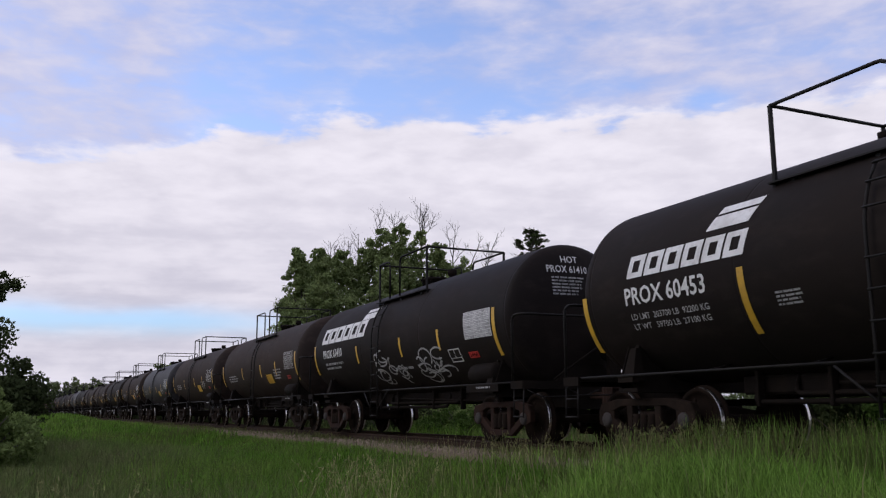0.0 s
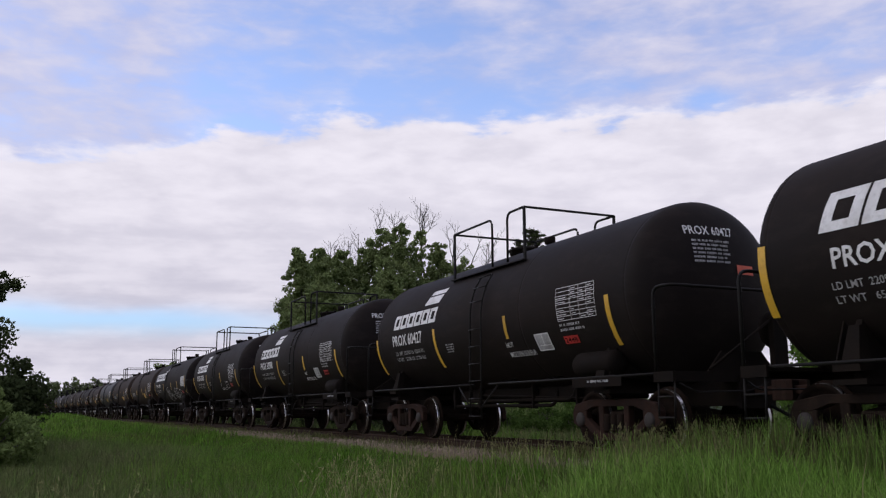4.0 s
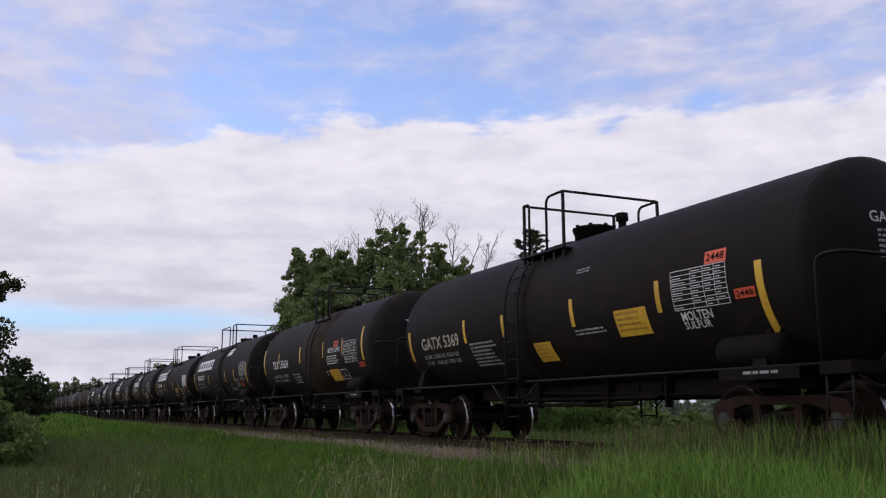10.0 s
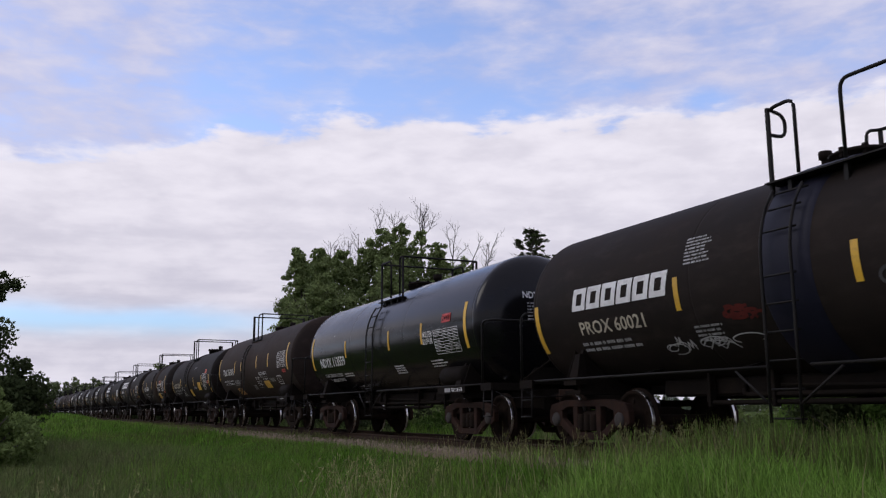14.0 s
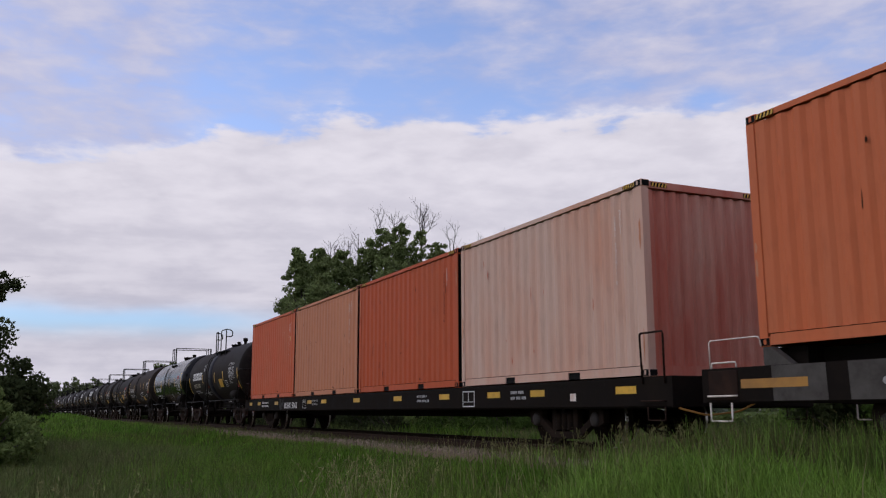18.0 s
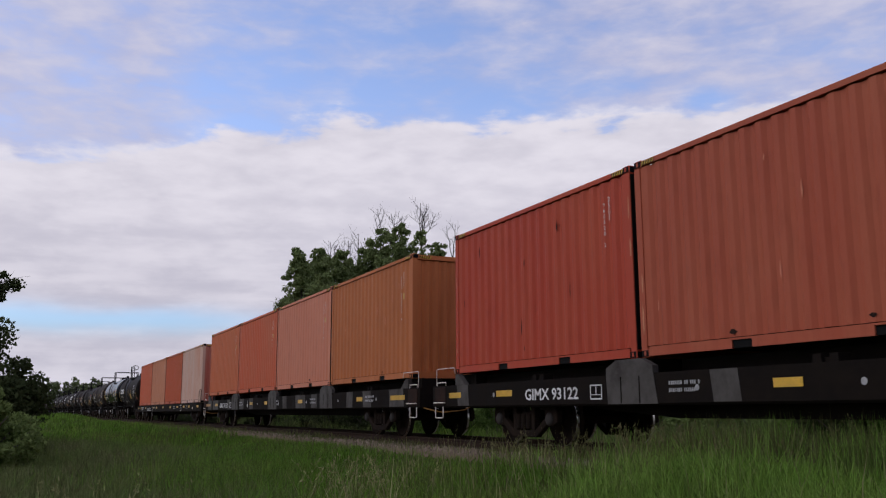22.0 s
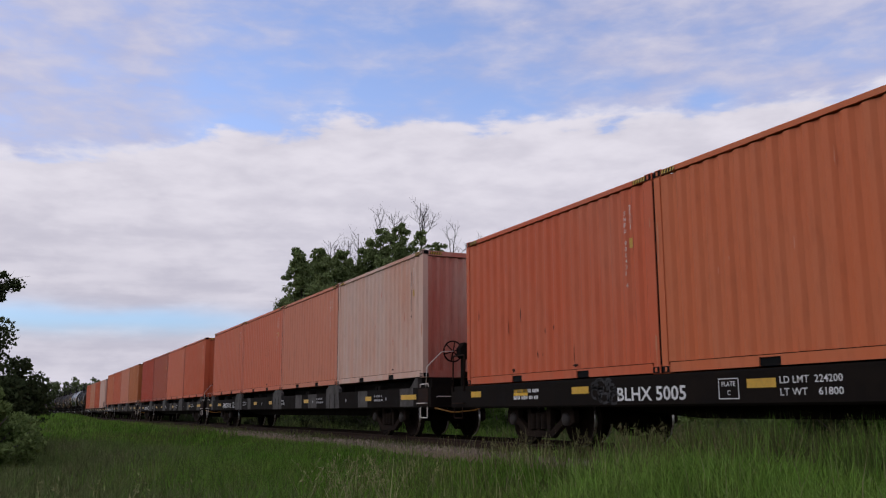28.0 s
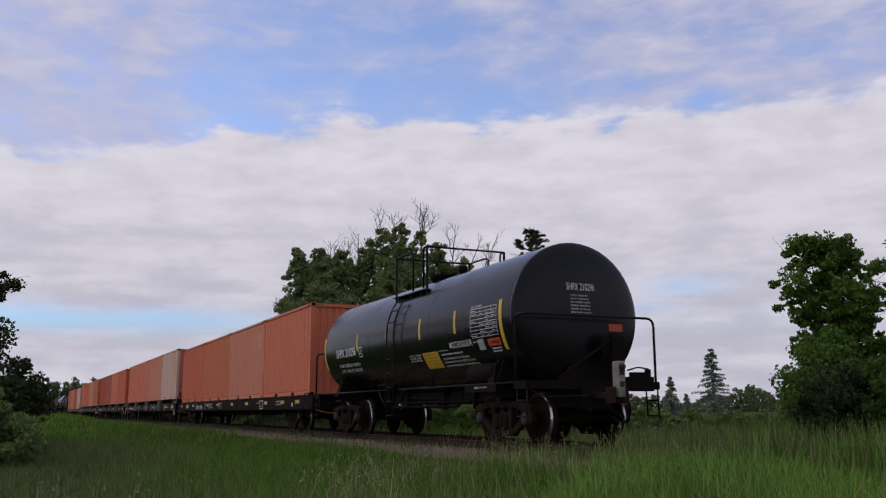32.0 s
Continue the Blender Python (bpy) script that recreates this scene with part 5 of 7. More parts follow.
M["soil"] = material("grassy_soil", (0.044, 0.070, 0.012), 1.0, spec=0.03, second=(0.050, 0.066, 0.016), amount=0.9, scale=0.6, third=(0.075, 0.062, 0.036), third_amount=0.5, third_scale=2.2, bump=0.6, bump_scale=8)
M["grass"] = material("meadow_grass", (0.090, 0.190, 0.022), 0.75, second=(0.150, 0.240, 0.042), amount=1.0, scale=0.32, third=(0.19, 0.150, 0.075), third_amount=0.75, third_scale=0.75, island=True, vary=0.6, spec=0.08, trans=0.35)
M["lushgrass"] = material("fresh_tall_grass", (0.150, 0.285, 0.042), 0.6, second=(0.215, 0.340, 0.066), amount=0.9, scale=0.6, third=(0.27, 0.24, 0.12), third_amount=0.5, third_scale=2.0, island=True, vary=0.6, spec=0.1, trans=0.4)
M["weed"] = material("olive_brown_weed", (0.115, 0.125, 0.046), 0.8, second=(0.085, 0.120, 0.032), amount=0.9, scale=0.8, third=(0.16, 0.12, 0.075), third_amount=0.6, third_scale=2.5, island=True, vary=0.4, spec=0.05, trans=0.3)
M["rough"] = material("rough_field_grass", (0.108, 0.158, 0.044), 0.8, second=(0.150, 0.156, 0.072), amount=1.0, scale=0.55, third=(0.125, 0.088, 0.052), third_amount=0.8, third_scale=1.6, island=True, vary=0.6, spec=0.05, trans=0.3)
M["plume"] = material("olive_brown_seed_head", (0.165, 0.150, 0.068), 0.85, second=(0.125, 0.155, 0.048), amount=0.9, scale=2.0, third=(0.24, 0.175, 0.115), third_amount=0.6, third_scale=4.0, island=True, vary=0.4, spec=0.04, trans=0.35)
M["straw"] = material("dry_grass_stalk", (0.28, 0.27, 0.12), 0.7, second=(0.18, 0.19, 0.07), amount=0.8, scale=3, island=True, vary=0.3, spec=0.06)


def track_x(y):
    d = np.maximum(0.0, np.asarray(y, dtype=float) - BEND_FROM)
    return CENTRE - d * d / (2 * BEND)


def ground_z(x, y):
    """Height of the land: a low bed for the track, a mound beside it ahead, and gently rising land behind it."""
    x, y = np.asarray(x, dtype=float), np.asarray(y, dtype=float)
    d = x - track_x(y)
    a = np.abs(d)
    bed = -0.17 - 0.02 * a
    side = -0.56 + 0.06 * np.sin(x * 0.7 + y * 0.23) + 0.05 * np.sin(y * 0.41 - x * 0.3)
    near = np.where(d < 0, side, -0.62 + 0.03 * np.sin(y * 0.3) + 0.010 * np.clip(a - 6, 0, 60))
    t = np.clip((a - 2.7) / 1.6, 0, 1)
    t = t * t * (3 - 2 * t)
    z = bed * (1 - t) + near * t
    z = z + MOUND * np.exp(-((x - 2.2) / 2.6) ** 2 - ((y - 62) / 20) ** 2) * (d < -2.2)
    z = z - 0.35 * np.exp(-(x ** 2 + y ** 2) / 18)
    return z


def sheet(name, xs, ys, fz, mat):
    X, Y = np.meshgrid(xs, ys)
    Z = fz(X, Y)
    v = np.stack([X.ravel(), Y.ravel(), Z.ravel()], 1)
    n, k = len(ys), len(xs)
    i = (np.arange(n - 1)[:, None] * k + np.arange(k - 1)[None]).ravel()
    f = np.stack([i, i + 1, i + k + 1, i + k], 1)
    me = bpy.data.meshes.new(name)
    me.from_pydata(v.tolist(), [], f.tolist())
    me.materials.append(mat)
    for p in me.polygons:
        p.use_smooth = True
    return new(name, me)


gx = np.concatenate([[-1500, -600, -250, -110, -60], np.arange(-36, -6, 3.0), np.arange(-6, 22, 0.5), np.arange(22, 60, 4.0), [70, 100, 160, 300, 700, 1500]])
gy = np.concatenate([[-1500, -500, -160, -60, -30], np.arange(-16, 60, 1.0), np.arange(60, 200, 5.0), np.arange(200, 420, 20.0), [500, 700, 1100, 2000]])
tagged(sheet("ground", gx, gy, ground_z, M["soil"]), "grassy open ground beside the railway", "ground", kind="structure")

by = np.concatenate([np.arange(-40, 120, 1.0), np.arange(120, 460, 5.0)])
bx = np.linspace(-2.75, 2.75, 23)


def ballast_bed():
    rnd = np.random.RandomState(3)
    D, Y = np.meshgrid(bx, by)
    a = np.abs(D)
    Z = np.where(a < 1.5, -0.185, -0.185 - (a - 1.5) * 0.10) + rnd.normal(0, 0.012, D.shape)
    Z = np.maximum(Z, ground_z(track_x(Y) + D, Y) + 0.02)
    Z[:, 0] -= 0.15
    Z[:, -1] -= 0.15
    v = np.stack([(track_x(Y) + D).ravel(), Y.ravel(), Z.ravel()], 1)
    n, k = D.shape
    i = (np.arange(n - 1)[:, None] * k + np.arange(k - 1)[None]).ravel()
    me = bpy.data.meshes.new("ballast")
    me.from_pydata(v.tolist(), [], np.stack([i, i + 1, i + k + 1, i + k], 1).tolist())
    me.materials.append(M["ballast"])
    bed = tagged(new("ballast", me), "bed of grey-brown crushed stone under the track", "ballast", kind="structure")
    # loose stones on the shoulder next to the meadow and between the ties
    base = np.array([(1, 0, 0), (-1, 0, 0), (0, 1, 0), (0, -1, 0), (0, 0, 1), (0, 0, -1)], float)
    tri = np.array([(0, 2, 4), (2, 1, 4), (1, 3, 4), (3, 0, 4), (2, 0, 5), (1, 2, 5), (3, 1, 5), (0, 3, 5)])
    n = 26000
    y = 4 + 40 * rnd.rand(n) ** 1.5
    d = np.where(rnd.rand(n) < 0.6, rnd.uniform(-2.95, -1.3, n), rnd.uniform(-1.3, 1.6, n))
    x = track_x(y) + d
    z = np.where(np.abs(d) < 1.5, -0.185, -0.185 - (np.abs(d) - 1.5) * 0.10)
    r = rnd.uniform(0.018, 0.042, n)
    sc = rnd.uniform(0.6, 1.3, (n, 6, 3))
    V = base[None] * sc * r[:, None, None] + np.stack([x, y, z + r * 0.4], 1)[:, None]
    F = tri[None] + (np.arange(n) * 6)[:, None, None]
    me = bpy.data.meshes.new("ballast_stones")
    me.from_pydata(V.reshape(-1, 3).tolist(), [], F.reshape(-1, 3).tolist())
    me.materials.append(M["stone"])
    tagged(new("ballast_stones", me), "loose crushed stones on the track bed", "gravel", kind="stuff")


ballast_bed()


def rails():
    road = thing("railway_track", "single railway track on wooden ties curving gently away", "track")
    tagged(road, kind="structure")
    prof = [(-0.07, -0.175), (0.07, -0.175), (0.07, -0.16), (0.012, -0.14), (0.012, -0.045), (0.036, -0.035), (0.036, -0.006), (0.028, 0), (-0.028, 0), (-0.036, -0.006), (-0.036, -0.035), (-0.012, -0.045), (-0.012, -0.14), (-0.07, -0.16)]
    ys = np.concatenate([[-40, 0, 20], np.arange(40, 460, 20.0)])
    for s in (-0.7525, 0.7525):
        bm = bmesh.new()
        rings = []
        for y in ys:
            x = float(track_x(y)) + s
            rings.append([bm.verts.new((x + a, y, b)) for a, b in prof])
        for p, q in zip(rings, rings[1:]):
            for k in range(len(prof)):
                bm.faces.new((p[k], p[(k + 1) % len(prof)], q[(k + 1) % len(prof)], q[k]))
        part("rail", bm, M["rail"], road)
    me = mesh_of("tie", block(-1.3, 1.3, -0.11, 0.11, -0.36, -0.178, 0.012), M["tie"])
    rnd = random.Random(5)
    for i in range(150):
        y = -4 + i * 0.53
        part("tie", me, None, road, at=pose(float(track_x(y)) + rnd.uniform(-0.04, 0.04), y, rnd.uniform(-0.006, 0.0), 0, 0, rnd.uniform(-1.2, 1.2)))


rails()


def blades(name, label, xs, ys, hs, ws, mat, lean=0.35, seed=1, cat="grass", bends=2):
    """Grass: each blade a narrow bent strip that ends in a point."""
    rnd = np.random.RandomState(seed)
    n = len(xs)
    z = ground_z(xs, ys) - 0.02
    a = rnd.rand(n) * 2 * math.pi
    la = rnd.rand(n) * 2 * math.pi
    ln = rnd.rand(n) * lean
    side = np.stack([np.cos(a), np.sin(a), np.zeros(n)], 1) * ws[:, None] / 2
    tip = np.stack([np.cos(la) * ln * hs, np.sin(la) * ln * hs, hs * (1 - 0.25 * ln)], 1)
    root = np.stack([xs, ys, z], 1)
    m1 = root + tip * np.array([0.30, 0.30, 0.55])
    V = np.stack([root - side, root + side, m1 - side * 0.75, m1 + side * 0.75, root + tip], 1)
    k = np.arange(n)[:, None] * 5
    me = bpy.data.meshes.new(name)
    quads = (k + np.array([[0, 1, 3, 2]])).tolist()
    tris = (k + np.array([[2, 3, 4]])).tolist()
    me.from_pydata(V.reshape(-1, 3).tolist(), [], quads + tris)
    me.materials.append(mat)
    return tagged(new(name, me), label, cat, kind="stuff")


def scatter(n, x0, x1, y0, y1, seed, keep=None):
    rnd = np.random.RandomState(seed)
    x, y = rnd.uniform(x0, x1, n), y0 + (y1 - y0) * rnd.rand(n)
    if keep is not None:
        m = rnd.rand(n) < keep(x, y)
        x, y = x[m], y[m]
    return x, y, rnd


def patchy(x, y, s=1.0, o=0.0):
    return 0.5 + 0.25 * np.sin(x * 1.3 * s + 2.1 * np.sin(y * 0.37 * s + o)) + 0.25 * np.sin(y * 0.9 * s + 1.7 * np.sin(x * 0.6 * s + o))


# ---- meadow ----
def plumes(name, label, xs, ys, hs, mat, seed, heads=16, droop=0.25):
    """Seeding grass: a thin bent stalk, a few long leaves and a loose feathery head of small chaff."""
    rnd = np.random.RandomState(seed)
    n = len(xs)
    root = np.stack([xs, ys, ground_z(xs, ys) - 0.02], 1)
    a = rnd.rand(n) * 2 * math.pi
    lean = (0.08 + droop * rnd.rand(n)) * hs
    way = np.stack([np.cos(a) * lean, np.sin(a) * lean, hs], 1)
    side = np.stack([-np.sin(a), np.cos(a), np.zeros(n)], 1)

    def along(f):
        return root + way * np.stack([f ** 2, f ** 2, f - 0.10 * f ** 3], -1)
    V, F, k = [], [], 0
    ks = np.linspace(0, 1, 5)
    for f0, f1 in zip(ks, ks[1:]):
        p, q = along(np.full(n, f0)), along(np.full(n, f1))
        V.append(np.stack([p - side * 0.003, p + side * 0.003, q + side * 0.002, q - side * 0.002], 1))
    for _ in range(heads):
        f = 0.66 + 0.34 * rnd.rand(n)
        p = along(f) + rnd.normal(0, 1, (n, 3)) * (0.034 * (1.15 - (f - 0.66) / 0.34))[:, None] * np.array([1, 1, 0.6])
        d = rnd.normal(0, 1, (n, 3)) * 0.011 + np.array([0, 0, 0.012])
        e = np.cross(d, rnd.normal(0, 1, (n, 3)))
        e = e / np.linalg.norm(e, axis=1)[:, None] * 0.006
        V.append(np.stack([p - d, p + e, p + d, p - e], 1))
    for _ in range(4):
        b = rnd.rand(n) * 2 * math.pi
        f = 0.35 * rnd.rand(n)
        p = along(f)
        out = np.stack([np.cos(b), np.sin(b), 1.4 * rnd.rand(n) + 0.5], 1) * (hs * rnd.uniform(0.22, 0.42, n))[:, None]
        w = np.stack([-np.sin(b), np.cos(b), np.zeros(n)], 1) * 0.005
        V.append(np.stack([p - w, p + w, p + out + w * 0.3, p + out - w * 0.3], 1))
    V = np.concatenate([v.reshape(-1, 3) for v in V])
    me = bpy.data.meshes.new(name)
    me.from_pydata(V.tolist(), [], np.arange(len(V)).reshape(-1, 4).tolist())
    me.materials.append(mat)
    return tagged(new(name, me), label, "grass", kind="stuff")


def tufts(x, y):
    """Uneven height of growth: tufts a hand to an arm across."""
    return 0.75 + 0.5 * patchy(x, y, 3.1, 1.0) * patchy(x, y, 5.3, 4.0) + 0.25 * patchy(x, y, 1.7, 2.0)


def meadow():
    x, y, r = scatter(170000, -5, 7.0, 4, 30, 11, lambda a, b: 0.30 + 0.70 * patchy(a, b, 0.8))
    d = x - track_x(y)
    m = (d < -2.15 - 0.7 * r.rand(len(x))) & (np.hypot(x, y) > 5.0) & (x > -3 - 0.02 * y) & (y > 0.30 * x)
    x, y, d = x[m], y[m], d[m]
    h = (0.13 + 0.17 * r.rand(len(x))) * (0.7 + 0.6 * patchy(x, y, 0.5, 2)) * np.clip(0.55 + 0.22 * (-d - 2.6), 0.55, 1.5)
    h = h * np.where(y < 12, 1.25, 1.0) * tufts(x, y)
    # lush growth towards the track, rough growth in the open field
    lush = r.rand(len(x)) < np.clip(0.5 + 0.30 * (x - 0.10 * y - 1.2) + 0.5 * (patchy(x, y, 0.6, 3) - 0.5), 0.04, 0.96)
    w = 0.008 + 0.008 * r.rand(len(x))
    blades("meadow_grass", "dense green meadow grass beside the track", x[lush], y[lush], h[lush], w[lush], M["grass"], 0.95, 12)
    blades("rough_grass", "dull green rough grass with brown patches in the field", x[~lush], y[~lush], h[~lush], w[~lush], M["rough"], 1.0, 35)
    x, y, r = scatter(110000, -14, 7.4, 30, 105, 13, lambda a, b: 0.5 + 0.5 * patchy(a, b, 0.4))
    m = (x - track_x(y) < -2.7) & (x > -4 - 0.05 * y)
    x, y = x[m], y[m]
    blades("far_meadow_grass", "green meadow grass on the mound along the track", x, y, 0.14 + 0.18 * r.rand(len(x)), 0.03 + 0.02 * r.rand(len(x)), M["grass"], 0.7, 14)
    # tall growth at the foot of the track bed
    x, y, r = scatter(15000, 5.9, 7.35, 4.2, 13.0, 15, lambda a, b: 0.10 + 0.90 * patchy(a, b, 1.6, 1) ** 2)
    m = r.rand(len(x)) < np.clip(1.0 - (y - 7.4) * 0.36, 0.02, 1)
    x, y = x[m], y[m]
    low = np.clip(0.70 + (y / x - 0.80) * 2.0, 0.62, 1.0)
    blades("tall_grass", "tall green grass at the foot of the track bed", x, y, low * (0.20 + 0.36 * r.rand(len(x))) * tufts(x, y) * np.clip(1.2 - (y - 6) * 0.09, 0.5, 1.1), 0.007 + 0.007 * r.rand(len(x)), M["lushgrass"], 0.95, 16)
    x, y, r = scatter(15000, 4.9, 7.6, 3.6, 8.6, 27, lambda a, b: 0.35 + 0.65 * patchy(a, b, 1.3, 2))
    m = y > 0.62 * x
    x, y = x[m], y[m]
    low = np.clip(0.70 + (y / x - 0.80) * 2.0, 0.62, 1.0)
    blades("tall_grass", "tall fresh grass close to the track", x, y, low * (0.20 + 0.34 * r.rand(len(x))) * tufts(x, y), 0.006 + 0.006 * r.rand(len(x)), M["lushgrass"], 0.95, 28)
    # seeding weeds that hide the foot of the track bed
    x, y, r = scatter(9000, 6.2, 7.5, 7.5, 34, 29, lambda a, b: 0.10 + 0.9 * patchy(a, b, 1.0, 6) ** 2)
    m = (x - track_x(y) < -2.45 - 0.4 * r.rand(len(x))) & ((y < 9) | (r.rand(len(x)) < 0.28))
    x, y = x[m], y[m]
    blades("seeding_weeds", "olive brown seeding weeds beside the track bed", x, y, (0.18 + 0.30 * r.rand(len(x))) * np.clip(1.25 - (y - 8) * 0.10, 0.6, 1.2), 0.008 + 0.009 * r.rand(len(x)), M["weed"], 0.9, 30)
    # feathery seed heads that stand before the wheels
    x, y, r = scatter(640, 6.9, 8.35, 6.8, 14.5, 41, lambda a, b: 0.12 + 0.88 * patchy(a, b, 1.9, 2) ** 2)
    m = r.rand(len(x)) < np.clip(1.3 - (y - 8) * 0.17, 0.10, 1)
    x, y = x[m], y[m]
    plumes("seed_plumes", "feathery olive brown seed heads beside the rail", x, y, (0.34 + 0.42 * r.rand(len(x))) * np.clip(1.25 - (y - 7) * 0.085, 0.5, 1.15), M["plume"], 42)
    x, y, r = scatter(1500, 6.9, 8.3, 6.8, 13.5, 43, lambda a, b: 0.15 + 0.85 * patchy(a, b, 1.9, 2) ** 2)
    blades("shoulder_grass", "loose green grass on the shoulder of the track", x, y, (0.20 + 0.36 * r.rand(len(x))) * np.clip(1.25 - (y - 7) * 0.10, 0.35, 1.1), 0.007 + 0.007 * r.rand(len(x)), M["lushgrass"], 1.0, 44)
    x, y, r = scatter(1300, 7.15, 8.2, 6.6, 9.4, 49, lambda a, b: 0.10 + 0.90 * patchy(a, b, 2.3, 1) ** 2)
    blades("tall_weeds", "tall olive green weeds against the rail", x, y, (0.35 + 0.45 * r.rand(len(x))) * (0.6 + 0.6 * patchy(x, y, 2.3, 1)), 0.008 + 0.010 * r.rand(len(x)), M["weed"], 0.7, 50)
    # clumps as high as the axles
    for n, a, b, c, lo, seed in ((1500, 7.35, 7.5, 9.0, 0.60, 71), (700, 7.3, 9.0, 10.8, 0.30, 73), (1000, 7.2, 5.8, 6.9, 0.46, 75)):
        x, y, r = scatter(n, a, 7.95, b, c, seed, lambda e, f: 0.25 + 0.75 * patchy(e, f, 2.1, 5))
        h = (lo + 0.32 * r.rand(len(x))) * (0.75 + 0.35 * patchy(x, y, 2.1, 5))
        green = r.rand(len(x)) < 0.5
        w = 0.007 + 0.007 * r.rand(len(x))
        blades("tall_grass", "tall green grass clump close to the rail", x[green], y[green], h[green], w[green], M["lushgrass"], 0.40, seed + 1)
        blades("tall_weeds", "tall olive weeds among grass close to the rail", x[~green], y[~green], h[~green], w[~green], M["weed"], 0.35, seed + 20)
    x, y, r = scatter(420, 4.6, 7.4, 4.5, 15, 17)
    blades("seed_stalks", "pale dry seed stalks among the grass", x, y, 0.40 + 0.30 * r.rand(len(x)), 0.006 + 0.005 * r.rand(len(x)), M["straw"], 0.6, 18)
    x, y, r = scatter(40, 2.7, 3.9, 8.3, 9.8, 19)
    plumes("seed_stalks", "pale tall seed stalks standing in the meadow", x, y, 0.62 + 0.25 * r.rand(len(x)), M["straw"], 20, 12, 0.6)
    x, y, r = scatter(16, -0.9, 1.6, 7.2, 9.6, 45)
    plumes("seed_stalks", "pale tall seed stalks standing in the field", x, y, 0.52 + 0.25 * r.rand(len(x)), M["straw"], 46, 12, 0.6)
    x, y, r = scatter(36000, -3, 6.6, 8, 40, 21, lambda a, b: patchy(a, b, 0.45, 4) ** 3)
    blades("dry_grass", "dry brownish grass in patches of the meadow", x, y, 0.14 + 0.22 * r.rand(len(x)), 0.012 + 0.01 * r.rand(len(x)), M["weed"], 0.9, 22)
    # weeds at the edge of the stones
    x, y, r = scatter(30000, 6.9, 8.6, 8, 70, 23, lambda a, b: 0.12 + 0.7 * patchy(a, b, 1.1, 3) ** 2)
    d = x - track_x(y)
    m = (d < -0.9) & (d > -1.45 - 0.7 * r.rand(len(x)) ** 2)
    x, y = x[m], y[m]
    blades("edge_weeds", "thin weeds at the edge of the ballast", x, y, 0.12 + 0.24 * r.rand(len(x)) * patchy(x, y, 0.8, 2), 0.012 + 0.012 * r.rand(len(x)), M["weed"], 0.8, 24)
    # the meadow round the viewer's feet
    x, y, r = scatter(26000, -10, 6.4, -9, 6, 33, lambda a, b: 0.4 + 0.6 * patchy(a, b, 0.8))
    m = (np.hypot(x, y) < 9) & ((np.hypot(x, y) < 4.9) | (y < 0.30 * x) | (y < 3.9))
    m &= np.hypot(x, y) > 0.6
    x, y = x[m], y[m]
    blades("meadow_grass", "green meadow grass in front of the track", x, y, 0.10 + 0.12 * r.rand(len(x)), 0.012 + 0.008 * r.rand(len(x)), M["grass"], 0.8, 34)
    # land behind the track
    x, y, r = scatter(90000, 11.6, 34, 3, 60, 25, lambda a, b: 0.5 + 0.5 * patchy(a, b, 0.5, 5))
    m = x - track_x(y) > 2.3
    x, y = x[m], y[m]
    h, w = (0.32 + 0.36 * r.rand(len(x))) * (0.6 + 0.6 * patchy(x, y, 0.4, 1)) * tufts(x, y), 0.018 + 0.016 * r.rand(len(x))
    lush = patchy(x, y, 0.35, 4) + 0.3 * r.rand(len(x)) > 0.80
    blades("back_meadow_grass", "tall green grass behind the track", x[lush], y[lush], h[lush], w[lush], M["grass"], 0.8, 26)
    blades("back_rough_grass", "dull brownish grass behind the track", x[~lush], y[~lush], h[~lush], w[~lush], M["rough"], 0.8, 36)
    x, y, r = scatter(260, 11.8, 17, 6, 18, 47, lambda a, b: patchy(a, b, 0.9, 2))
    plumes("seed_plumes", "brown seed heads in the grass behind the track", x, y, 0.6 + 0.4 * r.rand(len(x)), M["plume"], 48)


meadow()

# ---- trees and shrubs ----
M["bark"] = material("grey_brown_bark", (0.085, 0.070, 0.055), 0.9, second=(0.045, 0.038, 0.03), amount=0.9, scale=5, stretch=(4, 4, 0.6), bump=0.7, bump_scale=20)
M["deadwood"] = material("grey_dead_wood", (0.050, 0.043, 0.038), 0.95, spec=0.05, second=(0.032, 0.027, 0.024), amount=0.8, scale=4, stretch=(3, 3, 0.6), bump=0.4)


def leaf_mat(name, a, b):
    return material(name, a, 0.75, second=b, amount=0.9, scale=0.35, third=tuple(c * 0.55 for c in a), third_amount=0.5, third_scale=1.4, island=True, vary=0.4, spec=0.05, trans=0.35)


M["leaf"] = leaf_mat("broad_green_leaf", (0.175, 0.225, 0.085), (0.240, 0.285, 0.115))
M["darkleaf"] = leaf_mat("dark_green_leaf", (0.050, 0.066, 0.026), (0.068, 0.085, 0.034))
M["bushleaf"] = leaf_mat("mid_green_leaf", (0.066, 0.112, 0.024), (0.088, 0.138, 0.032))
M["lightleaf"] = leaf_mat("fresh_green_leaf", (0.095, 0.170, 0.030), (0.140, 0.215, 0.044))
M["greyleaf"] = leaf_mat("grey_green_leaf", (0.120, 0.152, 0.066), (0.150, 0.180, 0.080))
M["brushleaf"] = leaf_mat("dull_green_brush_leaf", (0.150, 0.205, 0.062), (0.195, 0.245, 0.085))
M["needle"] = leaf_mat("spruce_needle", (0.215, 0.265, 0.190), (0.26, 0.31, 0.225))


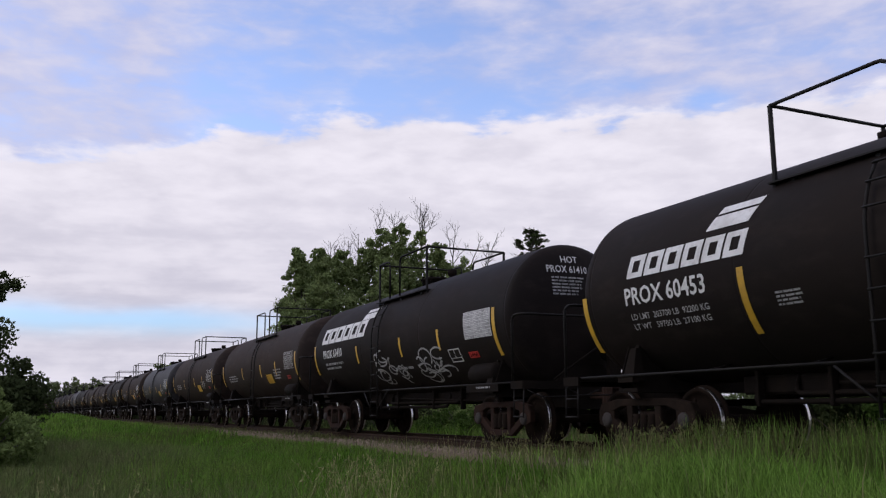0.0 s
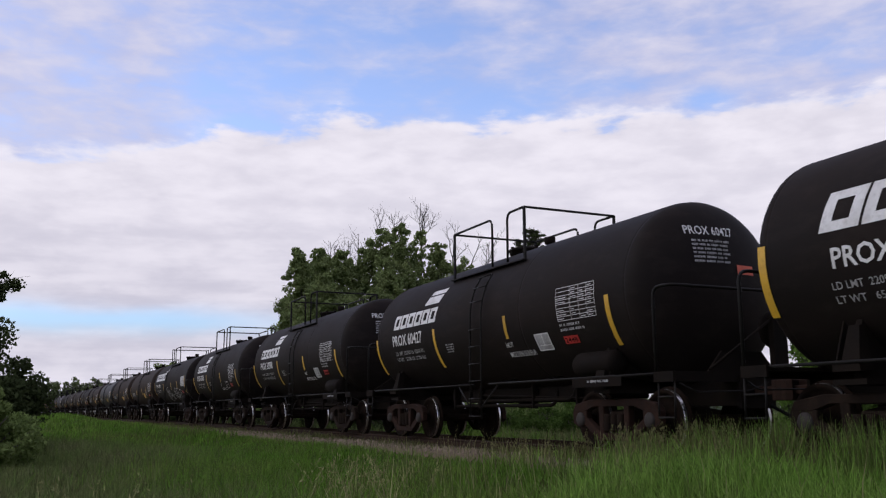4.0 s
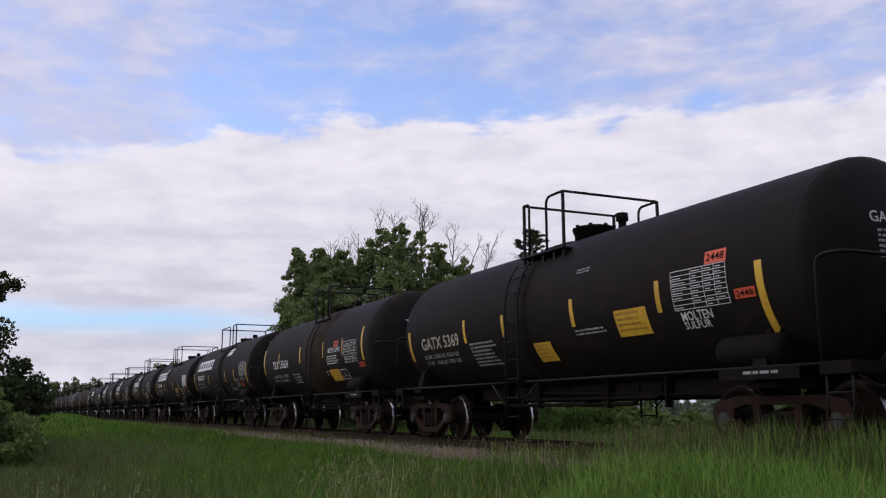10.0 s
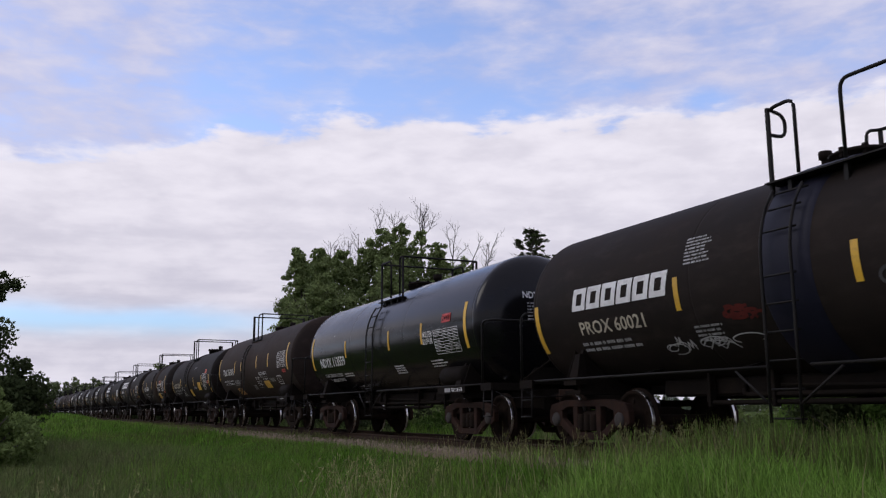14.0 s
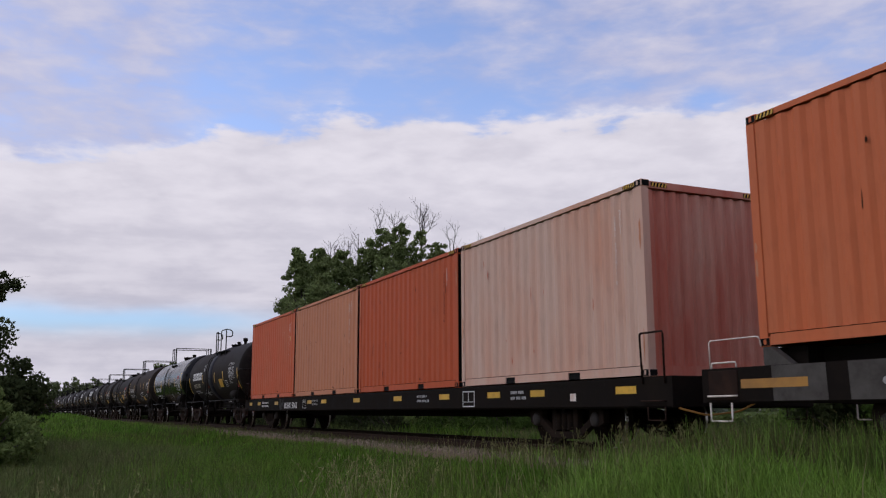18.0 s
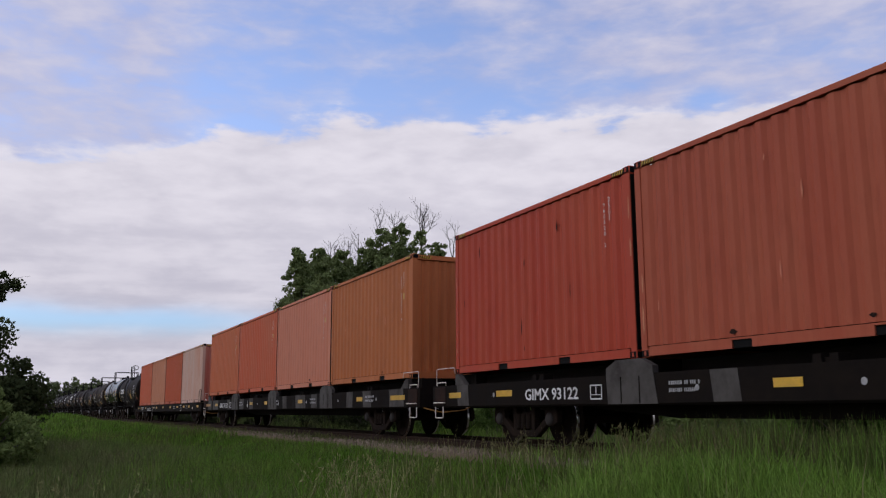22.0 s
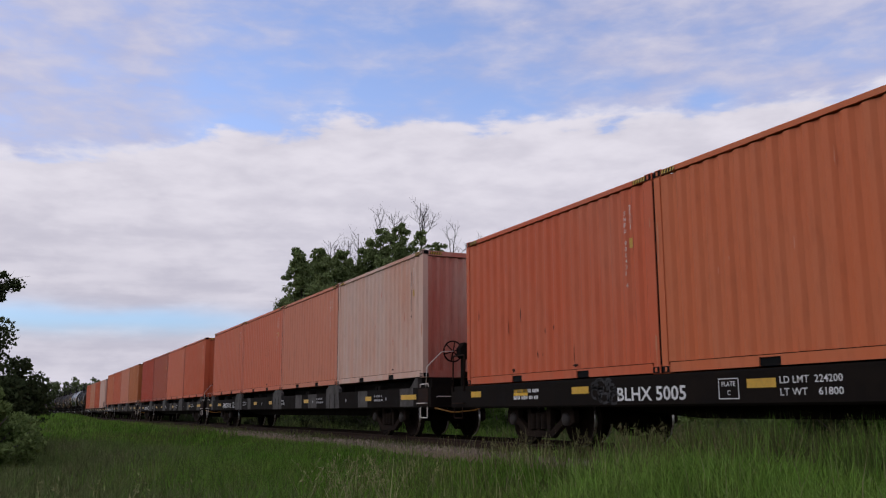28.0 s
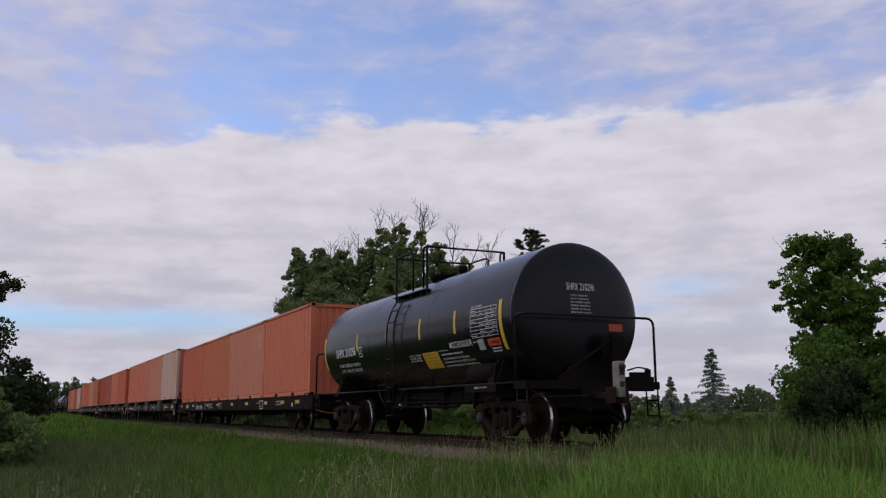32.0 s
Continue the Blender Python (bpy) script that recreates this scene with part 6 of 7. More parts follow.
def leaf_cloud(centres, radii, per, size, mat, name, rnd, flat=0.8, droop=0.0):
    """Leaves in clumps: small bent quads strewn through blobs."""
    n = len(centres)
    idx = np.repeat(np.arange(n), per)
    k = len(idx)
    g = rnd.normal(0, 1, (k, 3))
    g /= np.linalg.norm(g, axis=1)[:, None]
    rad = np.asarray(radii)[idx] * rnd.rand(k) ** 0.45
    p = np.asarray(centres)[idx] + g * rad[:, None] * np.array([1, 1, flat])
    a = rnd.normal(0, 1, (k, 3))
    a /= np.linalg.norm(a, axis=1)[:, None]
    b = np.cross(a, rnd.normal(0, 1, (k, 3)))
    b /= np.linalg.norm(b, axis=1)[:, None]
    s = size * (0.6 + 0.8 * rnd.rand(k))[:, None]
    V = np.stack([p - a * s, p + b * s * 0.55, p + a * s, p - b * s * 0.55 - np.array([0, 0, droop]) * s], 1)
    me = bpy.data.meshes.new(name)
    me.from_pydata(V.reshape(-1, 3).tolist(), [], (np.arange(k)[:, None] * 4 + np.arange(4)).tolist())
    me.materials.append(mat)
    return me


def limb(bm, p, d, length, r, rnd, depth, tips, droop=0.0, sides=6, taper=0.62):
    pts, q, v = [p.copy()], p.copy(), d.normalized()
    n = 4
    for _ in range(n):
        v = (v + Vector((rnd.gauss(0, 0.16), rnd.gauss(0, 0.16), rnd.gauss(0.04, 0.10) - droop))).normalized()
        q = q + v * length / n
        pts.append(q.copy())
    rings = []
    for i, c in enumerate(pts):
        w = (pts[min(i + 1, n)] - pts[max(i - 1, 0)]).normalized()
        s = w.cross(Vector((0.3, 0.2, 1)) if abs(w.z) < 0.9 else Vector((1, 0, 0))).normalized()
        u = s.cross(w)
        rr = r * (1 - taper * i / n)
        rings.append([bm.verts.new(c + (s * math.cos(a) + u * math.sin(a)) * rr) for a in (6.2832 * k / sides for k in range(sides))])
    for a, b in zip(rings, rings[1:]):
        for k in range(sides):
            bm.faces.new((a[k], a[(k + 1) % sides], b[(k + 1) % sides], b[k]))
    tips.append(pts[-1])
    if depth:
        tips.append(pts[2])
        for i in (1, 2, 3, 4):
            for _ in range(rnd.choice((1, 2))):
                w = (pts[i] - pts[i - 1]).normalized()
                side = Vector((rnd.gauss(0, 1), rnd.gauss(0, 1), rnd.gauss(0.25, 0.5))).normalized()
                limb(bm, pts[i], w * 0.55 + side * 0.8, length * rnd.uniform(0.42, 0.62), r * 0.42, rnd, depth - 1, tips, droop, max(4, sides - 1))


def at_bearing(az, dist):
    return math.sin(radians(az)) * dist, math.cos(radians(az)) * dist


def tree(name, label, x, y, height, spread, leaf, seed, bare=0.0, clump=0.9, per=120, size=0.12, trunk_h=0.35, stems=1, group="", most=330, peak=0.55, flat=0.65, fill=0, rise=(0.15, 0.75)):
    """A tapered trunk with forked limbs; leaf sprays sit at the tips, so that the outline is ragged and has gaps. peak: where on the trunk the crown is widest."""
    rnd = random.Random(seed)
    nr = np.random.RandomState(seed)
    t = thing(name, label, "tree" if "tree" in name else "shrub", group, at=pose(x, y, float(ground_z(x, y)) - 0.05))
    bm, tips = bmesh.new(), []
    for k in range(stems):
        lean = Vector((rnd.gauss(0, 0.05 + 0.12 * (stems > 1)), rnd.gauss(0, 0.05 + 0.12 * (stems > 1)), 1))
        base = Vector((rnd.gauss(0, 0.25), rnd.gauss(0, 0.25), 0)) * (stems > 1)
        tall = height * (0.90 if stems == 1 else rnd.uniform(0.65, 0.9))
        limb(bm, base, lean, tall, height * 0.011 + 0.02, rnd, 0, [], 0, 8, 0.94)
        top = base + lean.normalized() * tall
        n = 15 if stems == 1 else 7
        for i in range(n):
            f = trunk_h + (1 - trunk_h) * (i + rnd.random()) / n
            p = base.lerp(top, min(1, f))
            a = i * 2.4 + rnd.gauss(0, 0.4)
            g = (f - trunk_h) / (1 - trunk_h)
            reach = spread * (1.0 - 0.75 * max(0, g - peak) / (1 - peak) - 0.45 * max(0, peak - g) / peak) * rnd.uniform(0.65, 1.0)
            limb(bm, p, Vector((math.cos(a), math.sin(a), rnd.uniform(*rise))), reach, height * 0.004 + 0.01, rnd, 2, tips)
    tips = [p for p in tips if height * trunk_h * 0.8 < p.z < height and math.hypot(p.x, p.y) < spread * 1.25]
    part("trunk", bm, M["bark"], t)
    if bare < 1:
        keep = [p for p in tips if rnd.random() > bare]
        if len(keep) > most:
            keep = rnd.sample(keep, most)
        c = np.array([tuple(p) for p in keep])
        rad = clump * (0.45 + 1.1 * nr.rand(len(c)) ** 1.6)
        if fill:
            # small sprays all through the crown, thinner towards its outside
            g = nr.rand(fill)
            wide = spread * (1.0 - 0.75 * np.maximum(0, g - peak) / (1 - peak) - 0.45 * np.maximum(0, peak - g) / peak) * (0.8 + 0.35 * np.sin(g * 17 + seed) * np.sin(g * 41 + 2 * seed))
            a, q = nr.rand(fill) * 6.283, nr.rand(fill) ** 0.6
            c = np.concatenate([c, np.stack([np.cos(a) * q * wide, np.sin(a) * q * wide, height * (trunk_h + (0.99 - trunk_h) * g)], 1)])
            rad = np.concatenate([rad, clump * (0.35 + 0.5 * nr.rand(fill))])
        me = leaf_cloud(c, rad, per, size, leaf, "crown", nr, flat)
        part("crown", me, None, t)
    return t


def shrub(label, x, y, height, width, leaf, seed, per=110, size=0.09, name="shrub", depth=None):
    """Many stems from the ground with leaf clumps from the foot up."""
    rnd = random.Random(seed)
    nr = np.random.RandomState(seed)
    t = thing(name, label, "shrub", at=pose(x, y, float(ground_z(x, y)) - 0.05))
    bm, c, rad = bmesh.new(), [], []
    n = int(16 + width * 6)
    for _ in range(n):
        a, q = rnd.random() * 6.283, rnd.random() ** 0.6
        px, py = math.cos(a) * q * width / 2, math.sin(a) * q * (depth or width) / 2
        h = height * (1 - 0.55 * q * q) * rnd.uniform(0.7, 1.05)
        tips = []
        limb(bm, Vector((px * 0.35, py * 0.35, 0)), Vector((px * 0.65, py * 0.65, h)), math.hypot(math.hypot(px, py) * 0.65, h), 0.02 + height * 0.005, rnd, 0, tips, 0, 5)
        for f in np.linspace(0.12, 1.0, 5):
            c.append((px * (0.5 + 0.5 * f) + rnd.gauss(0, 0.15), py * (0.5 + 0.5 * f) + rnd.gauss(0, 0.15), h * f))
            rad.append(height * 0.13 * rnd.uniform(0.7, 1.5))
    part("stem", bm, M["bark"], t)
    part("crown", leaf_cloud(np.array(c), rad, per, size, leaf, "crown", nr), None, t)
    return t


def snag(az, dist, height, leaders, seed, label="bare grey dead tree with thin twigs"):
    """A dead trunk that ends in a few bare leaders: (sideways reach, drop below the top)."""
    rnd = random.Random(seed)
    x, y = at_bearing(az, dist)
    t = thing("dead_tree", label, "tree", "dead trees", at=pose(x, y, float(ground_z(x, y)) - 0.05))
    across = Vector((math.cos(radians(az)), -math.sin(radians(az)), 0))
    away = Vector((math.sin(radians(az)), math.cos(radians(az)), 0))
    height -= 0.5
    crown = height - 4.2
    bm = tube(bmesh.new(), [(0, 0, 0), (rnd.gauss(0, 0.1), rnd.gauss(0, 0.1), crown * 0.5), (0, 0, crown)], 0.095, 6)
    for n, (reach, drop) in enumerate(leaders):
        foot = Vector((0, 0, crown + (0.0 if n == 0 else rnd.uniform(-0.6, 1.0))))
        d = across * reach + away * rnd.gauss(0, 0.4) + Vector((0, 0, height - drop)) - foot
        at, v, pts = foot.copy(), d / 6, [foot.copy()]
        for k in range(6):
            at = at + v + (across * rnd.gauss(0, 0.09) + Vector((0, 0, rnd.gauss(0, 0.04)))) * (k < 5)
            pts.append(at.copy())
        for k, (a, b) in enumerate(zip(pts, pts[1:])):
            tube(bm, [tuple(a), tuple(b)], (0.062 if n == 0 else 0.044) * (1 - 0.12 * k), 5)
        for k in (2, 3, 4, 5):
            for _ in range(2 if rnd.random() < 0.45 else 1):
                side = across * rnd.choice((-1, 1)) * rnd.uniform(0.5, 1.0) + away * rnd.gauss(0, 0.5)
                limb(bm, pts[k], v.normalized() * 0.75 + side * 0.75, d.length * rnd.uniform(0.14, 0.34), 0.021, rnd, 1, [], -0.04, 4)
    part("trunk", bm, M["deadwood"], t)


def conifer(name, label, x, y, height, width, seed, ragged=0.3, from_h=0.05, mat="needle"):
    rnd = random.Random(seed)
    nr = np.random.RandomState(seed)
    t = thing(name, label, "tree", at=pose(x, y, float(ground_z(x, y)) - 0.05))
    bm = bmesh.new()
    lathe(bm, [(0, height * 0.018 + 0.03), (height * 0.5, height * 0.011 + 0.02), (height * 0.98, 0.012)], 8, "z")
    part("trunk", bm, M["bark"], t)
    bm, c, rad = bmesh.new(), [], []
    z = height * from_h
    while z < height * 0.99:
        f = 1 - z / height
        for _ in range(5):
            a, l = rnd.random() * 6.283, width / 2 * (f ** 0.8) * rnd.uniform(1 - ragged, 1.1) + 0.05
            tip = Vector((math.cos(a) * l, math.sin(a) * l, z - l * 0.12 + rnd.gauss(0, 0.05)))
            tube(bm, [(0, 0, z), tuple(tip)], 0.012 + 0.006 * l, 4)
            for g in np.arange(0.25, 1.01, 0.15):
                c.append((tip.x * g, tip.y * g, z + (tip.z - z) * g))
                rad.append((0.06 + 0.10 * l * (1.1 - g * 0.5)) * (1.0 + height * 0.06 * (ragged > 0.5)))
        z += (height * 0.026 + 0.06) * (1.0 + 0.6 * (ragged > 0.5))
    tagged(part("branch", bm, M["bark"], t), kind="stuff")
    part("foliage", leaf_cloud(np.array(c), np.array(rad) * 1.25, 13, 0.030 + height * 0.005, M[mat], "foliage", nr, 0.7), None, t)


# clump of aspens behind the track, with dead ones among them
for az, dist, h, sp, seed in ((15.6, 74, 14.7, 2.2, 31), (16.9, 78, 15.4, 2.5, 32), (18.4, 76, 14.8, 2.5, 33), (19.9, 79, 15.7, 2.6, 40), (21.1, 80, 17.6, 2.5, 34), (22.3, 78, 17.7, 2.7, 35), (23.5, 80, 17.4, 2.5, 36), (24.7, 82, 16.6, 2.9, 39), (26.2, 84, 15.5, 2.9, 29), (21.5, 70, 12.2, 3.0, 37), (17.3, 70, 11.8, 3.0, 38), (25.4, 74, 12.2, 3.0, 30), (15.4, 70, 9.0, 2.0, 27)):
    tree("aspen_tree", "green leafy aspen tree behind the track", *at_bearing(az, dist), h, sp, M["leaf"], seed, 0.0, 0.43, 44, 0.115, 0.10, group="aspens", most=300, flat=0.9, fill=330, rise=(0.5, 1.5))
for az, dist, h, leaders, seed in (
        (21.0, 84, 21.0, [(-0.3, 0), (-0.6, 0.7)], 41), (21.85, 85, 20.6, [(-0.6, 0), (0.2, 0.1), (0.7, 0.3)], 49),
        (23.55, 86, 21.8, [(-0.1, 0), (-0.6, 0.4), (0.3, 0.2), (0.7, 0.7), (1.6, 1.0)], 42), (25.6, 86, 19.6, [(0.2, 0), (-0.4, 0.3), (1.3, 1.9)], 44),
        (26.5, 85, 18.3, [(1.2, 0)], 45), (27.6, 84, 18.3, [(1.3, 0), (0.7, 0.7), (0.2, 1.2)], 50),
        (18.0, 80, 16.9, [(-0.6, 0.1), (-0.2, 0), (0.3, 0.4)], 46), (18.75, 82, 17.3, [(-0.2, 0), (0.2, 0.1), (-0.5, 0.5)], 47), (19.65, 82, 17.8, [(-0.2, 0), (-0.5, 0.7)], 48)):
    snag(az, dist, h, leaders, seed)
tree("pine_tree", "dark ragged pine tree showing above the train", *at_bearing(31.05, 95), 22.3, 2.9, M["darkleaf"], 51, 0.45, 0.36, 80, 0.10, 0.70, most=150, peak=0.45, flat=0.40)
# small far trees whose tops show over the cars
tree("small_tree", "small green tree far behind the track", *at_bearing(13.0, 118), 10.2, 3.2, M["leaf"], 52, 0, 0.7, 70, 0.20, 0.2)
tree("small_tree", "small green tree far behind the track", *at_bearing(11.6, 125), 9.4, 2.6, M["leaf"], 53, 0, 0.7, 70, 0.20, 0.2)
tree("small_tree", "small green tree far behind the track", *at_bearing(8.2, 150), 9.0, 2.4, M["leaf"], 54, 0, 0.7, 70, 0.22, 0.2)
# dark bushes and tree on the meadow side
shrub("dark green bush at the edge of the meadow", *at_bearing(-3.2, 30), 4.0, 3.9, M["darkleaf"], 55, 300, 0.075)
shrub("dark green bush at the edge of the meadow", *at_bearing(-2.9, 25), 1.8, 3.4, M["darkleaf"], 56, 300, 0.05)
shrub("low dull green bush in the meadow", *at_bearing(-3.0, 20), 1.75, 2.7, M["brushleaf"], 57, 300, 0.042)
tree("alder_tree", "dark leafy tree above the bushes", *at_bearing(-4.0, 42), 8.2, 2.0, M["darkleaf"], 60, 0.0, 0.36, 130, 0.075, 0.66, most=300)
# the tree and bushes beyond the end of the train
tree("poplar_tree", "fresh green leafy poplar beside dark bushes", *at_bearing(49.0, 36), 7.4, 2.25, M["lightleaf"], 61, 0.0, 0.36, 75, 0.085, 0.2, most=330, peak=0.76, fill=260, rise=(0.3, 1.1))
shrub("fresh green leafy bush below the poplar", *at_bearing(48.2, 33), 3.7, 2.8, M["lightleaf"], 62, 150, 0.075)
shrub("tall dark green bush behind the track", *at_bearing(52.6, 28), 2.7, 3.4, M["bushleaf"], 63, 220, 0.068)
shrub("tall dark green bush behind the track", *at_bearing(56.2, 26), 3.8, 4.4, M["darkleaf"], 64, 260, 0.065)
shrub("dark green bush behind the track", *at_bearing(49.4, 29), 2.6, 3.0, M["darkleaf"], 68, 200, 0.065)
conifer("spruce_tree", "young grey-green spruce in the open", *at_bearing(41.6, 62), 5.1, 3.4, 65, 0.45)
conifer("spruce_tree", "small young spruce in the open", *at_bearing(39.1, 66), 3.4, 1.6, 66)
conifer("spruce_tree", "small young spruce in the open", *at_bearing(40.0, 70), 2.2, 1.4, 67)
bushes = random.Random(4)
for i in range(34):
    az = 13.0 + i * 1.05
    dist = max(bushes.uniform(36, 50), 15.5 / math.sin(radians(az)))
    shrub("low grey-green bush in rough grass", *at_bearing(az, dist), dist / 43 * bushes.uniform(1.45, 1.8) * (0.60 if az > 41 else 0.76 if az > 36 else 1.0), dist / 43 * bushes.uniform(3.2, 4.4), M["brushleaf" if bushes.random() < (0.5 if az < 36 else 0.85) else "bushleaf"], 70 + i, 120, 0.05)


# added row of dark bushes that blocks the bright gaps under the far cars
for i in range(30):
    y = 36 + i * 4.6
    shrub("low dark bush close behind the track", float(track_x(y)) + bushes.uniform(4.2, 6.0), y, bushes.uniform(1.2, 1.6), bushes.uniform(4.2, 5.4), M["darkleaf"], 130 + i, 70, 0.075)


def far_woods():
    """A distant belt of trees: clumps strewn along a line, joined."""
    nr = np.random.RandomState(9)
    c, r = [], []
    for az in np.concatenate([np.arange(-180, -6, 0.8), np.arange(-6, 60, 0.16), np.arange(60, 180, 0.8)]):
        dist = 330 + 40 * math.sin(az * 0.7)
        h = (4.5 + 2.0 * math.sin(az * 0.9) + 1.4 * math.sin(az * 2.3 + 1)) * (1.0 if 5.0 < az < 75 else 2.2)
        if -1.0 < az < 4.6:
            h = 11.0 - 0.9 * abs(az - 2.6) + nr.rand() * 1.2 + 1.3 * math.sin(az * 5.1) + 0.8 * math.sin(az * 11.7)
        h = max(2.5, h)
        px, py = at_bearing(az, dist)
        for f in np.arange(0.5, h, 0.9) / h:
            c.append((px + nr.normal(0, 0.8), py + nr.normal(0, 1.0), f * h))
            r.append(1.7 * (1.1 - 0.45 * f))
    me = leaf_cloud(np.array(c), r, 42, 0.42, M["greyleaf"], "far_woods", nr)
    tagged(new("far_woods", me), "distant belt of grey-green trees on the horizon", "woods", kind="stuff")


far_woods()

# ---- the train, front to rear ----
STD = dict(
    stripes=[(-5.44, -5.33, -0.95, -0.04), (-2.05, -1.94, -0.91, -0.03), (1.10, 1.20, -0.48, -0.05), (4.32, 4.43, -0.85, -0.04)],
    logo=[(-4.31, -1.83, 0.12, 0.45)], emblem=[(-2.66, -1.70, 0.55, 0.90)], table=[(2.95, 4.06, -0.32, 0.22)], square=[(2.08, 2.54, -0.79, -0.47)],
    hazard=[(2.97, 3.39, -0.72, -0.58, "red")], small=[(2.96, 3.71, -0.53, -0.37, 2), (-1.5, -1.1, -0.6, -0.4, 4)])


def std_car(number, s0, seed, **more):
    spec = dict(STD, seed=seed, wider=0.018, half=4.88, number=number, reach=5.95, bogies=4.2, label="black tank car with white slanted blocks and yellow stripes", deck=(-1.68, 1.33, 0.05, 0.67))
    spec["text"] = [(number, -4.35, -2.64, -0.27, -0.01), ("HOT", 1.01, 1.27, -0.65, -0.55), ("MOLTEN SULFUR", 1.01, 1.93, -0.85, -0.74),
                    ("LD LMT  203700 LB  92200 KG", -4.29, -2.65, -0.49, -0.40, "faint"), ("LT WT   59700 LB  27100 KG", -4.29, -2.68, -0.64, -0.55, "faint")]
    spec.update(more)
    return tank_car(spec, s0)


LONG = [(-6.2, -6.08, -0.72, 0.16), (-2.5, -2.4, -0.53, -0.06), (0.52, 0.62, -0.52, -0.06), (2.68, 2.78, -0.5, -0.05), (5.22, 5.34, -0.78, 0.16)]
tank_car(dict(seed=1, half=5.75, reach=6.5, bogies=5.0, number="PROX 61410", hot=True, paint="black", label="dusty black tank car with graffiti on its side", stripes=LONG,
              logo=[(-5.5, -1.75, 0.16, 0.62)], emblem=[(-2.35, -1.26, 0.63, 0.95)], text=[("PROX 61410", -5.3, -3.65, -0.26, -0.02)], panel=[(4.0, 5.16, -0.36, 0.17)],
              table=[(4.02, 5.14, -0.36, 0.17)], square=[(3.08, 3.6, -0.81, -0.51)], hazard=[(3.97, 4.38, -0.76, -0.62, "red")], scrawl=[(-1.31, 0.33, -1.15, -0.42), (1.35, 2.84, -1.15, -0.54)],
              small=[(-5.2, -3.6, -0.65, -0.4, 2), (-0.1, 1.2, -0.9, -0.78, 1)], deck=(-1.63, 1.4, -0.92, -0.26)), 20.1)
std_car("PROX 60453", 6.33, 2, bogie_shift=0.2)
std_car("PROX 60388", -6.84, 3, panel=[(2.08, 2.54, -0.79, -0.47)])
std_car("PROX 60427", -20.0, 4, bogie_shift=0.15, panel=[(2.08, 2.54, -0.79, -0.47)])
tank_car(dict(seed=5, half=5.72, reach=6.5, bogies=5.0, number="PROX 61449", hot=True, label="black tank car with white slanted blocks and an amber placard", stripes=LONG,
              logo=[(-5.3, -1.75, 0.16, 0.64)], emblem=[(-2.25, -1.33, 0.61, 0.93)], text=[("PROX 61449", -5.13, -3.5, -0.26, -0.02), ("LD LMT  220900 LB  100150 KG", -5.2, -3.54, -0.49, -0.40, "faint"), ("LT WT   65100 LB  29560 KG", -5.2, -3.58, -0.65, -0.56, "faint"), ("HOT", 0.86, 1.09, -0.71, -0.59, "faint"), ("MOLTEN SULFUR", 0.8, 1.74, -0.94, -0.8, "faint")],
              panel=[(4.03, 5.14, -0.37, 0.22)], table=[(4.05, 5.12, -0.36, 0.2)], square=[(3.13, 3.66, -0.79, -0.49)], placard=[(1.35, 2.2, -0.71, -0.42, "amber")],
              hazard=[(4.01, 4.4, -0.71, -0.58, "red")], small=[(-1.9, -1.5, -0.7, -0.4, 4), (4.05, 4.9, -0.56, -0.42, 2)], deck=(-1.63, 1.4, -0.92, -0.26)), -33.7)
tank_car(dict(seed=6, half=5.72, wider=0.02, reach=6.5, bogies=5.0, number="PROX 61327", hot=True, paint="dull", label="dusty black tank car with large white slanted blocks", stripes=[LONG[0], LONG[1], (1.2, 1.3, -0.49, -0.03), (2.98, 3.08, -0.49, -0.03), LONG[4]],
              logo=[(-5.3, -1.62, 0.19, 0.68)], emblem=[(1.05, 2.03, 0.67, 1.03)], text=[("PROX 61327", -5.09, -3.49, -0.26, -0.01), ("LD LMT  220900 LB  100150 KG", -5.15, -3.59, -0.48, -0.39, "faint"), ("LT WT   65100 LB  29560 KG", -5.15, -3.63, -0.64, -0.55, "faint"), ("HOT", 2.07, 2.3, -0.71, -0.59, "faint"), ("MOLTEN SULFUR", 2.02, 2.95, -0.91, -0.77, "faint")],
              table=[(4.06, 5.16, -0.32, 0.22)], square=[(3.21, 3.69, -0.76, -0.46)], hazard=[(4.02, 4.45, -0.78, -0.63, "red")], small=[(-1.2, -0.9, -0.9, -0.55, 6), (4.1, 5.0, -0.56, -0.4, 2)],
              band=(-0.4, 0.5, "dull"), deck=(-1.4, 1.64, 0.37, 0.99)), -47.95)
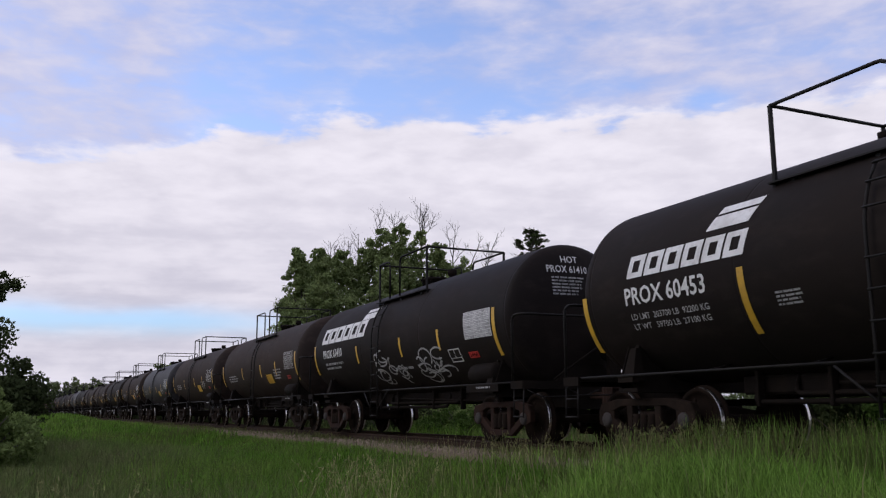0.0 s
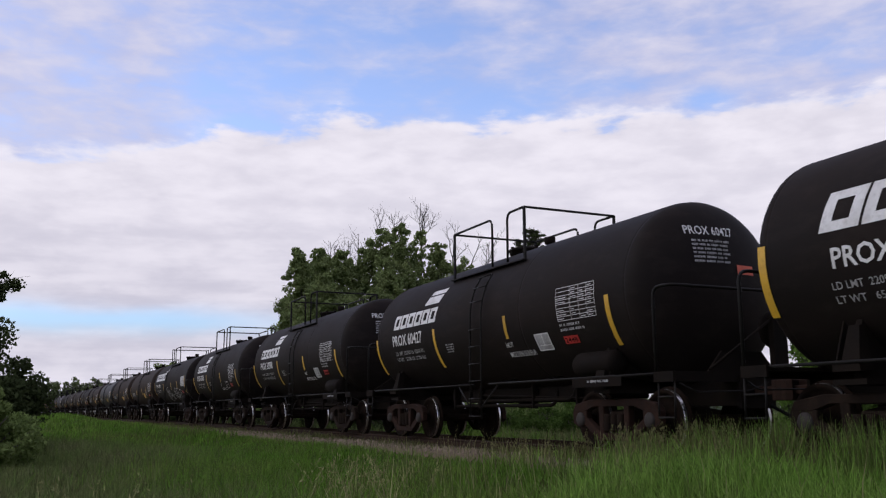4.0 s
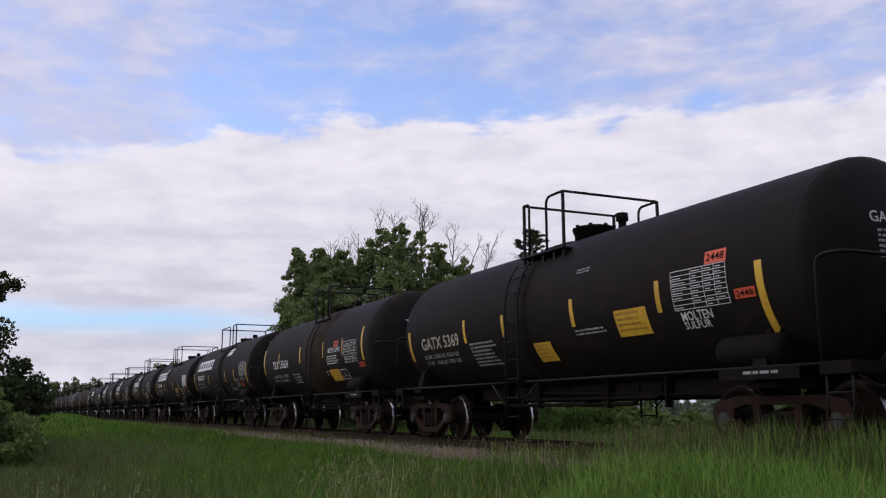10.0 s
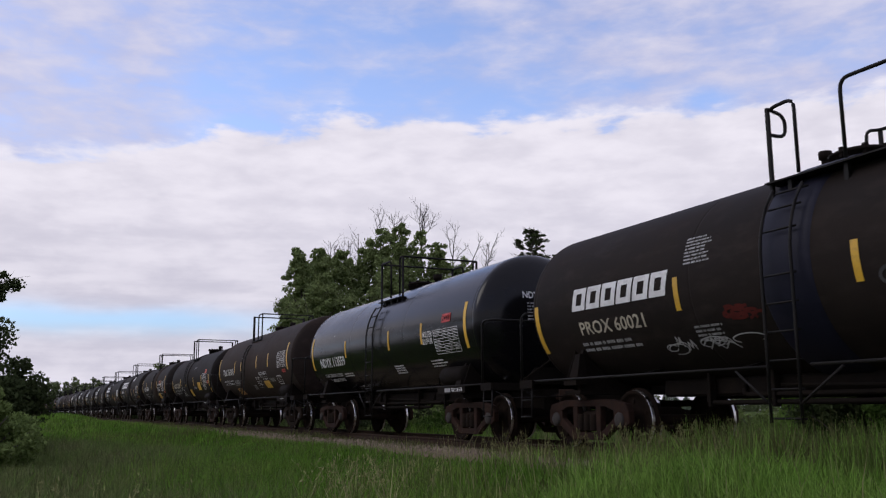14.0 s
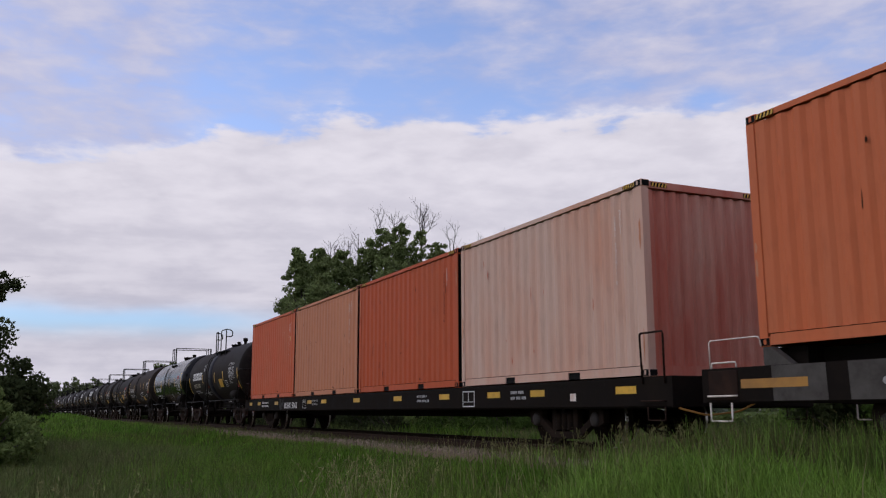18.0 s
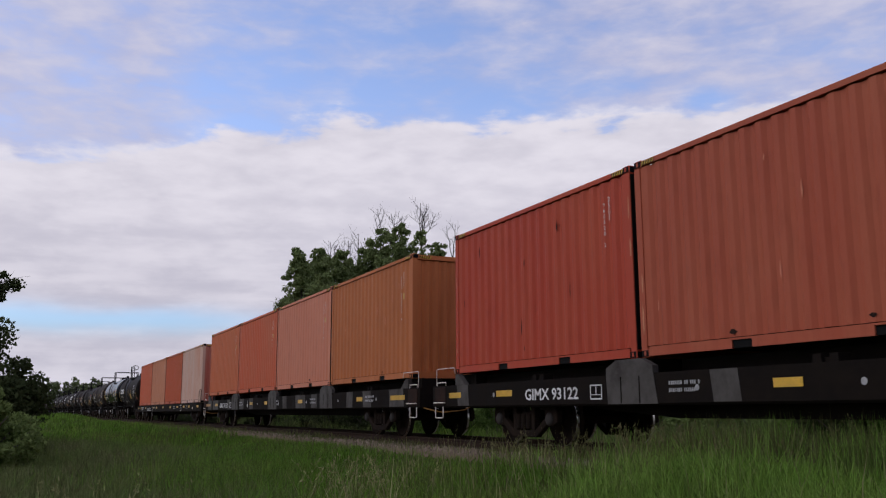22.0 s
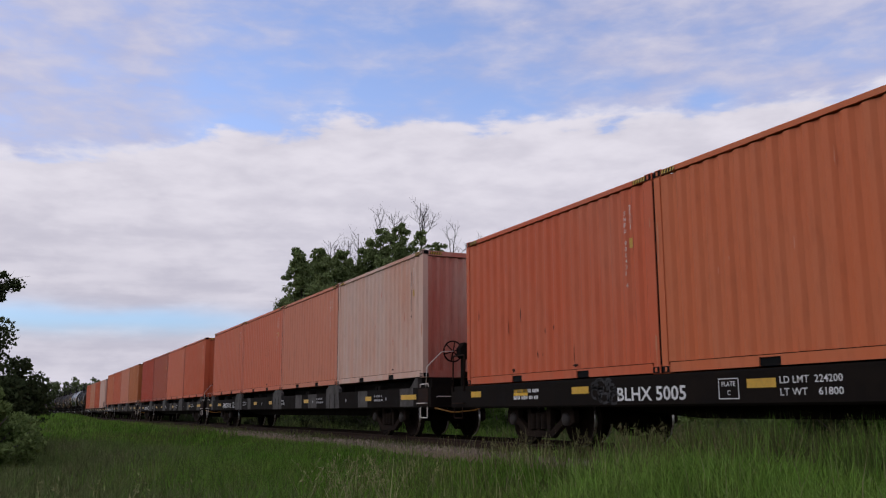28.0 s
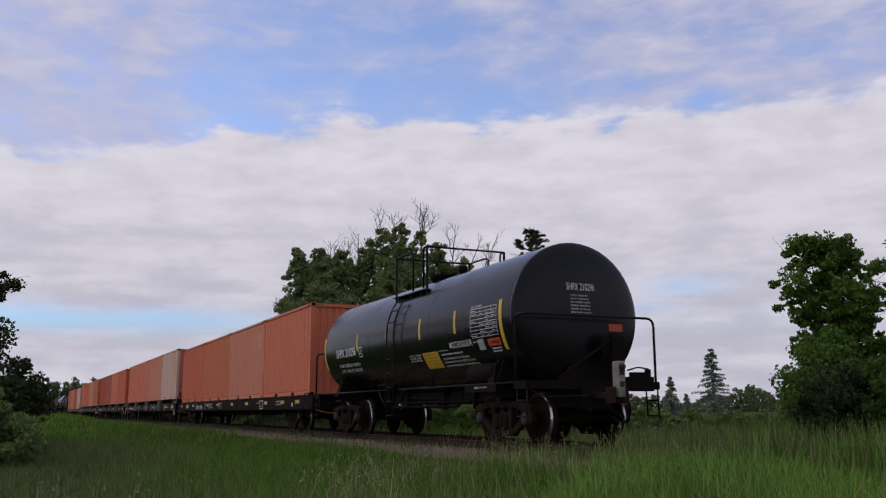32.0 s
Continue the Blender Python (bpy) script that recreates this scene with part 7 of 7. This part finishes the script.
tank_car(dict(seed=7, half=5.25, reach=6.3, bogies=4.48, bogie_shift=0.1, number="TILX 135624", paint="dull", end_label=(-0.1, 0.66), end_text=(-0.50, 0.42, 0.92), label="dusty black tank car with a brown wrapped middle band", stripes=[(-5.62, -5.5, -0.44, 0.44), (-3.55, -3.47, -0.14, 0.2), (-1.0, -0.9, -0.24, 0.26), (1.42, 1.52, -0.21, 0.25), (3.2, 3.29, -0.23, 0.24, "amber"), (4.8, 4.92, -0.45, 0.43)],
              text=[("TILX 135624", -4.32, -2.39, -0.32, -0.05), ("LD LMT  203900 LB  92500 KG", -4.5, -2.7, -0.64, -0.54, "faint"), ("LT WT   59100 LB  26800 KG", -4.5, -2.74, -0.80, -0.70, "faint"), ("MOLTEN SULPHUR", 1.98, 3.08, -0.11, 0.03)], table=[(3.36, 4.42, -0.45, 0.13)], hazard=[(2.52, 2.91, 0.04, 0.2), (4.44, 4.86, -0.62, -0.49)],
              placard=[(1.81, 2.62, -0.96, -0.59)], square=[(2.7, 3.3, -0.94, -0.62)], small=[(-2.06, -1.12, -0.95, -0.56, 4), (1.8, 2.92, -0.46, -0.19, 4, "white"), (0.6, 1.7, -0.8, -0.62, 2)],
              band=(-0.77, 1.45, "rustband"), deck=(-0.4, 1.03, 0.3, 0.83)), -61.83)
tank_car(dict(seed=8, half=5.60, wider=-0.03, reach=6.4, bogies=5.12, bogie_shift=0.17, number="GATX 5369", end_text=(-0.50, 0.42, 0.95), label="black tank car with two yellow placards", stripes=[(-5.9, -5.78, -0.68, 0.0), (-3.08, -2.98, -0.43, 0.03), (-1.48, -1.38, -0.43, -0.02), (0.85, 0.95, -0.44, 0.01), (3.05, 3.15, -0.43, 0.02), (4.98, 5.1, -0.92, 0.02)],
              text=[("GATX 5369", -5.2, -3.33, -0.46, -0.19, "cream"), ("LD LMT  224500 LBS  101800 KGS", -5.2, -3.5, -0.66, -0.57, "faint"), ("LT WT   61500 LBS  27900 KGS", -5.2, -3.54, -0.81, -0.72, "faint"), ("MOLTEN", 3.5, 4.1, -0.6, -0.47), ("SULFUR", 3.5, 4.02, -0.72, -0.61)], table=[(3.41, 4.48, -0.44, 0.09)], hazard=[(4.1, 4.5, 0.1, 0.27), (4.59, 4.94, -0.41, -0.28)],
              placard=[(2.03, 2.8, -0.71, -0.3), (-0.51, 0.05, -1.0, -0.62)], small=[(-2.9, -1.8, -1.0, -0.45, 7), (0.9, 1.8, -0.62, -0.5, 2), (1.0, 1.4, 0.4, 0.5, 2)],
              band=(-1.15, -0.6, "black"), deck=(-1.09, 0.25, -0.91, -0.31), ladder=-0.85), -75.7)
tank_car(dict(seed=9, half=5.66, wider=0.025, reach=6.35, bogies=4.88, number="TILX 151018", paint="brown", end_label=(-0.1, 0.66), end_text=(-0.50, 0.42, 0.92), label="dusty brown-black tank car with yellow and amber placards", stripes=[(-6.1, -5.98, -0.4, 0.55), (-2.95, -2.85, -0.18, 0.28), (-1.8, -1.7, -0.15, 0.21), (0.79, 0.89, -0.15, 0.31), (2.53, 2.63, -0.17, 0.31), (5.1, 5.22, -0.38, 0.54)],
              text=[("TILX 151018", -5.15, -3.13, -0.25, 0.02), ("LD LMT  224300 LB  101700 KG", -5.2, -3.37, -0.53, -0.45, "white"), ("LT WT   61700 LB  28000 KG", -5.2, -3.41, -0.66, -0.58, "white"), ("MOLTEN SULPHUR", 1.12, 2.19, -0.44, -0.32),
                    ("MAXIMUM OPERATING PRESSURE FOR", 0.46, 1.42, -0.53, -0.48, "white"), ("EXTERIOR HEATER PIPES", 0.46, 1.10, -0.69, -0.64, "white"), ("NO INLET OR OUTLET", 0.46, 1.04, -0.765, -0.715, "white"), ("PIPE CAPS REQUIRED", 0.46, 1.06, -0.84, -0.79, "white"), ("DO NOT EXCEED 450 F", 1.52, 2.18, -0.63, -0.58, "white")], table=[(3.87, 4.98, -0.26, 0.27)], hazard=[(4.44, 4.86, -0.45, -0.34, "red")],
              placard=[(1.49, 2.3, -0.98, -0.67), (-3.4, -2.48, -1.2, -0.86, "amber")], square=[(3.49, 4.06, -0.87, -0.54)], small=[(-3.2, -2.1, -0.75, -0.5, 4), (0.46, 1.0, -0.61, -0.56, 1), (0.46, 1.25, -0.96, -0.91, 1), (-0.35, 0.15, -1.02, -0.80, 4), (1.52, 2.25, -0.55, -0.5, 1), (2.4, 3.3, -0.75, -0.6, 3)],
              deck=(-1.37, 0.06, -1.19, -0.55), ladder=-1.0), -89.73)
tank_car(dict(seed=10, half=5.32, reach=6.2, bogies=4.5, number="NDYX 113559", end_text=(-0.50, 0.42, 0.95), paint="gloss", label="glossy new black tank car with white lettering", stripes=[(-5.6, -5.48, -0.56, 0.41), (-2.52, -2.42, -0.32, 0.13), (0.7, 0.8, -0.32, 0.15), (2.69, 2.79, -0.31, 0.16), (4.88, 5.0, -0.54, 0.41)],
              text=[("NDYX 113559", -4.82, -2.64, -0.52, -0.25), ("LD LMT  203000 LBS  92100 KGS", -4.78, -3.26, -0.83, -0.73, "white"), ("LT WT   60000 LBS  27200 KGS", -4.78, -3.3, -1.00, -0.90, "white"), ("MOLTEN", 2.84, 3.31, -0.18, -0.05), ("SULPHUR", 2.79, 3.33, -0.33, -0.2)], table=[(3.4, 4.6, -0.58, -0.06)], hazard=[(3.85, 4.27, 0.07, 0.25, "red")],
              small=[(-3.06, -2.24, -0.9, -0.76, 2, "white"), (0.73, 1.41, -0.97, -0.72, 4, "white"), (2.91, 3.72, -0.9, -0.7, 3, "white")], deck=(-0.62, 0.81, 0.03, 0.61), ladder=-0.3, notice="TREAD COND. SHOES"), -103.35)
tank_car(dict(seed=11, half=5.72, reach=6.45, bogies=4.95, number="PROX 60021", paint="dull", rail="hook", rail_top=4.36, label="dusty black tank car with graffiti and a bluish wrapped band", stripes=[(-6.1, -5.98, -0.85, -0.01), (-2.42, -2.32, -0.44, 0.02), (0.53, 0.63, -0.43, 0.03), (2.4, 2.5, -0.43, 0.01), (5.34, 5.46, -0.85, 0.03)],
              logo=[(-4.96, -2.5, -0.2, 0.15)], text=[("PROX 60021", -4.81, -3.16, -0.6, -0.38, "cream"), ("MOLTEN SULFUR", 3.75, 4.67, 0.2, 0.32)], table=[(3.7, 4.8, -0.35, 0.11)], placard=[(1.54, 2.3, -0.69, -0.31)],
              square=[(2.77, 3.25, -0.69, -0.41)], hazard=[(4.95, 5.24, -0.76, -0.61, "red")], scrawl=[(-2.85, -2.35, -1.02, -0.85, "faint"), (-2.1, -0.95, -1.06, -0.90, "faint"), (-1.5, -0.95, -0.66, -0.50, "redspray"), (0.95, 1.6, -0.72, -0.4, "soot")], wider=-0.045, small=[(-4.9, -3.35, -0.94, -0.73, 2), (-2.2, -1.68, 0.14, 0.55, 8), (-2.2, -1.65, -0.94, -0.68, 4), (3.7, 4.4, -0.6, -0.4, 3)],
              band=(-0.80, -0.02, "wrap"), deck=(-0.81, 1.44, -0.38, 0.31), ladder=-0.4), -117.07)
tank_car(dict(seed=12, half=5.37, head=0.20, reach=6.22, bogies=4.54, bogie_shift=-0.12, number="SHPX 210296", paint="gloss", end_label=(0.62, -0.30), end_text=(-0.30, 0.44, 0.62), mid=0.07, label="glossy black tank car at the end of the train", stripes=[(-5.8, -5.68, -0.61, 0.33), (-3.02, -2.92, -0.2, 0.24), (-0.9, -0.8, -0.18, 0.26), (1.13, 1.23, -0.2, 0.26), (2.94, 3.04, -0.21, 0.26), (4.9, 5.02, -0.67, 0.28)],
              text=[("SHPX 210296", -4.72, -3.12, -0.31, -0.07), ("LD LMT  203500 LBS  92300 KGS", -4.68, -2.95, -0.59, -0.50, "white"), ("LT WT   59500 LBS  27000 KGS", -4.68, -2.99, -0.75, -0.66, "white"), ("MOLTEN SULFUR", 2.62, 3.65, -0.5, -0.37),
                    ("CAUTION. LINED CAR. DO NOT USE STEAM,", 2.08, 3.32, -0.74, -0.685, "white"), ("BOILING WATER OR SHARP OBJECTS TO CLEAN.", 2.08, 3.52, -0.825, -0.77, "white"), ("ENTER CAR WITH CLEAN, SOFT SOLED SHOES ONLY", 2.08, 3.62, -0.91, -0.855, "white"),
                    ("EXTERIOR HEATER PIPES", 0.40, 1.05, -0.57, -0.525, "white"), ("NO INLET OR OUTLET", 0.40, 0.98, -0.635, -0.59, "white"), ("PIPE CAPS REQUIRED", 0.40, 1.0, -0.70, -0.655, "white"), ("DOT 111A100W1", 3.73, 4.20, 0.22, 0.27, "white"), ("SHPX 210296", 3.72, 4.02, -0.46, -0.42, "white")], table=[(3.71, 4.8, -0.36, 0.2)], hazard=[(4.33, 4.82, -0.56, -0.42)], placard=[(1.16, 1.96, -0.9, -0.51)], square=[(-2.88, -2.62, -0.37, -0.11)],
              panel=[(3.9, 4.15, -0.62, -0.4)], small=[(2.08, 3.42, -0.66, -0.59, 1, "white"), (2.05, 2.5, -0.545, -0.51, 1, "white"), (4.4, 4.85, -0.72, -0.6, 2, "white")], deck=(-1.07, 0.8, -0.01, 0.6), ladder=-0.35), -264.67)

CODE = [("", "25G1"), ("SNFU 900261 0", "25G1"), ("", "25G1"), ("SNFU 900431 4", "25G1"), ("", "25G1"), ("900520 2", "25G1")]
flat_car("plain", "BLHX 5062", -124.6, ("orange", "tan", "deep", "pink"), [CODE[0], CODE[0], CODE[2], CODE[4]], 21, 0.17)
flat_car("raised", "GIMX 93151", -151.6, ("amber", "orange", "pale", "brown"), [CODE[1], CODE[4], CODE[2], CODE[0]], 22, 0.12)
flat_car("raised", "GIMX 93122", -178.6, ("red", "rust", "salmon", "orange"), [CODE[5], CODE[4], CODE[0], CODE[0]], 23, 0.12, True)
flat_car("raised", "GIMX 93193", -205.63, ("salmon", "salmon", "pale", "pink"), [CODE[4], CODE[0], CODE[2], CODE[0]], 24, 0.07, True)
flat_car("plain", "BLHX 5005", -232.4, ("orange", "amber", "pale", "salmon"), [CODE[3], CODE[0], CODE[4], CODE[2]], 25, 0.047, marks=("LD LMT  224200", "LT WT    61800"))


def lead_cars():
    """The cars ahead, already far along the track: weathered ones of the same family."""
    rnd = random.Random(77)
    kinds = []
    for i, (paint, label) in enumerate((("brown", "rusty brown tank car with yellow stripes"), ("dull", "dusty black tank car with yellow stripes"), ("grey", "sun-bleached grey tank car"))):
        spec = dict(seed=100 + i, half=5.5, reach=6.35, bogies=4.8, paint=paint, label=label, stripes=LONG, table=[(3.9, 5.0, -0.35, 0.2)], hazard=[(4.0, 4.4, -0.7, -0.58, "red")],
                    placard=[(1.3, 2.1, -0.8, -0.45)], small=[(-5.0, -3.4, -0.6, -0.3, 3), (2.4, 3.4, -0.7, -0.3, 4)], deck=(-1.6, 1.5, -0.3, 0.4))
        kinds.append(tank_car(spec, 0.0))
    s = 34.0
    order = [0, 0, 2, 0, 1, 0, 0, 1, 2, 0, 1, 0, 0, 1, 0, 1, 0, 2, 0, 1, 0, 1]
    used = set()
    for k in order:
        if k in used:
            car = copy_thing(kinds[k], pose(0, 0, 0))
            wheels = [c for b in car.children for c in b.children if c.name.startswith("wheelset")]
            CARS.append((car, s, wheels))
        else:
            used.add(k)
            i = [c[0] for c in CARS].index(kinds[k])
            CARS[i] = (kinds[k], s, CARS[i][2])
        s += 14.05


lead_cars()


M["eot"] = material("weathered_beige_casing", (0.26, 0.235, 0.20), 0.7, second=(0.15, 0.13, 0.11), amount=0.9, scale=5.0, third=(0.08, 0.07, 0.06), third_scale=14, spec=0.2)


def end_device():
    """The marker unit that hangs on the last coupler."""
    t = thing("end_marker", "pale weathered end-of-train unit on the last coupler", "train marker")
    part("housing", block(-0.075, 0.075, -0.10, 0.08, -0.02, 0.60, 0.015), M["eot"], t)
    for z in (0.36, 0.16):
        part("dark_panel", block(-0.045, 0.045, -0.108, -0.099, z, z + 0.09, 0.0), M["cap"], t)
    bm = bmesh.new()
    lathe(bm, [(-0.16, 0.02), (-0.155, 0.05), (-0.10, 0.06)], 16, "y", None, (0, 0, 0.5))
    part("lamp", bm, M["cap"], t)
    bm = bmesh.new()
    box(bm, -0.07, 0.07, -0.02, 0.30, -0.12, 0.06)
    part("clamp", bm, M["cast"], t)
    bm = bmesh.new()
    box(bm, 0.60, 1.08, 0.40, 0.64, 0.10, 0.36), box(bm, 0.66, 0.96, 0.44, 0.60, 0.36, 0.44), box(bm, 0.98, 1.06, 0.46, 0.56, 0.36, 0.50)
    tube(bm, [(0.15, 0.3, 0.0), (0.55, 0.45, 0.16), (0.66, 0.5, 0.18)], 0.02, 6)
    tube(bm, [(1.04, 0.5, 0.50), (0.80, 0.5, 0.53), (0.55, 0.5, 0.47)], 0.016, 6)
    part("valve_box", bevelled(bm, 0.01), M["frame"], t)
    bm = bmesh.new()
    tube(bm, [(0.10, 0, 0.08), (0.18, -0.10, -0.25), (0.10, 0.05, -0.50), (0.02, 0.25, -0.35)], 0.022, 7, 0.2)
    part("air_hose", bm, M["dark"], t)
    CARS.append((t, -264.67 - 6.66, [], 0.84))


end_device()


def motions():
    """The whole train rolls away at one speed; wheels turn while their car is near."""
    for car, s0, wheels, *z in CARS:
        lift = pose(0, 0, z[0] if z else 0.0)
        rows = [(t, on_track(s0 + SPEED * t) @ lift) for t in np.arange(0, 32.01, 2.0)]
        walk(car, rows)
        for w in wheels:
            at = w.matrix_basis.copy()
            y = at.translation.y + w.parent.matrix_basis.translation.y
            t0, t1 = max(0.0, (-4 - s0 - y) / SPEED), min(32.0, (42 - s0 - y) / SPEED)
            if t1 <= t0 + 0.2:
                walk(w, [(0.0, at), (32.0, at)])
                continue
            ts = [t0 + (t1 - t0) * i / max(2, math.ceil((t1 - t0) / 0.0667)) for i in range(max(2, math.ceil((t1 - t0) / 0.0667)) + 1)]
            ts = sorted({round(t * FPS) / FPS for t in ts})
            rows = [(t, at @ pose(0, 0, 0, -math.degrees(SPEED * (t - ts[0]) / WHEEL))) for t in ts]
            if ts[0] > 0.05:
                rows = [(0.0, at)] + rows
            if ts[-1] < 31.95:
                rows.append((32.0, rows[-1][1]))
            walk(w, rows)


motions()
